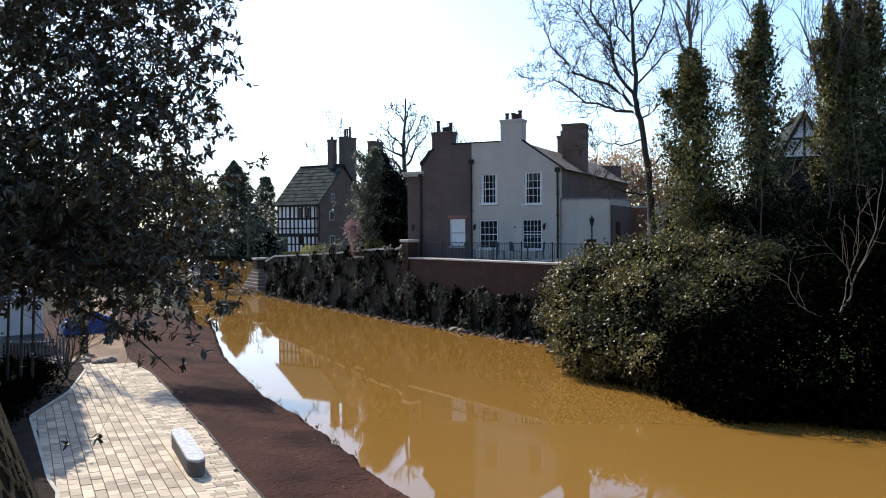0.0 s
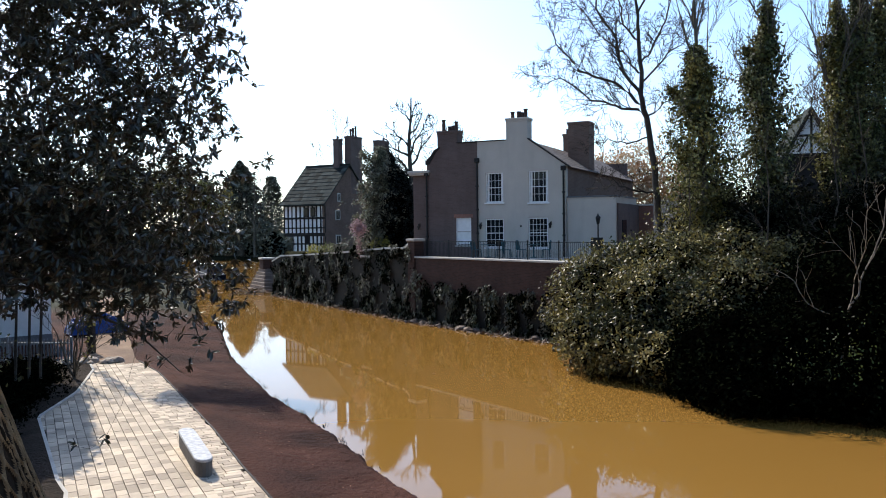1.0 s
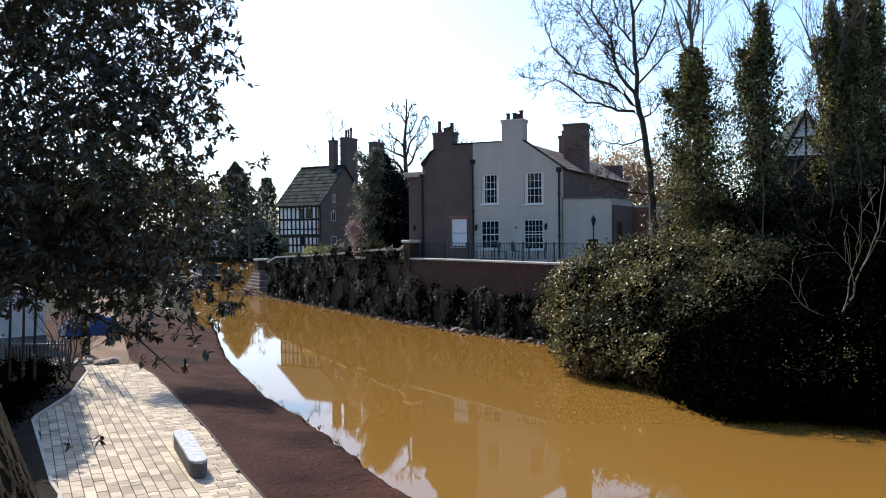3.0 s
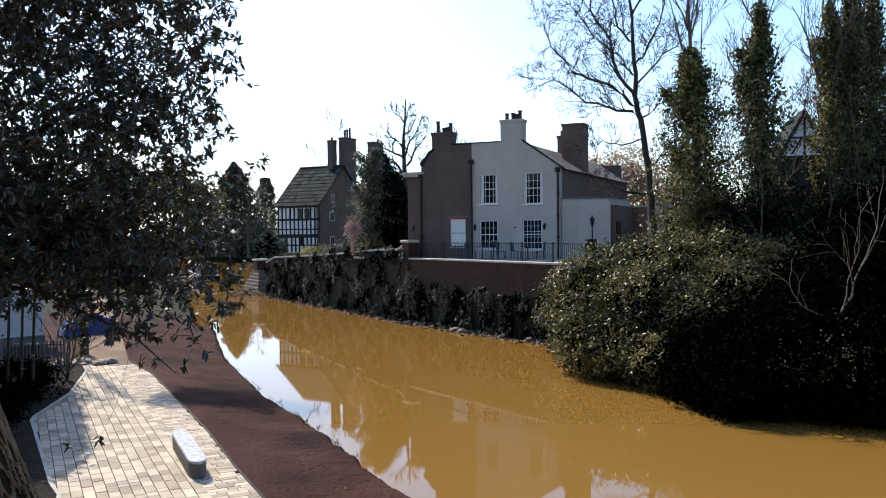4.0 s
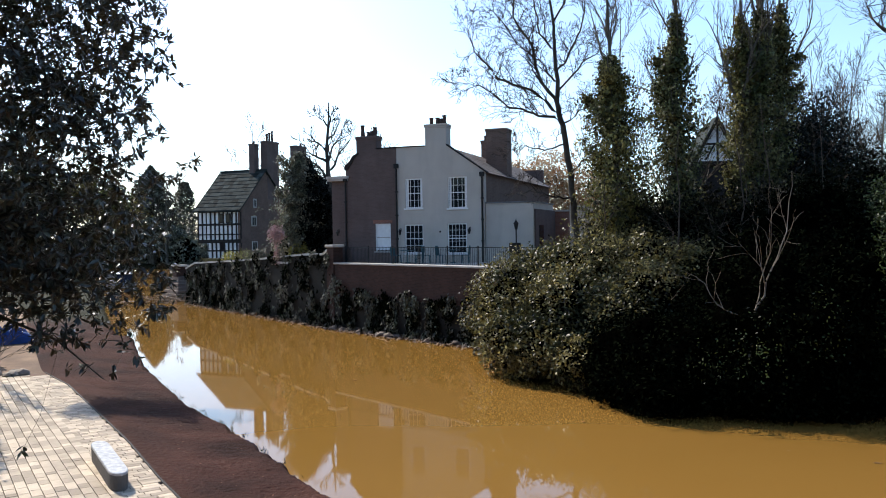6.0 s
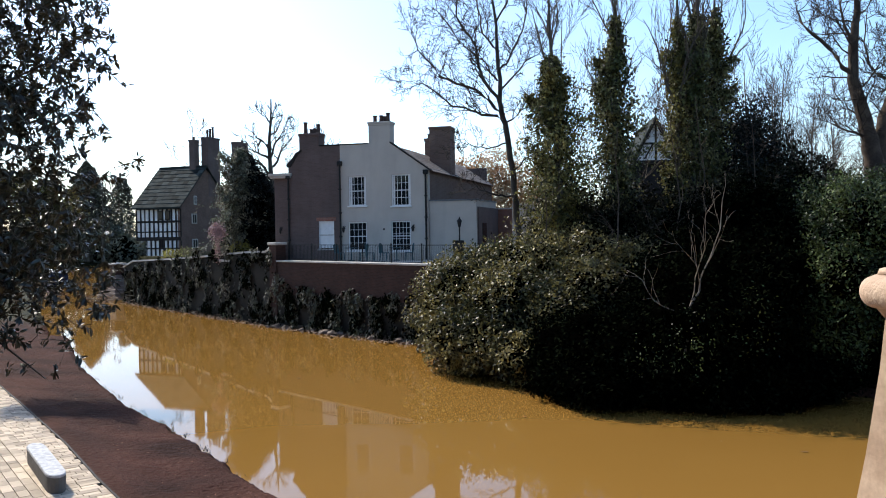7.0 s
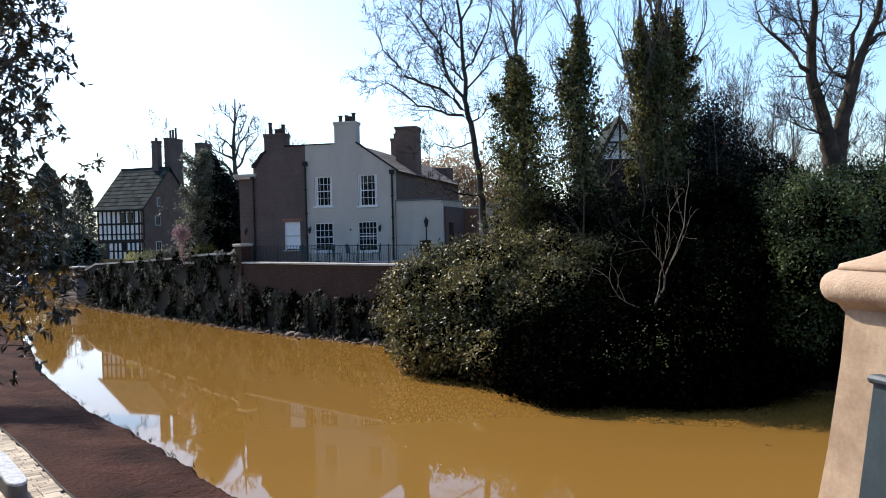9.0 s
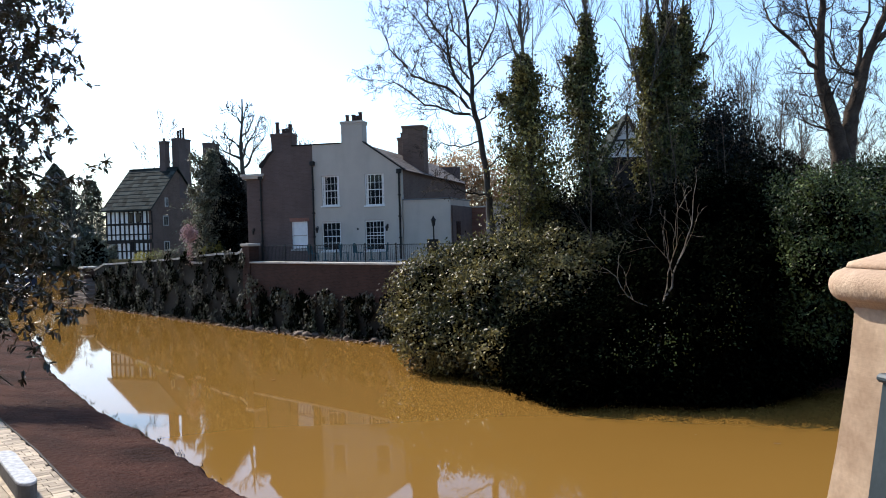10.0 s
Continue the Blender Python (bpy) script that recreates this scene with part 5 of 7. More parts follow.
def old_tree():
    """Two heavy stems from one low fork, with crooked limbs."""
    rng = np.random.default_rng(61)
    tr = thing("old_tree", "big leafless tree with a forked brown trunk", "tree", pose(33.4, 45.0, 3.5))
    stems = (
        ([(0, 0, -0.3), (0.0, 0, 2.4), (0.05, 0, 4.57), (-0.35, 0, 6.3), (-0.8, 0, 8.0), (-1.45, 0.1, 10.4), (-1.5, 0.1, 12.4), (-1.15, 0.2, 14.4), (-1.0, 0.2, 17.5)], [0.95, 0.78, 0.66, 0.50, 0.42, 0.32, 0.26, 0.2, 0.06]),
        ([(0.12, 0, 4.0), (0.25, 0, 6.0), (0.35, -0.1, 7.6), (0.75, -0.2, 9.0), (1.25, -0.2, 10.7), (2.1, -0.3, 12.8), (2.95, -0.3, 14.5), (3.3, -0.3, 17.5)], [0.5, 0.46, 0.44, 0.38, 0.30, 0.23, 0.18, 0.05]),
    )
    out = []
    for pts, rad in stems:
        P, R = [], []
        for k in range(len(pts) - 1):
            for f in (0, 0.34, 0.67):
                P.append(Vector(pts[k]).lerp(Vector(pts[k + 1]), f) + Vector((rng.normal(0, 0.035), rng.normal(0, 0.035), 0)))
                R.append((rad[k] * (1 - f) + rad[k + 1] * f) * rng.uniform(0.94, 1.07))
        tube_set("trunk", [(P, R, 9)], M_OLDBARK, tr, 12)
        for k in range(len(P) // 3, len(P)):
            a = rng.uniform(0, 6.283)
            limb_paths(rng, P[k], (math.cos(a), 0.6 * math.sin(a), rng.uniform(0.2, 0.9)), rng.uniform(1.6, 3.6), min(0.07, R[k] * 0.35), 2, out, 0.45, 0.1, 5, 0.8, 0.6)
    limbs = (
        ([(-1.5, 0, 10.5), (-2.2, 0, 11.1), (-3.1, -0.1, 12.1), (-4.2, -0.1, 13.0), (-4.9, -0.1, 13.6), (-5.1, 0, 14.3)], 0.17),
        ([(-1.45, 0.1, 12.0), (-1.7, 0.2, 13.0), (-2.1, 0.2, 14.2), (-2.2, 0.3, 15.6)], 0.13),
        ([(0.85, -0.2, 9.2), (0.9, -0.1, 10.6), (1.3, 0, 11.9), (1.35, 0.1, 13.1), (2.0, 0.1, 14.3), (2.2, 0.1, 15.6)], 0.2),
        ([(1.0, 0, 10.4), (0.2, 0.1, 10.6), (-0.5, 0.1, 11.3), (-0.7, 0.1, 12.5), (-0.6, 0.1, 14.0)], 0.11),
        ([(1.9, -0.3, 12.4), (2.7, -0.4, 13.0), (3.7, -0.4, 13.3), (4.8, -0.4, 14.3)], 0.17),
        ([(-0.5, 0, 6.9), (-1.4, -0.2, 7.1), (-2.4, -0.2, 7.4), (-2.9, -0.2, 8.0)], 0.09),
        ([(-1.2, 0, 9.3), (-2.0, -0.1, 9.1), (-3.0, -0.1, 9.2)], 0.06),
    )
    for pts, r in limbs:
        P = []
        for k in range(len(pts) - 1):
            P += [Vector(pts[k]).lerp(Vector(pts[k + 1]), f) + Vector(rng.normal(0, 0.04, 3)) for f in (0, 0.5)]
        P.append(Vector(pts[-1]))
        tube_set("limb", [(P, [r * (1 - 0.75 * k / (len(P) - 1)) for k in range(len(P))], 3)], M_OLDBARK, tr, 7)
        for k in range(2, len(P)):
            for _ in range(2):
                a = rng.uniform(0, 6.283)
                limb_paths(rng, P[k], (math.cos(a), 0.6 * math.sin(a), rng.uniform(0.0, 1.0)), rng.uniform(1.2, 2.6), 0.035, 2, out, 0.45, 0.1, 4, 0.8, 0.6)
    tube_set("twigs", out, M_TWIG, tr, 3, 0.012)["kind"] = "stuff"


old_tree()
# bare sapling leaning out of the thicket
bare_tree("sapling", "pale bare sapling forking in front of the dark thicket", (10.75, 22.5, 0.0),
          [(0.15, 0.6, 0), (0.06, 0.5, 1.4), (0.0, 0, 3.0), (0.37, 0, 3.8), (0.95, 0, 5.2), (1.1, 0, 6.9)], 0.048,
          [(0.42, (-0.12, 0.1, 1.2), 3.0, 0.7), (0.36, (-0.75, 0.1, 1.0), 2.6, 0.6), (0.55, (-0.3, -0.1, 1.0), 2.0, 0.6), (0.66, (0.7, 0, 0.7), 1.6, 0.5), (0.8, (-0.4, 0, 1.0), 1.4, 0.5)], 62, depth=1, kids=6, bend=0.5, spread=0.9, material=M_SILVERBARK, twig=0.008)

for i, (x, y, ht) in enumerate(((14.4, 31.4, 6.6), (12.0, 31.9, 5.6), (17.6, 31.2, 6.4), (9.9, 35.0, 4.6), (15.8, 32.0, 7.4))):
    bare_tree("sapling", "thin pale leafless sapling among the evergreens", (x, y, 3.2), [(0, 0, 0), (0.15, 0, ht * 0.45), (rng0.uniform(-0.4, 0.4), -0.3, ht)], 0.05, fan(rng0, 7, ht * 0.34, 0.8, 0.25), 340 + i, depth=1, kids=6, spread=0.8, material=M_PALEBARK, bend=0.6, twig=0.012)

# brown woodland further back on the right
for i, (x, y, ht) in enumerate(((27.0, 60, 11.5), (31, 66, 12), (35.5, 63, 12.5), (38.5, 70, 12), (42.5, 66, 13), (46, 61, 12), (49, 72, 13), (34, 76, 13), (52, 64, 12), (29.5, 56, 9.5))):
    t_ = bare_tree("bare_tree", "brown leafless woodland tree with fine twigs", (x, y, 3.6), [(0, 0, 0), (0.1, 0, ht * 0.4), (rng0.uniform(-0.6, 0.6), 0, ht)], 0.16, fan(rng0, 11, ht * 0.36, 1.1, 0.15), 120 + i, depth=2, kids=7, spread=0.65, twig=0.016, material=M_BROWNTWIG, bend=0.4)
    for ch in t_.children:
        if ch.name.startswith("twig"):
            ch.data.materials[0] = M_BROWNTWIG

# yew between the two houses, with the ivy-grown stump of a tree beside it
bush("yew", "large dark yew tree between the houses", "tree",
     [((-3.4, 56.2, 5.9), (1.9, 1.7, 3.0)), ((-3.9, 56.2, 8.0), (1.35, 1.4, 2.2)), ((-4.25, 56.1, 9.6), (0.75, 0.8, 1.3)), ((-2.7, 55.9, 5.2), (1.25, 1.2, 2.4)), ((-4.8, 56.0, 4.9), (1.1, 1.2, 2.0))], 46000, 0.12, M_YEW, 51, shrink=0.82)
ivy_tree("ivy_tree", "tall stump covered in pale ivy beside the yew", (-5.05, 54.9, 3.5), 7.4, 0.2, 7.2, 0.95, 11000, 52, material=M_PALEIVY, twigs=0, sides=3, lean=(0.6, 0.3))
bush("pink_shrub", "small pink blossoming shrub in the garden", "shrub", [((-5.85, 53.6, 5.45), (0.5, 0.45, 0.55)), ((-5.85, 53.6, 4.4), (0.08, 0.08, 1.0))], 1300, 0.12, M_PINK, 53, shell=0.95, dense=False)
for i, (f, rr, mt, lab) in enumerate(((0.25, 0.55, M_GOLD, "yellow-green garden shrub"), (0.36, 0.5, M_SHRUB, "green garden shrub"), (0.5, 0.5, M_DRYIVY, "grey-green garden shrub"), (0.6, 0.5, M_SHRUB, "green garden shrub"), (0.7, 0.5, M_GOLD, "yellow-green garden shrub"))):
    q = Vector((-2.2, 48.5, 0)) + gd * f + Vector((0.95, 0.55, 0)) * 0.9
    bush("garden_shrub", lab + " behind the canal wall", "shrub", [((q.x, q.y, 4.5 - 1.1 * f), (rr * 1.3, rr * 1.3, rr))], 900, 0.12, mt, 70 + i, dense=False)
bare_tree("bare_tree", "dark leafless tree behind the houses", (-3.4, 72.0, 3.5), [(0, 0, 0), (0.1, 0, 5.5), (0.0, 0, 9), (0.2, 0, 13.2)], 0.34,
          [(0.42, (-0.9, 0, 0.6), 3.0, 0.7), (0.5, (0.9, 0.2, 0.6), 3.4, 0.7), (0.6, (-0.8, 0.2, 0.8), 2.8, 0.7), (0.64, (0.8, -0.2, 0.8), 3.0, 0.7), (0.72, (-0.8, 0, 0.7), 2.2, 0.8), (0.78, (0.7, 0.2, 0.9), 2.2, 0.8), (0.86, (-0.6, 0, 1), 1.8, 0.9), (0.9, (0.5, 0.2, 1), 1.6, 0.9)], 54, depth=2, kids=5, twig=0.026, bend=0.5, material=M_DARKBARK)
for i, (x, y, ht) in enumerate(((-1.0, 78, 11.5), (1.5, 84, 11), (13.5, 74, 9), (-12.5, 92, 13.5))):
    bare_tree("bare_tree", "distant leafless tree seen above the roofs", (x, y, 3.5), [(0, 0, 0), (0, 0, ht * 0.5), (0.2, 0, ht)], 0.14, fan(rng0, 8, ht * 0.28, 1.0, 0.35), 55 + i, depth=2, kids=5, twig=0.018)
bush("cream_tree", "pale cream and russet budding trees behind the house", "tree", [((15.5, 68, 9.0), (3.0, 2.5, 3.2)), ((19.0, 67, 8.0), (2.4, 2.2, 2.6)), ((12.6, 70, 9.8), (1.6, 1.6, 1.8)), ((18.0, 69, 6.0), (3.0, 2.0, 2.5))], 15000, 0.27, M_CREAM, 59, shell=0.8, dense=False)

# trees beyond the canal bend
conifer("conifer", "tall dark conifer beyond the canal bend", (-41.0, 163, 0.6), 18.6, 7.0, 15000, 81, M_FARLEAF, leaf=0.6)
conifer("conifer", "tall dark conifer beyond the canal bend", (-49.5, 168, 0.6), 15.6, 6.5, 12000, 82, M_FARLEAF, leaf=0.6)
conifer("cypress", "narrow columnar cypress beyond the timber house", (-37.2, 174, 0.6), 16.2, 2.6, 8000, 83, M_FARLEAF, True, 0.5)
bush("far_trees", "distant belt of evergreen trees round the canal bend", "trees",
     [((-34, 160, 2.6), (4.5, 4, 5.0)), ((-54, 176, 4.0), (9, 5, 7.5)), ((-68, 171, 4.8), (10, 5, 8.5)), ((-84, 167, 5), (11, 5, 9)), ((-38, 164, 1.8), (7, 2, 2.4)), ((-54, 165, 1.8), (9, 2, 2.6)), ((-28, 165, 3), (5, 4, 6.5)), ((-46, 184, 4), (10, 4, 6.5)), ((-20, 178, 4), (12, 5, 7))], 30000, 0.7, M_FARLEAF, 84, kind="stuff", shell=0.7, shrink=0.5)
for i, (x, y, ht) in enumerate(((-37, 157, 15.5), (-49, 157, 16.5), (-58, 168, 18), (-75, 157, 17), (-87, 151, 18), (-66, 140, 15))):
    bare_tree("bare_tree", "distant leafless tree beside the canal", (x, y, 0.6), [(0, 0, 0), (0, 0, ht * 0.5), (0.3, 0, ht)], 0.26, fan(rng0, 10, ht * 0.3, 1.0, 0.3), 90 + i, depth=2, kids=5, twig=0.03)

# unseen trees behind the bridge, added to block sky light from that side
bush("trees_behind", "unseen tall evergreens added to block sky light behind the bridge", "trees",
     [((-16, -14, 7), (8, 5, 9)), ((-4, -18, 8), (8, 5, 10)), ((9, -18, 8), (8, 5, 10)), ((22, -14, 7), (8, 5, 9)), ((-26, -4, 6), (6, 7, 8)), ((34, -2, 6), (6, 8, 8))], 16000, 0.8, M_IVY, 99, kind="stuff")


# ---- ivy on the canal walls ----
def wall_ivy(name, label, m, length, tops, count, seed, mats, out=0.16, thin=0.1):
    rng = np.random.default_rng(seed)
    iv = thing(name, label, "ivy", m, kind="stuff")
    n = count // 6
    x = rng.uniform(0, length, n * 3)
    xt = np.array([noise.noise(Vector((a * 0.6, seed, 0))) + 0.5 * noise.noise(Vector((a * 2.3, seed, 4))) for a in x])
    top = np.interp(x, *zip(*tops)) + 0.55 * xt
    z = rng.random(n * 3) * top
    dens = np.array([noise.noise(Vector((a * 1.5, b * 0.55, seed + 2))) + 0.6 * noise.noise(Vector((a * 4.0, b * 1.1, seed + 5))) for a, b in zip(x, z)])
    keep = (dens > thin + 0.12 * rng.normal(size=n * 3)) & (z > 0.05)
    x, z = x[keep][:n], z[keep][:n]
    n = len(x)
    bulge = out * (1 + 1.6 * np.clip(np.array([noise.noise(Vector((a * 1.1, b * 1.1, seed + 9))) for a, b in zip(x, z)]), -0.4, 1)) + 0.5 * np.exp(-z / 0.35)
    y = -bulge * rng.random(n) ** 0.6 - 0.03
    P = np.repeat(np.stack([x, y, z], 1), 6, 0) + rng.normal(0, 0.07, (n * 6, 3)) * np.array([1.2, 0.5, 1.4])
    P[:, 1] = np.minimum(P[:, 1], -0.02)
    ax = unit(rng, len(P)) * 0.7 + np.array([0, -0.25, -0.9])
    up = unit(rng, len(P)) * 0.6 + np.array([0, -1.0, 0.5])
    which = np.repeat(np.array([noise.noise(Vector((a * 0.9, b * 0.9, seed + 30))) for a, b in zip(x, z)]) + 0.25 * rng.normal(size=n) < 0.05, 6)
    s = 0.16 * rng.uniform(0.6, 1.35, len(P))
    for flag, mt in ((True, mats[0]), (False, mats[1])):
        k = which == flag
        leaf_mesh("leaves", P[k], ax[k], up[k], s[k], LEAF_OVAL, LEAF_OVAL_F, mt, iv)
    return iv


GM = pose(-2.2, 48.5, 0, 0, 0, gdeg)
# the garden wall's canal face lies on its left side: turn the frame about
face = GM @ pose(L1, 0, 0, 0, 0, 180)
# the near-black share of the ivy leaves stands for shaded gaps
wall_ivy("wall_ivy", "dark hanging ivy over the garden wall", face, L1, [(0, 2.4), (4, 3.1), (12, 3.9), (20, 4.3), (24.5, 4.2)], 13000, 7, (M_SHADELEAF, M_DRYIVY), thin=0.05)
wall_ivy("wall_ivy", "dark ivy over the lower half of the terrace wall", pose(-2.2, 48.5, 0, 0, 0, terr_deg), 15.5, [(0, 3.3), (1.5, 2.4), (4, 2.2), (15, 2.2)], 11000, 8, (M_SHADELEAF, M_DRYIVY), thin=0.02)


# fallen leaves and broken stone at the foot of the walls
def wall_debris():
    rng = np.random.default_rng(44)
    d = thing("wall_foot_debris", "brown leaves and rubble washed up along the wall foot", "debris", kind="stuff")
    P = []
    for a, b, n in (((-2.2, 48.5), (7.3, 35.4), 2600), ((-14.5, 69.2), (-2.2, 48.5), 1800)):
        t = rng.random(n)
        off = np.abs(rng.normal(0, 0.42, n))
        dx, dy = b[0] - a[0], b[1] - a[1]
        ln = math.hypot(dx, dy)
        nx, ny = (dy / ln, -dx / ln) if (dy / ln) < 0 else (-dy / ln, dx / ln)
        P.append(np.stack([a[0] + dx * t + nx * off, a[1] + dy * t + ny * off, 0.01 + 0.20 * np.exp(-off / 0.22) * rng.random(n)], 1))
    P = np.concatenate(P)
    m = len(P)
    leaf_mesh("litter", P, unit(rng, m) * np.array([1, 1, 0.3]), np.array([0, 0, 1.0]) + 0.5 * unit(rng, m), rng.uniform(0.10, 0.26, m), LEAF_OVAL, LEAF_OVAL_F, mat("leaf_litter", (0.26, 0.175, 0.115), 0.9, 0.3, 3, 20, 0.0, tint=(0.12, 0.08, 0.055), island=0.6), d)


wall_debris()


def foot_stones():
    """Fallen bricks and stones lying in the shallows under the terrace wall."""
    rng = random.Random(77)
    nx, ny = -0.809, -0.588
    for i in range(46):
        f = rng.random() ** 0.8
        o = abs(rng.gauss(0.12, 0.3))
        x, y = -2.2 + 9.5 * f + nx * o, 48.5 - 13.1 * f + ny * o
        s_ = rng.uniform(0.10, 0.26)
        bm = bmesh.new()
        bmesh.ops.create_icosphere(bm, subdivisions=2, radius=1.0)
        for v in bm.verts:
            v.co = Vector((v.co.x * s_ * 1.5, v.co.y * s_, v.co.z * s_ * 0.75)) * (1 + 0.4 * noise.noise(v.co * 1.6 + Vector((i * 3.1, 0, 0))))
        st = link("fallen_stone", bm, M_FOOTSTONE)
        st.matrix_world = pose(x, y, s_ * 0.18, rng.uniform(-20, 20), rng.uniform(-20, 20), rng.uniform(0, 180))
        tagged(st, "brown fallen stone in the shallows at the wall foot", "stone", "stones at the wall foot")


M_FOOTSTONE = mat("wet_brown_stone", (0.16, 0.115, 0.085), 0.75, 0.4, 4, 30, 0.4, tint=(0.07, 0.05, 0.04), obj=0.4)
foot_stones()
rng = random.Random(12)
M_DEAD = mat("dead_leaf", (0.17, 0.085, 0.03), 0.7, 0.3, 5, 30, 0.0, island=0.4)
for i, (x, y) in enumerate(((4.0, 35.9), (3.1, 27.2), (-0.6, 30.5), (1.4, 33.0), (2.2, 37.6), (9.8, 18.9), (12.9, 19.4), (11.2, 17.6), (0.8, 38.7), (-4.0, 41.0), (5.8, 22.6))):
    bm = bmesh.new()
    s_ = rng.uniform(0.07, 0.16)
    vs = [bm.verts.new((s_ * (1 + 0.3 * rng.random()) * math.cos(a * 1.047) * 0.5, 0.3 * s_ * math.sin(a * 1.047), 0.006 + 0.02 * rng.random())) for a in range(6)]
    bm.faces.new(vs)
    lf = link("floating_leaf", bm, M_DEAD)
    lf.matrix_world = pose(x, y, 0.0, 0, 0, rng.uniform(0, 360))
    tagged(lf, "brown dead leaf cluster floating on the water", "leaf", "floating leaves")

# ---- the towpath ----
def path_edges(y):
    right = np.interp(y, [8, 12.0, 14.5, 16.35, 19.4, 22.0, 27.4, 30.5, 40, 60], [-0.4, -2.0, -3.19, -4.12, -5.54, -6.86, -9.63, -11.6, -15.6, -24])
    left = np.interp(y, [8, 12.0, 14.67, 15.4, 20.9, 24.2, 28.1, 31.0, 39.5, 60], [-5.2, -5.7, -6.8, -7.3, -10.4, -10.9, -12.1, -13.6, -16.8, -26.5])
    return left, right


ys = np.linspace(8, 60, 60)
l, r = path_edges(ys)
V = [(a, y, 0.632) for a, y in zip(l, ys)] + [(b, y, 0.632) for b, y in zip(r, ys)]
V += [(a, y, 0.3) for a, y in zip(l, ys)] + [(b, y, 0.3) for b, y in zip(r, ys)]
n = len(ys)
F = [(i, n + i, n + i + 1, i + 1) for i in range(n - 1)] + [(n + i, 3 * n + i, 3 * n + i + 1, n + i + 1) for i in range(n - 1)] + [(2 * n + i, i, i + 1, 2 * n + i + 1) for i in range(n - 1)]
towpath = raw("towpath", V, F, M_JOINT)
tagged(towpath, "towpath bed of sand and fine gravel beside the canal", "path", kind="structure")

def sett_mesh(w, d):
    bm = boxes((-w / 2, w / 2, -d / 2, d / 2, 0.0, 0.034))
    top = [f for f in bm.faces if f.normal.z > 0.9]
    bmesh.ops.inset_region(bm, faces=top, thickness=0.006, depth=0.003)
    me = bpy.data.meshes.new("sett")
    bm.to_mesh(me)
    bm.free()
    me.materials.append(M_SETT)
    return me


def lay_setts():
    """Long setts laid along the path; beside the earth bank a band of small setts laid across it."""
    rng = random.Random(4)
    along, across, org = Vector((-0.455, 0.89)), Vector((0.89, 0.455)), Vector((-4.5, 14.0))
    near, far = [], []

    def lay(q, w, ln, turn):
        a, b = path_edges(q.y)
        if a - 0.04 < q.x < b + 0.10 and 9 < q.y < 29.6:
            (near if (13.2 < q.y < 18.5 and q.x > -7.5) else far).append((q.x, q.y, ln, w, turn))
    w = 0.20
    for c in range(-26, 2):
        v = -6 + rng.uniform(0, 0.4)
        while v < 18:
            ln = rng.choice((0.2, 0.32, 0.42, 0.5))
            lay(org + across * (0.42 - (1.5 - c) * w + 0.2) + along * (v + ln / 2), w, ln, 0)
            v += ln
    row, v = 0, -6.0
    while v < 18:
        u = 0.44 + (0.15 if row % 2 else 0.0)
        while u < 2.6:
            ln = rng.choice((0.22, 0.3, 0.38))
            lay(org + across * (u + ln / 2) + along * (v + 0.08), 0.16, ln, 1)
            u += ln
        v += 0.16
        row += 1
    return near, far


near, far = lay_setts()
ROT = math.atan2(0.89, -0.455) - math.pi / 2
meshes = {}
near.sort(key=lambda q: abs(q[1] - 15.6) + 0.5 * abs(q[0] + 5.0))
far += near[300:]
for x, y, ln, w, turn in near[:300]:
    k = (round(ln, 2), w)
    if k not in meshes:
        meshes[k] = sett_mesh(w - 0.014, ln - 0.014)
    ob = new("sett", meshes[k])
    ob.parent = towpath
    ob.matrix_world = Matrix.Translation((x, y, 0.633 + random.uniform(-0.003, 0.004))) @ Matrix.Rotation(ROT - turn * math.pi / 2, 4, "Z")
V, F = [], []
for x, y, ln, w, turn in far:
    c, s = math.cos(ROT - turn * math.pi / 2), math.sin(ROT - turn * math.pi / 2)
    z = 0.633 + random.uniform(-0.003, 0.004)
    first = len(V)
    for zz, g in ((z, 0.007), (z + 0.033, 0.007), (z + 0.036, 0.013)):
        for dx, dy in ((-w / 2 + g, -ln / 2 + g), (w / 2 - g, -ln / 2 + g), (w / 2 - g, ln / 2 - g), (-w / 2 + g, ln / 2 - g)):
            V.append((x + dx * c - dy * s, y + dx * s + dy * c, zz))
    for k in range(2):
        for i in range(4):
            a, b = first + k * 4 + i, first + k * 4 + (i + 1) % 4
            F.append((a, b, b + 4, a + 4))
    F.append(tuple(first + 8 + i for i in range(4)))
M_SETT_FAR = mat("buff_sett_far", (0.50, 0.405, 0.295), 0.85, 0.22, 1.5, 40, 0.3, tint=(0.39, 0.315, 0.235), island=0.32, bdist=0.004)
fs = raw("setts", V, F, M_SETT_FAR, towpath)
fs["kind"] = "stuff"

# kerb on the left of the setts, dark shadow strip on the right
def strip(name, label, category, xs0, xs1, ys, z0, z1, base, material):
    V, F = [], []
    for a, b, y in zip(xs0, xs1, ys):
        V += [(a, y, base), (a, y, z0), (b, y, z1), (b, y, base)]
    for i in range(len(ys) - 1):
        for k in range(3):
            F.append((i * 4 + k, i * 4 + k + 1, i * 4 + k + 5, i * 4 + k + 4))
    return tagged(raw(name, V, F, material), label, category, kind="structure")


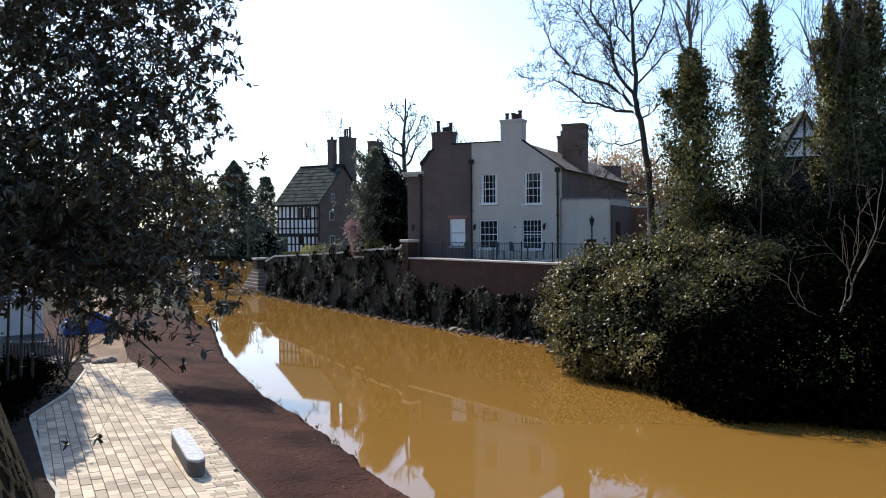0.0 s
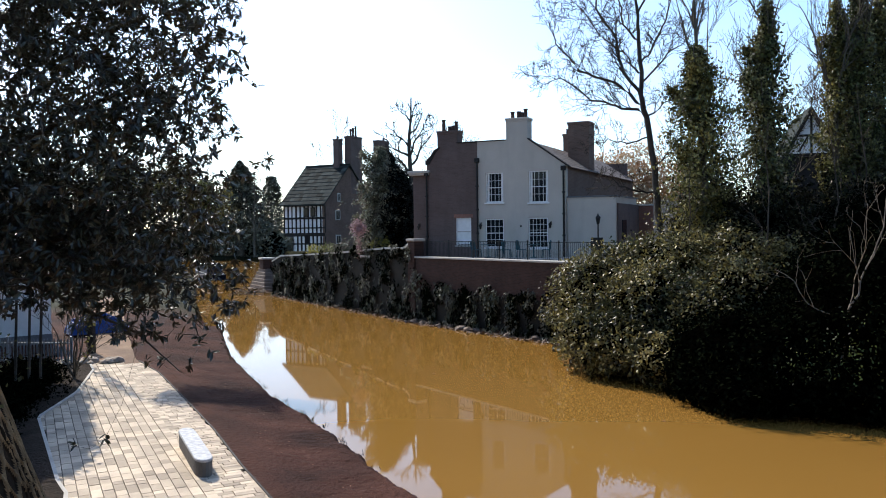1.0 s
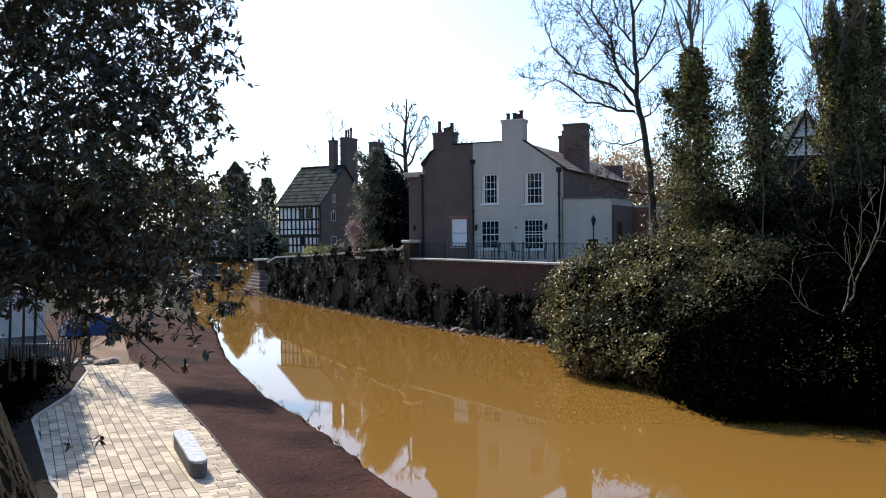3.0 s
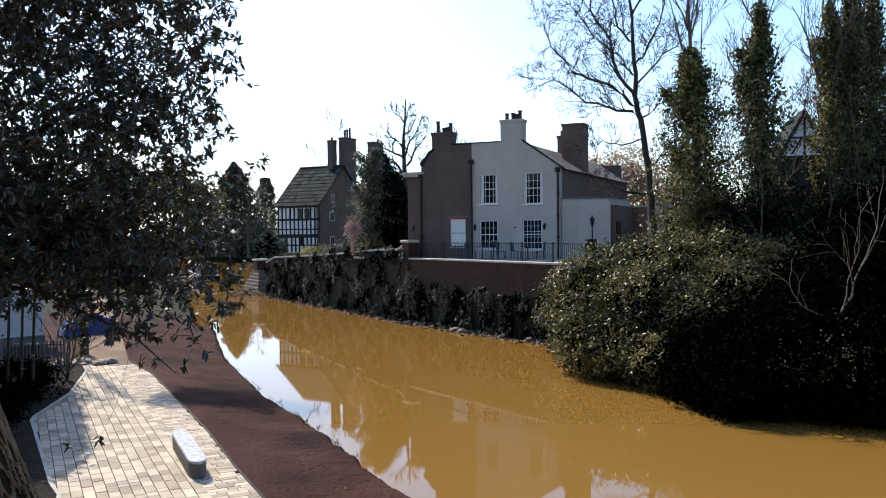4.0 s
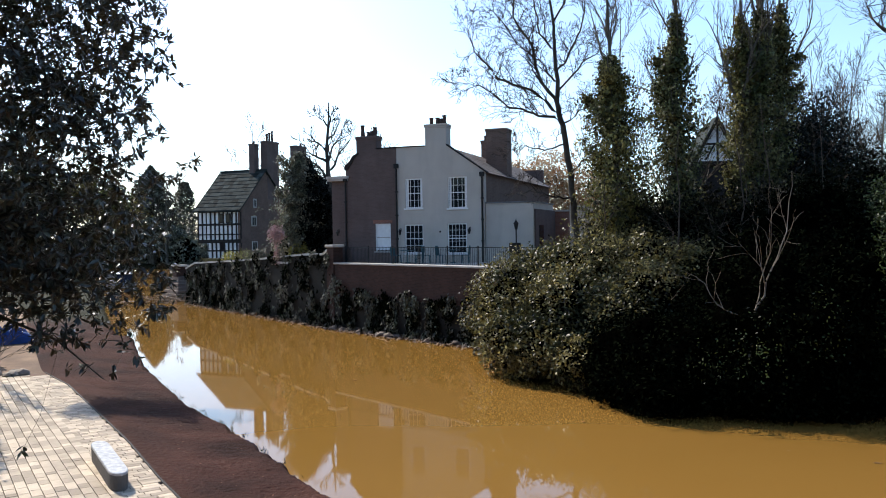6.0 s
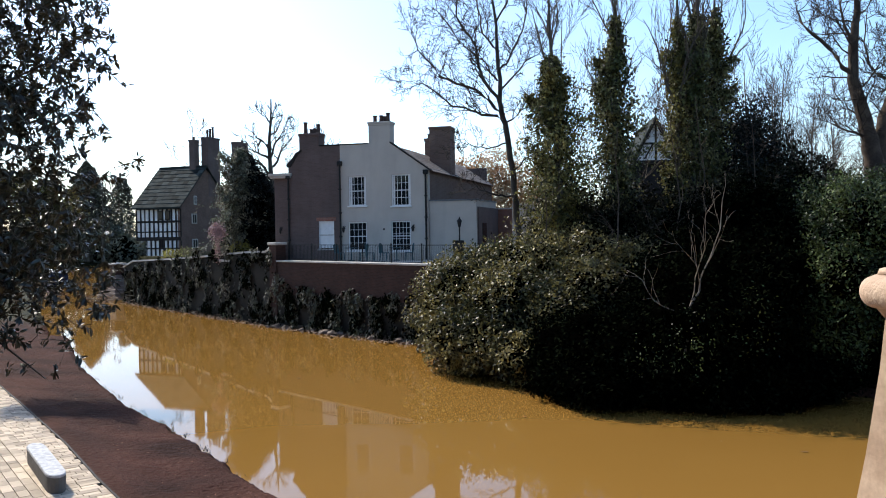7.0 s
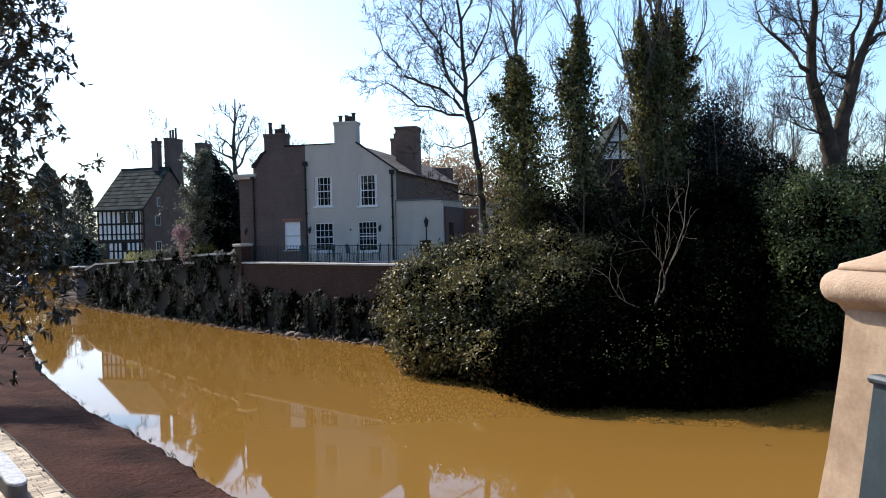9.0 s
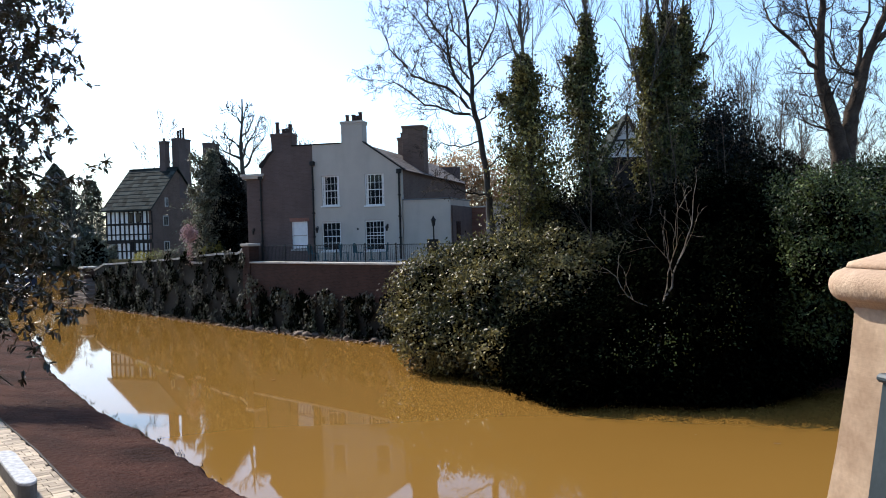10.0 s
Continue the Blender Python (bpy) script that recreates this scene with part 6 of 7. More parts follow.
ys = np.linspace(8, 30, 60)
l, r = path_edges(ys)
# no edging here: the dark strip draws the thin shadow of the paving edge
strip("path_edging", "narrow dark strip standing for the shadow line between paving and earth bank", "edging", r - 0.015, r + 0.03, ys, 0.69, 0.69, 0.45, M_OAK)
strip("earth_verge", "loose earth heaped against the paving edge", "ground", r + 0.032, r + 0.40, ys, 0.692, 0.685, 0.45, M_EARTH)
strip("earth_slope", "loose earth sloping to the bank", "ground", r + 0.402, r + 0.95, ys, 0.685, 0.57, 0.45, M_EARTH)
strip("kerb", "pale concrete kerb curving along the paving", "kerb", l - 0.06, l + 0.02, ys, 0.695, 0.695, 0.45, M_COPING)
strip("planting_bed", "dark planting bed beside the paving", "ground", l - 3.6, l - 0.062, ys, 0.66, 0.695, 0.45, mat("dark_soil", (0.035, 0.026, 0.02), 0.95, 0.4, 1.5, 14, 1.0, bdist=0.05, spec=0.05))

# stone bench
bench = thing("stone_bench", "long granite bench block with rounded ends on the paving", "bench", pose(-5.22, 16.9, 0.665, 0, 0, 25.2))
bm = bmesh.new()
L, Wd = 2.9, 0.34
ol = [(Wd / 2 * math.cos(a), -L / 2 + 0.34 + 0.34 * math.sin(a)) for a in np.linspace(math.pi, 2 * math.pi, 9)] + [(Wd / 2 * math.cos(a), L / 2 - 0.34 + 0.34 * math.sin(a)) for a in np.linspace(0, math.pi, 9)]
bm2 = bmesh.new()
lo = [bm2.verts.new((x * 0.97, y * 0.995, 0)) for x, y in ol]
hi = [bm2.verts.new((x, y, 0.29)) for x, y in ol]
for i in range(len(ol)):
    j = (i + 1) % len(ol)
    bm2.faces.new((lo[i], lo[j], hi[j], hi[i]))
bm2.faces.new(lo[::-1])
# sides coloured darker than the top to carry their shade
part("plinth", bm2, mat("shaded_granite", (0.13, 0.125, 0.12), 0.7, 0.25, 5, 60, 0.2), bench, "granite sides coloured dark as in shade")
bm3 = bmesh.new()
lo = [bm3.verts.new((x * 1.02, y * 1.003, 0.291)) for x, y in ol]
hi = [bm3.verts.new((x * 1.02, y * 1.003, 0.325)) for x, y in ol]
tp = [bm3.verts.new((x * 0.94, y * 0.99, 0.34)) for x, y in ol]
for a, b in ((lo, hi), (hi, tp)):
    for i in range(len(ol)):
        j = (i + 1) % len(ol)
        bm3.faces.new((a[i], a[j], b[j], b[i]))
bm3.faces.new(tp)
bm3.faces.new(lo[::-1])
part("seat_top", bm3, M_STONE, bench, "pale mottled granite top")

# gravel stretch of the towpath beyond the setts
ys = np.linspace(29.3, 60, 30)
l, r = path_edges(ys)
V = [(a, y, 0.668) for a, y in zip(l, ys)] + [(b, y, 0.668) for b, y in zip(r, ys)]
n = len(ys)
gravel = raw("gravel_path", V, [(i, n + i, n + i + 1, i + 1) for i in range(n - 1)], mat("buff_gravel", (0.23, 0.145, 0.085), 0.95, 0.4, 0.7, 9, 0.8, tint=(0.13, 0.08, 0.05), bdist=0.03))
tagged(gravel, "buff gravel towpath with leaf litter", "path", kind="structure")

# ---- left side: white hut, paling fence, covered boat ----
hut = thing("white_building", "low white-painted building beside the towpath", "building", pose(-20.0, 33.5, 0.6, 0, 0, 40))
part("wall", boxes((-3.0, 3.6, 0, 5, 0, 3.0)), M_PLASTER, hut)
part("roof", prism([(-3.3, 3.0), (3.9, 3.0), (3.9, 3.12), (0, 4.6), (-3.3, 3.12)], -0.3, 5.3), M_SLATE, hut)
part("plinth", boxes((-3.03, 3.63, -0.03, 0, 0, 0.4)), M_LEAD, hut)

pal = thing("paling_fence", "grey steel paling fence beside the towpath", "fence", pose(-15.5, 29.3, 0.58, 0, 0, -4))
for z in (0.25, 0.85):
    part("rail", boxes((-2.6, 2.2, 0.0, 0.04, z, z + 0.05)), M_METAL, pal)
for i in range(39):
    x = -2.6 + i * 0.125
    part("pale", prism([(x, 0.03), (x + 0.055, 0.03), (x + 0.055, 0.98), (x + 0.03, 1.05), (x, 0.98)], -0.015, 0.0), M_METAL, pal)
for i in range(3):
    part("post", boxes((-2.6 + i * 2.35, -2.53 + i * 2.35, 0.04, 0.11, 0, 1.1)), M_METAL, pal)

gp = thing("gate_post", "dark weathered timber gate post by the towpath", "post", pose(-13.9, 32.1, 0.6))
part("post", boxes((-0.12, 0.12, -0.12, 0.12, 0, 1.25), bev=0.02), M_OAK, gp)
part("post_cap", prism([(-0.14, 1.251), (0.14, 1.251), (0, 1.36)], -0.14, 0.14), M_OAK, gp)
rng = random.Random(3)
M_RUBBLE = mat("rubble_stone", (0.36, 0.30, 0.24), 0.9, 0.3, 4, 30, 0.4)
for i in range(14):
    st = link("rubble_stone", bmesh.new(), M_RUBBLE)
    bm = bmesh.new()
    bmesh.ops.create_icosphere(bm, subdivisions=2, radius=1.0)
    s_ = rng.uniform(0.09, 0.24)
    for v in bm.verts:
        v.co = Vector((v.co.x * s_ * 1.4, v.co.y * s_, max(v.co.z, -0.5) * s_ * 0.7)) * (1 + 0.35 * noise.noise(v.co * 1.7 + Vector((i * 3, 0, 0))))
    bm.to_mesh(st.data)
    bm.free()
    st.location = (-12.9 + rng.uniform(-0.9, 0.9), 29.6 + rng.uniform(-0.6, 0.6), 0.66 + s_ * 0.28)
    st.rotation_euler = (0, 0, rng.uniform(0, 3))
    tagged(st, "broken pale stone lying at the towpath edge", "stone", "stones by the path")

boat = thing("covered_boat", "small boat under a crumpled blue tarpaulin on the towpath", "boat", pose(-16.6, 39.0, 0.66, 0, 0, 35))
bm = bmesh.new()
bmesh.ops.create_grid(bm, x_segments=44, y_segments=26, size=1.0)
for v in bm.verts:
    x, y = v.co.x * 1.35, v.co.y * 0.8
    e = max(0, 1 - abs(v.co.x) ** 3) * max(0, 1 - abs(v.co.y) ** 3)
    v.co = Vector((x + 0.08 * noise.noise(Vector((x * 3, y * 3, 5))), y, (0.72 + 0.25 * noise.noise(Vector((x * 1.5, y * 1.5, 1)))) * e ** 0.5 + 0.34 * noise.noise(Vector((x * 4, y * 4, 2))) * e + 0.02))
part("tarpaulin", bm, M_TARP, boat, "crumpled blue tarpaulin")
hb = bmesh.new()
pts = [(-1.25, 0.0), (-0.9, -0.6), (0.9, -0.65), (1.25, -0.25), (1.25, 0.25), (0.9, 0.65), (-0.9, 0.6)]
lo = [hb.verts.new((x * 0.9, y * 0.8, 0.0)) for x, y in pts]
hi = [hb.verts.new((x, y, 0.40)) for x, y in pts]
for i in range(len(pts)):
    j = (i + 1) % len(pts)
    hb.faces.new((lo[i], lo[j], hi[j], hi[i]))
hb.faces.new(lo[::-1])
part("hull", hb, M_LEAD, boat)

# hidden crowns added for the shadows they cast, and smaller stems beside them
hol = bush("holly_tree", "hidden dense evergreen added to cast the shadow on the paving", "tree",
           [((-15.2, 28.3, 5.6), (1.3, 1.5, 1.4)), ((-14.2, 26.2, 5.6), (1.3, 1.5, 1.4)), ((-13.2, 24.1, 5.6), (1.3, 1.5, 1.4)), ((-12.3, 22.2, 5.5), (1.3, 1.4, 1.3)), ((-14.6, 22.8, 5.8), (1.8, 2.0, 1.7)), ((-16.4, 26.2, 5.8), (1.8, 2.0, 1.9))], 60000, 0.16, M_SHADELEAF, 15, shrink=0.93)
bush("holly_tree", "hidden thin evergreen crown added to dapple the bank with shade", "tree",
     [((-10.6, 31.0, 6.9), (1.5, 1.3, 0.9)), ((-9.2, 31.6, 6.4), (1.0, 0.9, 0.8)), ((-11.9, 30.0, 7.2), (1.0, 0.9, 0.8)), ((-12.8, 29.2, 3.6), (0.10, 0.10, 3.0))], 8000, 0.15, M_IVY, 16, shell=0.9, dense=False)
for q in ((-12.7, 24.9), (-12.45, 25.1), (-13.0, 24.7)):
    bm = bmesh.new()
    tube(bm, [(q[0], q[1], 0.4), (q[0] + 0.05, q[1], 2.0), (q[0] + 0.1, q[1] + 0.1, 4.4)], [0.05, 0.042, 0.03], 7)
    part("stem", bm, M_DARKBARK, hol)

# ---- broad-leaved tree close to the bridge ----
TB = [((-3.0, 6.2, 7.2), (1.5, 1.3, 1.5)), ((-2.15, 6.0, 6.15), (0.85, 1.0, 0.95)), ((-3.15, 6.3, 5.55), (1.5, 1.4, 0.8)), ((-2.15, 6.2, 4.95), (0.72, 0.9, 0.5)), ((-4.3, 6.6, 6.5), (1.6, 1.5, 1.35)), ((-2.25, 6.1, 7.2), (0.85, 1.1, 0.95)), ((-3.0, 6.5, 5.1), (0.9, 1.0, 0.45)), ((-4.4, 6.6, 6.3), (1.3, 1.3, 1.3)), ((-4.3, 6.5, 5.6), (1.0, 1.1, 0.6)), ((-4.1, 6.3, 6.6), (0.9, 1.0, 1.3)), ((-2.6, 6.2, 5.35), (0.9, 1.0, 0.6))]


def near_tree():
    rng = np.random.default_rng(17)
    tr = thing("broadleaf_evergreen", "broad-leaved evergreen tree with long dark glossy leaves in whorls", "tree")
    bm = bmesh.new()
    tube(bm, [(-5.2, 6.3, 0.5), (-5.0, 6.4, 2.2), (-4.6, 6.4, 3.8), (-4.2, 6.5, 5.2), (-3.8, 6.5, 6.6), (-3.4, 6.3, 8.2)], [0.2, 0.16, 0.13, 0.10, 0.07, 0.03], 10)
    part("trunk", bm, M_BARK, tr)
    heads = []
    for start, end in (((-4.3, 6.5, 5.1), (-2.0, 6.2, 4.28)), ((-4.4, 6.4, 4.5), (-1.75, 5.9, 5.5)), ((-4.2, 6.5, 5.2), (-1.7, 5.7, 6.4)), ((-3.9, 6.5, 6.3), (-1.8, 6.0, 7.6)), ((-4.3, 6.5, 5.0), (-3.0, 5.2, 6.6)), ((-4.4, 6.4, 4.6), (-2.6, 6.6, 4.8)), ((-4.1, 6.5, 5.6), (-5.6, 6.6, 7.4)), ((-3.6, 6.4, 7.4), (-2.2, 6.1, 8.6))):
        a, b = Vector(start), Vector(end)
        pts = [a.lerp(b, k / 7) + Vector((0, 0, 0.22 * math.sin(k / 7 * 3.1))) + Vector(rng.normal(0, 0.04, 3)) for k in range(8)]
        tube_set("limb", [(pts, [0.034 * (1 - 0.125 * k) for k in range(8)], 1)], M_BARK, tr, 7)
        heads += pts[2:]
    heads = np.array([tuple(q) for q in heads])
    n = 11200
    P, U, _ = blob_points(rng, TB, n, 0.85)
    extra = np.array([(-2.59, 6.3, 3.72), (-2.70, 6.0, 3.76), (-1.90, 6.3, 4.30), (-2.05, 6.0, 4.38), (-1.66, 6.0, 4.42), (-1.78, 6.1, 4.5), (-2.31, 4.5, 4.93), (-2.2, 6.1, 4.35), (-1.55, 5.9, 4.75), (-1.5, 6.1, 5.1)])
    P = np.concatenate([P, extra])
    U = np.concatenate([U, np.tile([0.5, -0.2, -0.5], (len(extra), 1))])
    paths, LP, LA, LU = [], [], [], []
    gap = np.sqrt(((P[:, None] - heads[None]) ** 2).sum(2)).min(1)
    order = np.argsort(gap)
    low_set = set(range(n, len(P)))
    joined = np.concatenate([heads, np.zeros((len(P), 3))])
    have = len(heads)
    for num in order:
        q, u = P[num], U[num]
        back = joined[np.argmin(((joined[:have] - q) ** 2).sum(1))].copy()
        joined[have] = q
        have += 1
        ln = np.linalg.norm(back - q)
        low = int(num) in low_set
        thick = [0.0014, 0.0012, 0.001] if low else [0.0042, 0.0034, 0.0026]
        paths.append(([Vector(back), Vector((q + back) / 2 + rng.normal(0, 0.015, 3) - np.array([0, 0, 0.1 * ln])), Vector(q)], thick, 0))
        tip = (q - back) / (np.linalg.norm(q - back) + 1e-6)
        for k in range(rng.integers(6, 11)):
            a = rng.uniform(0, 6.283)
            s1 = np.cross(tip, [0.3, 0.2, 1.0])
            s1 /= np.linalg.norm(s1) + 1e-6
            s2 = np.cross(tip, s1)
            ax = tip * rng.uniform(-0.1, 0.9) + (s1 * math.cos(a) + s2 * math.sin(a)) + np.array([0, 0, -0.25])
            ax /= np.linalg.norm(ax)
            L_ = rng.uniform(0.045, 0.072)
            LP.append(q - tip * rng.uniform(0, 0.06) + ax * L_ * 0.5)
            LA.append(ax * 1.0)
            LU.append(np.array([0, 0, 1.0]) + 0.5 * rng.normal(size=3) + 0.4 * tip)
    tube_set("twigs", paths, M_BARK, tr, 3)["kind"] = "stuff"
    leaf_mesh("leaves", LP, LA, LU, rng.uniform(0.048, 0.082, len(LP)), LEAF_LONG, LEAF_LONG_F, M_NEARLEAF, tr)
    return tr


near_tree()

# ---- old trunk at the bridge end ----
def old_stump():
    st = thing("ivy_stump", "thick old trunk with deeply fissured diamond bark and moss", "tree stump")
    M_FISS = mat("bark_ridge", (0.30, 0.20, 0.10), 0.95, 0.5, 9, 80, 0.7, tint=(0.14, 0.095, 0.05), bdist=0.01)
    M_GROOVE = mat("bark_groove", (0.040, 0.027, 0.016), 0.95, 0.4, 9, 60, 0.4)
    n = 720
    zs = list(np.arange(0.4, 3.7, 0.15)) + list(np.arange(3.7, 4.74, 0.01)) + [4.75]
    rows = len(zs) - 1
    V, F, G = [], [], []
    for j, z in enumerate(zs):
        f = (z - 0.4) / 4.35
        cx, cy, rr = -2.30 - 0.36 * (z - 4.2), 3.75, 0.46 - 0.07 * f + 0.25 * math.exp(-f * 6)
        for i in range(n):
            a = 2 * math.pi * i / n
            u, w = i / n * 150, z * 20.0
            wob = 1.1 * noise.noise(Vector((math.cos(a) * 5, math.sin(a) * 5, z * 3.0)))
            ridge = abs(math.sin((u + w) * 0.5 * math.pi / 2 + wob)) * abs(math.sin((u - w) * 0.5 * math.pi / 2 + wob * 0.8))
            G.append(ridge)
            r = rr * (1 + 0.06 * noise.noise(Vector((math.cos(a) * 2, math.sin(a) * 2, z)))) + 0.020 * max(0.0, 1 - ridge * 2.2) ** 0.7
            if j == rows:
                r *= 0.75
            V.append((cx + r * math.cos(a), cy + r * math.sin(a), z + (0.1 * noise.noise(Vector((math.cos(a) * 3, math.sin(a) * 3, 0))) if j >= rows - 1 else 0)))
    for j in range(rows):
        for i in range(n):
            k = (i + 1) % n
            F.append((j * n + i, j * n + k, (j + 1) * n + k, (j + 1) * n + i))
    F.append(tuple(rows * n + i for i in range(n)))
    tk = raw("trunk", V, F, M_FISS, st)
    tk.data.materials.append(M_GROOVE)
    tk.data.polygons.foreach_set("material_index", [0 if sum(G[v] for v in f[:4]) < 1.15 else 1 for f in F])
    rng = np.random.default_rng(6)
    m = 2600
    P = np.array([-2.50, 3.70, 4.70]) + rng.normal(0, 1, (m, 3)) * np.array([0.19, 0.20, 0.09])
    leaf_mesh("moss_and_ivy", P, unit(rng, m) + np.array([0.4, -0.3, -0.5]), np.array([0, 0, 1.0]) + 0.6 * unit(rng, m), rng.uniform(0.015, 0.045, m), LEAF_OVAL, LEAF_OVAL_F, mat("moss", (0.13, 0.105, 0.03), 0.8, 0.3, 6, 30, 0.0, tint=(0.05, 0.045, 0.015), island=0.7), st, "moss and small ivy leaves")


old_stump()

# ---- bridge under the camera, with its stone pier ----
deck = link("bridge_deck", boxes((-1.6, 6.0, -6.0, 2.95, 3.25, 3.70)), M_SAND)
tagged(deck, "sandstone bridge deck", "bridge", kind="structure")
abut = link("bridge_abutment", boxes((-1.4, 3.4, -5.8, 2.7, -0.6, 3.248)), M_SAND)
tagged(abut, "sandstone abutment carrying the bridge deck", "bridge", kind="structure")
pier = thing("bridge_pier", "warm sandstone bridge pier with a rounded moulded cap", "pier", pose(1.975, 2.57, 3.81, 0, 0, -86))


def pier_shaft():
    """A battered shaft with chamfered corners."""
    bm = bmesh.new()
    rings = []
    for z, o in ((-0.13, 0.25), (0.25, 0.19), (0.62, 0.12), (0.95, 0.07), (1.16, 0.048)):
        x0, x1, y0, y1, c = -o, 0.56 + o, 0.0 - o * 0.4, 0.56 + o, 0.10
        rings.append([bm.verts.new((x, y, z)) for x, y in ((x0 + c, y0), (x1 - c, y0), (x1, y0 + c), (x1, y1 - c), (x1 - c, y1), (x0 + c, y1), (x0, y1 - c), (x0, y0 + c))])
    for a, b in zip(rings, rings[1:]):
        for i in range(8):
            bm.faces.new((a[i], a[(i + 1) % 8], b[(i + 1) % 8], b[i]))
    bm.faces.new(rings[0][::-1])
    bm.faces.new(rings[-1])
    return bm


sh = part("shaft", pier_shaft(), M_SAND, pier, "tooled sandstone shaft with chamfered corners")
sh.data.materials.append(M_TOOLED)
for f in sh.data.polygons:
    if max(abs(f.normal.x), abs(f.normal.y)) > 0.9:
        f.material_index = 1


def ring_profile(profile, w, d, cx, cy, n=6):
    """A moulding run round a rounded square: (outset, height) pairs."""
    bm = bmesh.new()
    rings = []
    for o, z in profile:
        ring = []
        for sx, sy, a0 in ((1, 1, 0), (-1, 1, 90), (-1, -1, 180), (1, -1, 270)):
            rad = 0.05 + max(o, 0)
            for k in range(n + 1):
                a = radians(a0 + 90 * k / n)
                ring.append(bm.verts.new((cx + sx * (w / 2 - 0.05) + rad * math.cos(a) if o >= 0 else (cx + sx * (w / 2 - 0.05 + o) + 0.05 * math.cos(a)), cy + sy * (d / 2 - 0.05) + rad * math.sin(a) if o >= 0 else (cy + sy * (d / 2 - 0.05 + o) + 0.05 * math.sin(a)), z)))
        rings.append(ring)
    m = len(rings[0])
    for a, b in zip(rings, rings[1:]):
        for i in range(m):
            bm.faces.new((a[i], a[(i + 1) % m], b[(i + 1) % m], b[i]))
    bm.faces.new(rings[0][::-1])
    bm.faces.new(rings[-1])
    for f in bm.faces:
        f.smooth = True
    return bm


roll = [(0.0, 1.12), (0.012, 1.135), (0.035, 1.165)] + [(0.035 + 0.054 * math.sin(a), 1.222 - 0.058 * math.cos(a)) for a in np.linspace(0.3, 2.9, 11)] + [(0.035, 1.284)]
part("cap_moulding", ring_profile(roll, 0.56, 0.56, 0.28, 0.28), M_SAND, pier, "thick rounded sandstone roll moulding")
part("cap_top", ring_profile([(0.03, 1.285), (0.022, 1.305), (-0.06, 1.335), (-0.16, 1.39), (-0.24, 1.42)], 0.56, 0.56, 0.28, 0.28), M_SAND, pier, "shallow pyramid cap")

gate = thing("parapet_panel", "dark blue-grey painted steel parapet panel on the bridge", "panel", pose(1.985, 2.40, 3.765, 0, 0, -86))
part("panel", prism([(-0.045, -0.06), (1.6, -0.06), (1.6, 0.97), (0.14, 0.97)], -0.14, -0.11), M_PANEL, gate)
part("panel_rail", boxes((0.12, 1.6, -0.155, -0.095, 0.972, 1.0), bev=0.01), M_PANEL, gate)


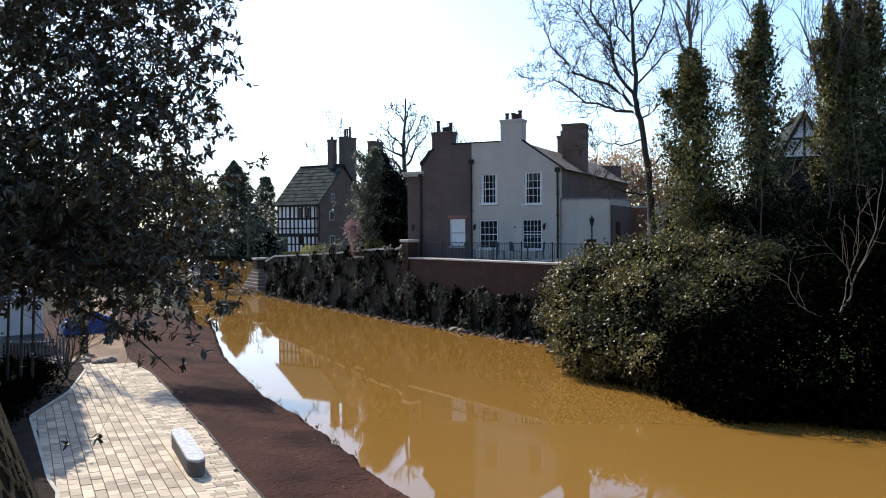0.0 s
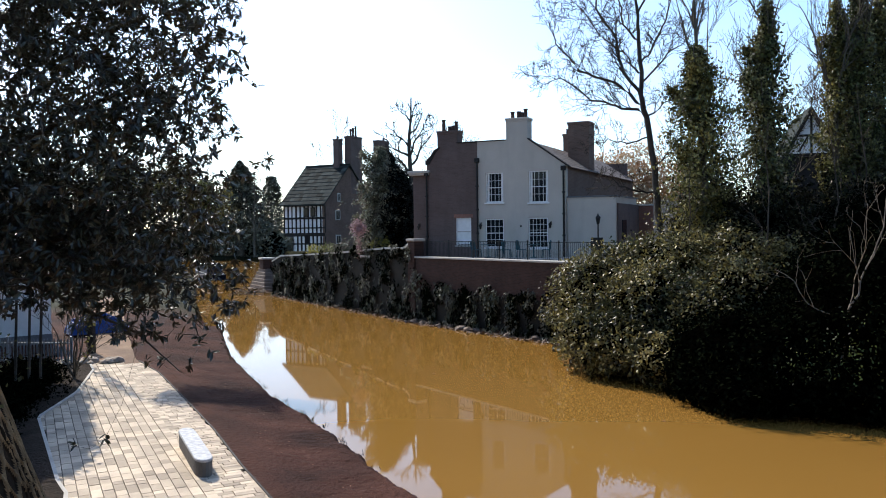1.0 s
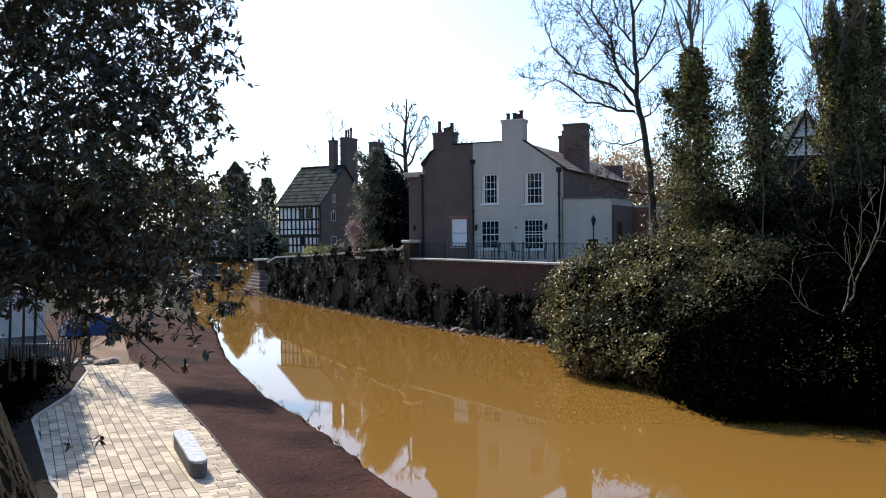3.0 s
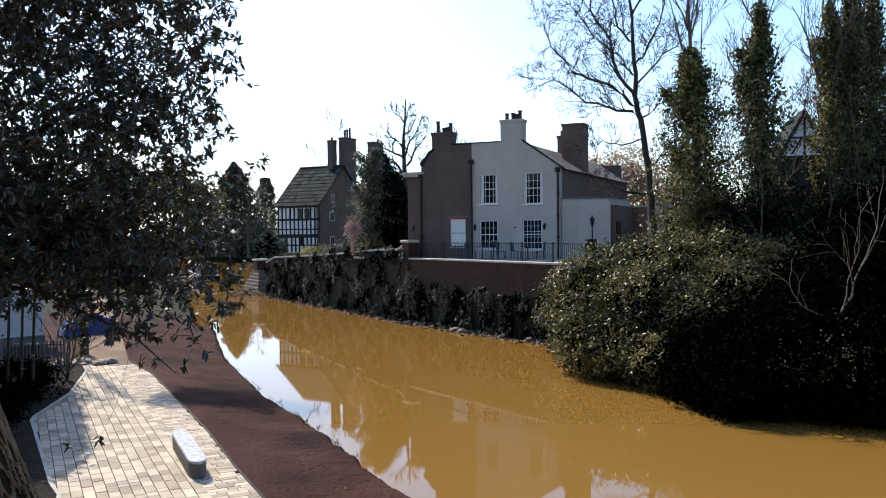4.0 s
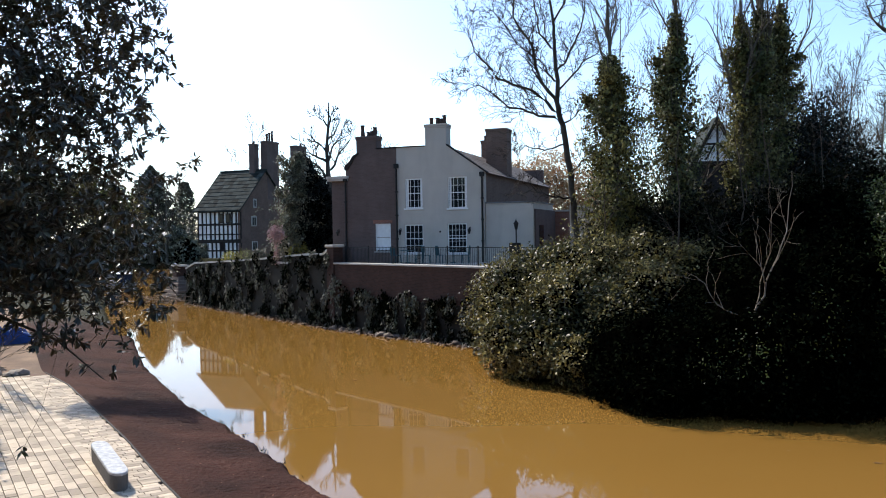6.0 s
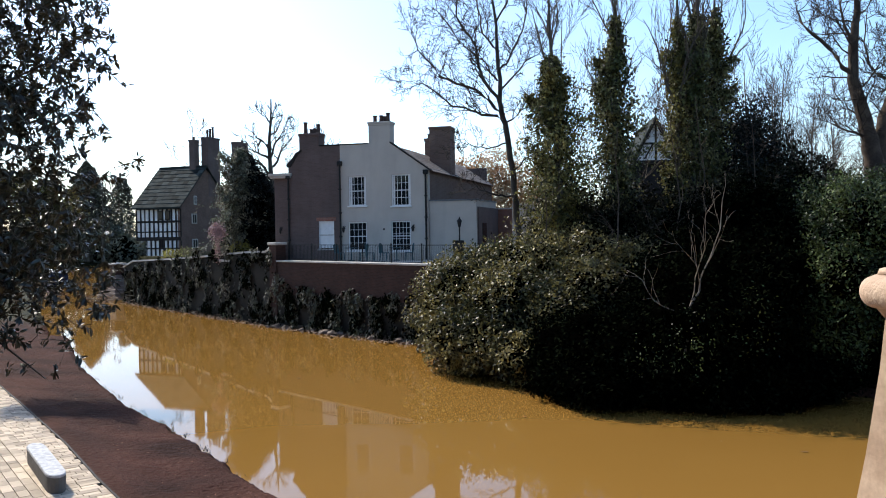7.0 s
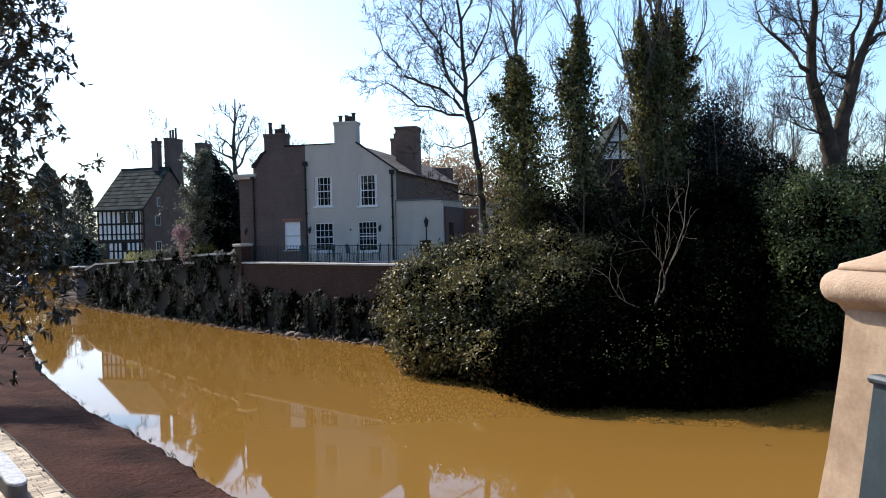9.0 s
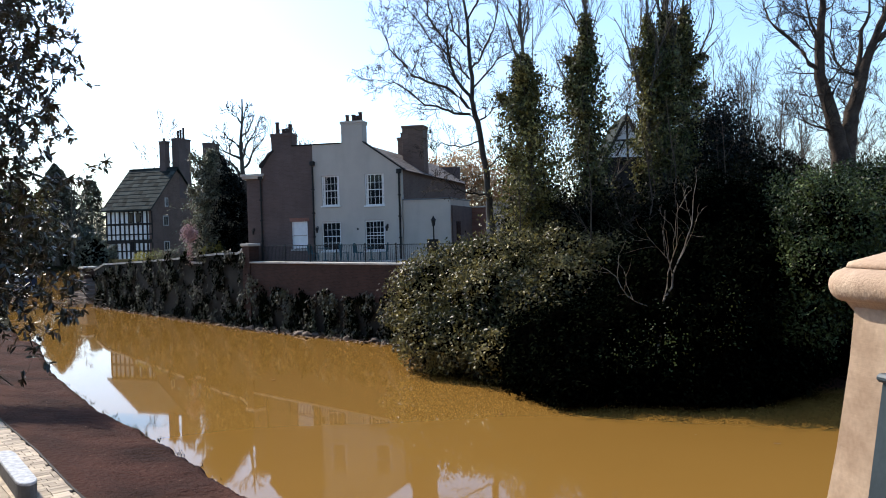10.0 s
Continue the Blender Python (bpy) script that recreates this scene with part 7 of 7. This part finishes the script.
# ---- loose earth, litter and tufts on the towpath bank ----
def bank_litter():
    rng = np.random.default_rng(23)
    pl = np.array(LEFT[4:-1], float)
    s = np.concatenate([[0], np.cumsum(np.linalg.norm(np.diff(pl, axis=0), axis=1))])

    def spots(n, lo, hi):
        t, o = rng.uniform(0, s[-1], n), rng.uniform(lo, hi, n)
        x, y = np.interp(t, s, pl[:, 0]), np.interp(t, s, pl[:, 1])
        dx, dy = np.interp(t + 0.3, s, pl[:, 0]) - x, np.interp(t + 0.3, s, pl[:, 1]) - y
        ln = np.hypot(dx, dy) + 1e-6
        x, y = x + dy / ln * o, y - dx / ln * o
        return np.stack([x, y, 0.315 + 0.33 * np.clip((o - 0.2) / 2.4, 0, 1) ** 1.2], 1)
    lit = thing("bank_litter", "brown dead leaves scattered on the earth bank", "litter", kind="stuff")
    P = spots(900, 0.15, 2.9)
    m = len(P)
    leaf_mesh("dead_leaves", P, unit(rng, m) * np.array([1, 1, 0.15]), np.array([0, 0, 1.0]) + 0.35 * unit(rng, m), rng.uniform(0.02, 0.06, m), LEAF_OVAL, LEAF_OVAL_F, mat("bank_leaf", (0.17, 0.085, 0.05), 0.9, 0.3, 3, 20, 0.0, tint=(0.09, 0.045, 0.03), island=0.6), lit)
    gr = thing("bank_grass", "sparse dry grass tufts along the water's edge", "grass", kind="stuff")
    C = spots(60, -0.02, 0.22)
    C = np.repeat(C, rng.integers(3, 16, len(C)), 0)
    m = len(C)
    A = unit(rng, m) * 0.55 + np.array([0, 0, 1.0])
    L_ = rng.uniform(0.05, 0.16, m)
    leaf_mesh("blades", C + rng.normal(0, 0.05, (m, 3)) * np.array([1, 1, 0]) + A * L_[:, None] * 0.4 - np.array([0, 0, 0.06]), A, unit(rng, m), L_, LEAF_LONG * np.array([0.3, 1, 1]), LEAF_LONG_F, mat("dry_grass", (0.10, 0.085, 0.04), 0.8, 0.3, 3, 20, 0.0, tint=(0.03, 0.035, 0.015), island=0.5), gr)


bank_litter()

# near-black cover added for the shaded ground, and a bare shrub in the bed
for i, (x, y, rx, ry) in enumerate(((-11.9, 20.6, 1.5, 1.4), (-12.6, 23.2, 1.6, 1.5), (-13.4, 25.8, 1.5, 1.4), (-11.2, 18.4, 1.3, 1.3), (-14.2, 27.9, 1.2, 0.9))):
    bush("ground_cover", "low ground cover coloured near black as shade in the planting bed", "shrub", [((x, y, 0.78), (rx, ry, 0.38)), ((x + 0.4, y - 0.6, 0.75), (rx * 0.7, ry * 0.7, 0.34))], 3500, 0.09, M_SHADELEAF, 300 + i)
bare_tree("bare_shrub", "leafless shrub with many thin stems beside the paving", (-12.0, 26.3, 0.6), [(0, 0, 0), (0.1, 0, 0.5), (0.2, 0, 1.6), (0.4, -0.1, 3.4)], 0.05,
          [(0.1, (0.5, -0.2, 1), 2.6, 0.8), (0.12, (-0.5, 0.1, 1), 2.4, 0.8), (0.2, (0.2, -0.6, 1), 2.6, 0.8), (0.3, (0.8, 0.1, 0.8), 2.0, 0.8), (0.5, (-0.4, 0.3, 1), 1.8, 0.8), (0.7, (0.5, -0.3, 0.8), 1.6, 0.8)], 310, depth=2, kids=5, twig=0.007, category="shrub")

# out-of-view evergreens added left of the towpath to cut the sky light
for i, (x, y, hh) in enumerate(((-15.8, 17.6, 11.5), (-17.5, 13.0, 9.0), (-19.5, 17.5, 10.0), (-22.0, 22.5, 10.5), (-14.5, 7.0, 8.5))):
    conifer("conifer", "unseen dark evergreen added to block sky light by the towpath", (x, y, 0.4), hh, 3.0, 9000, 320 + i, M_SHADELEAF, True, 0.4)
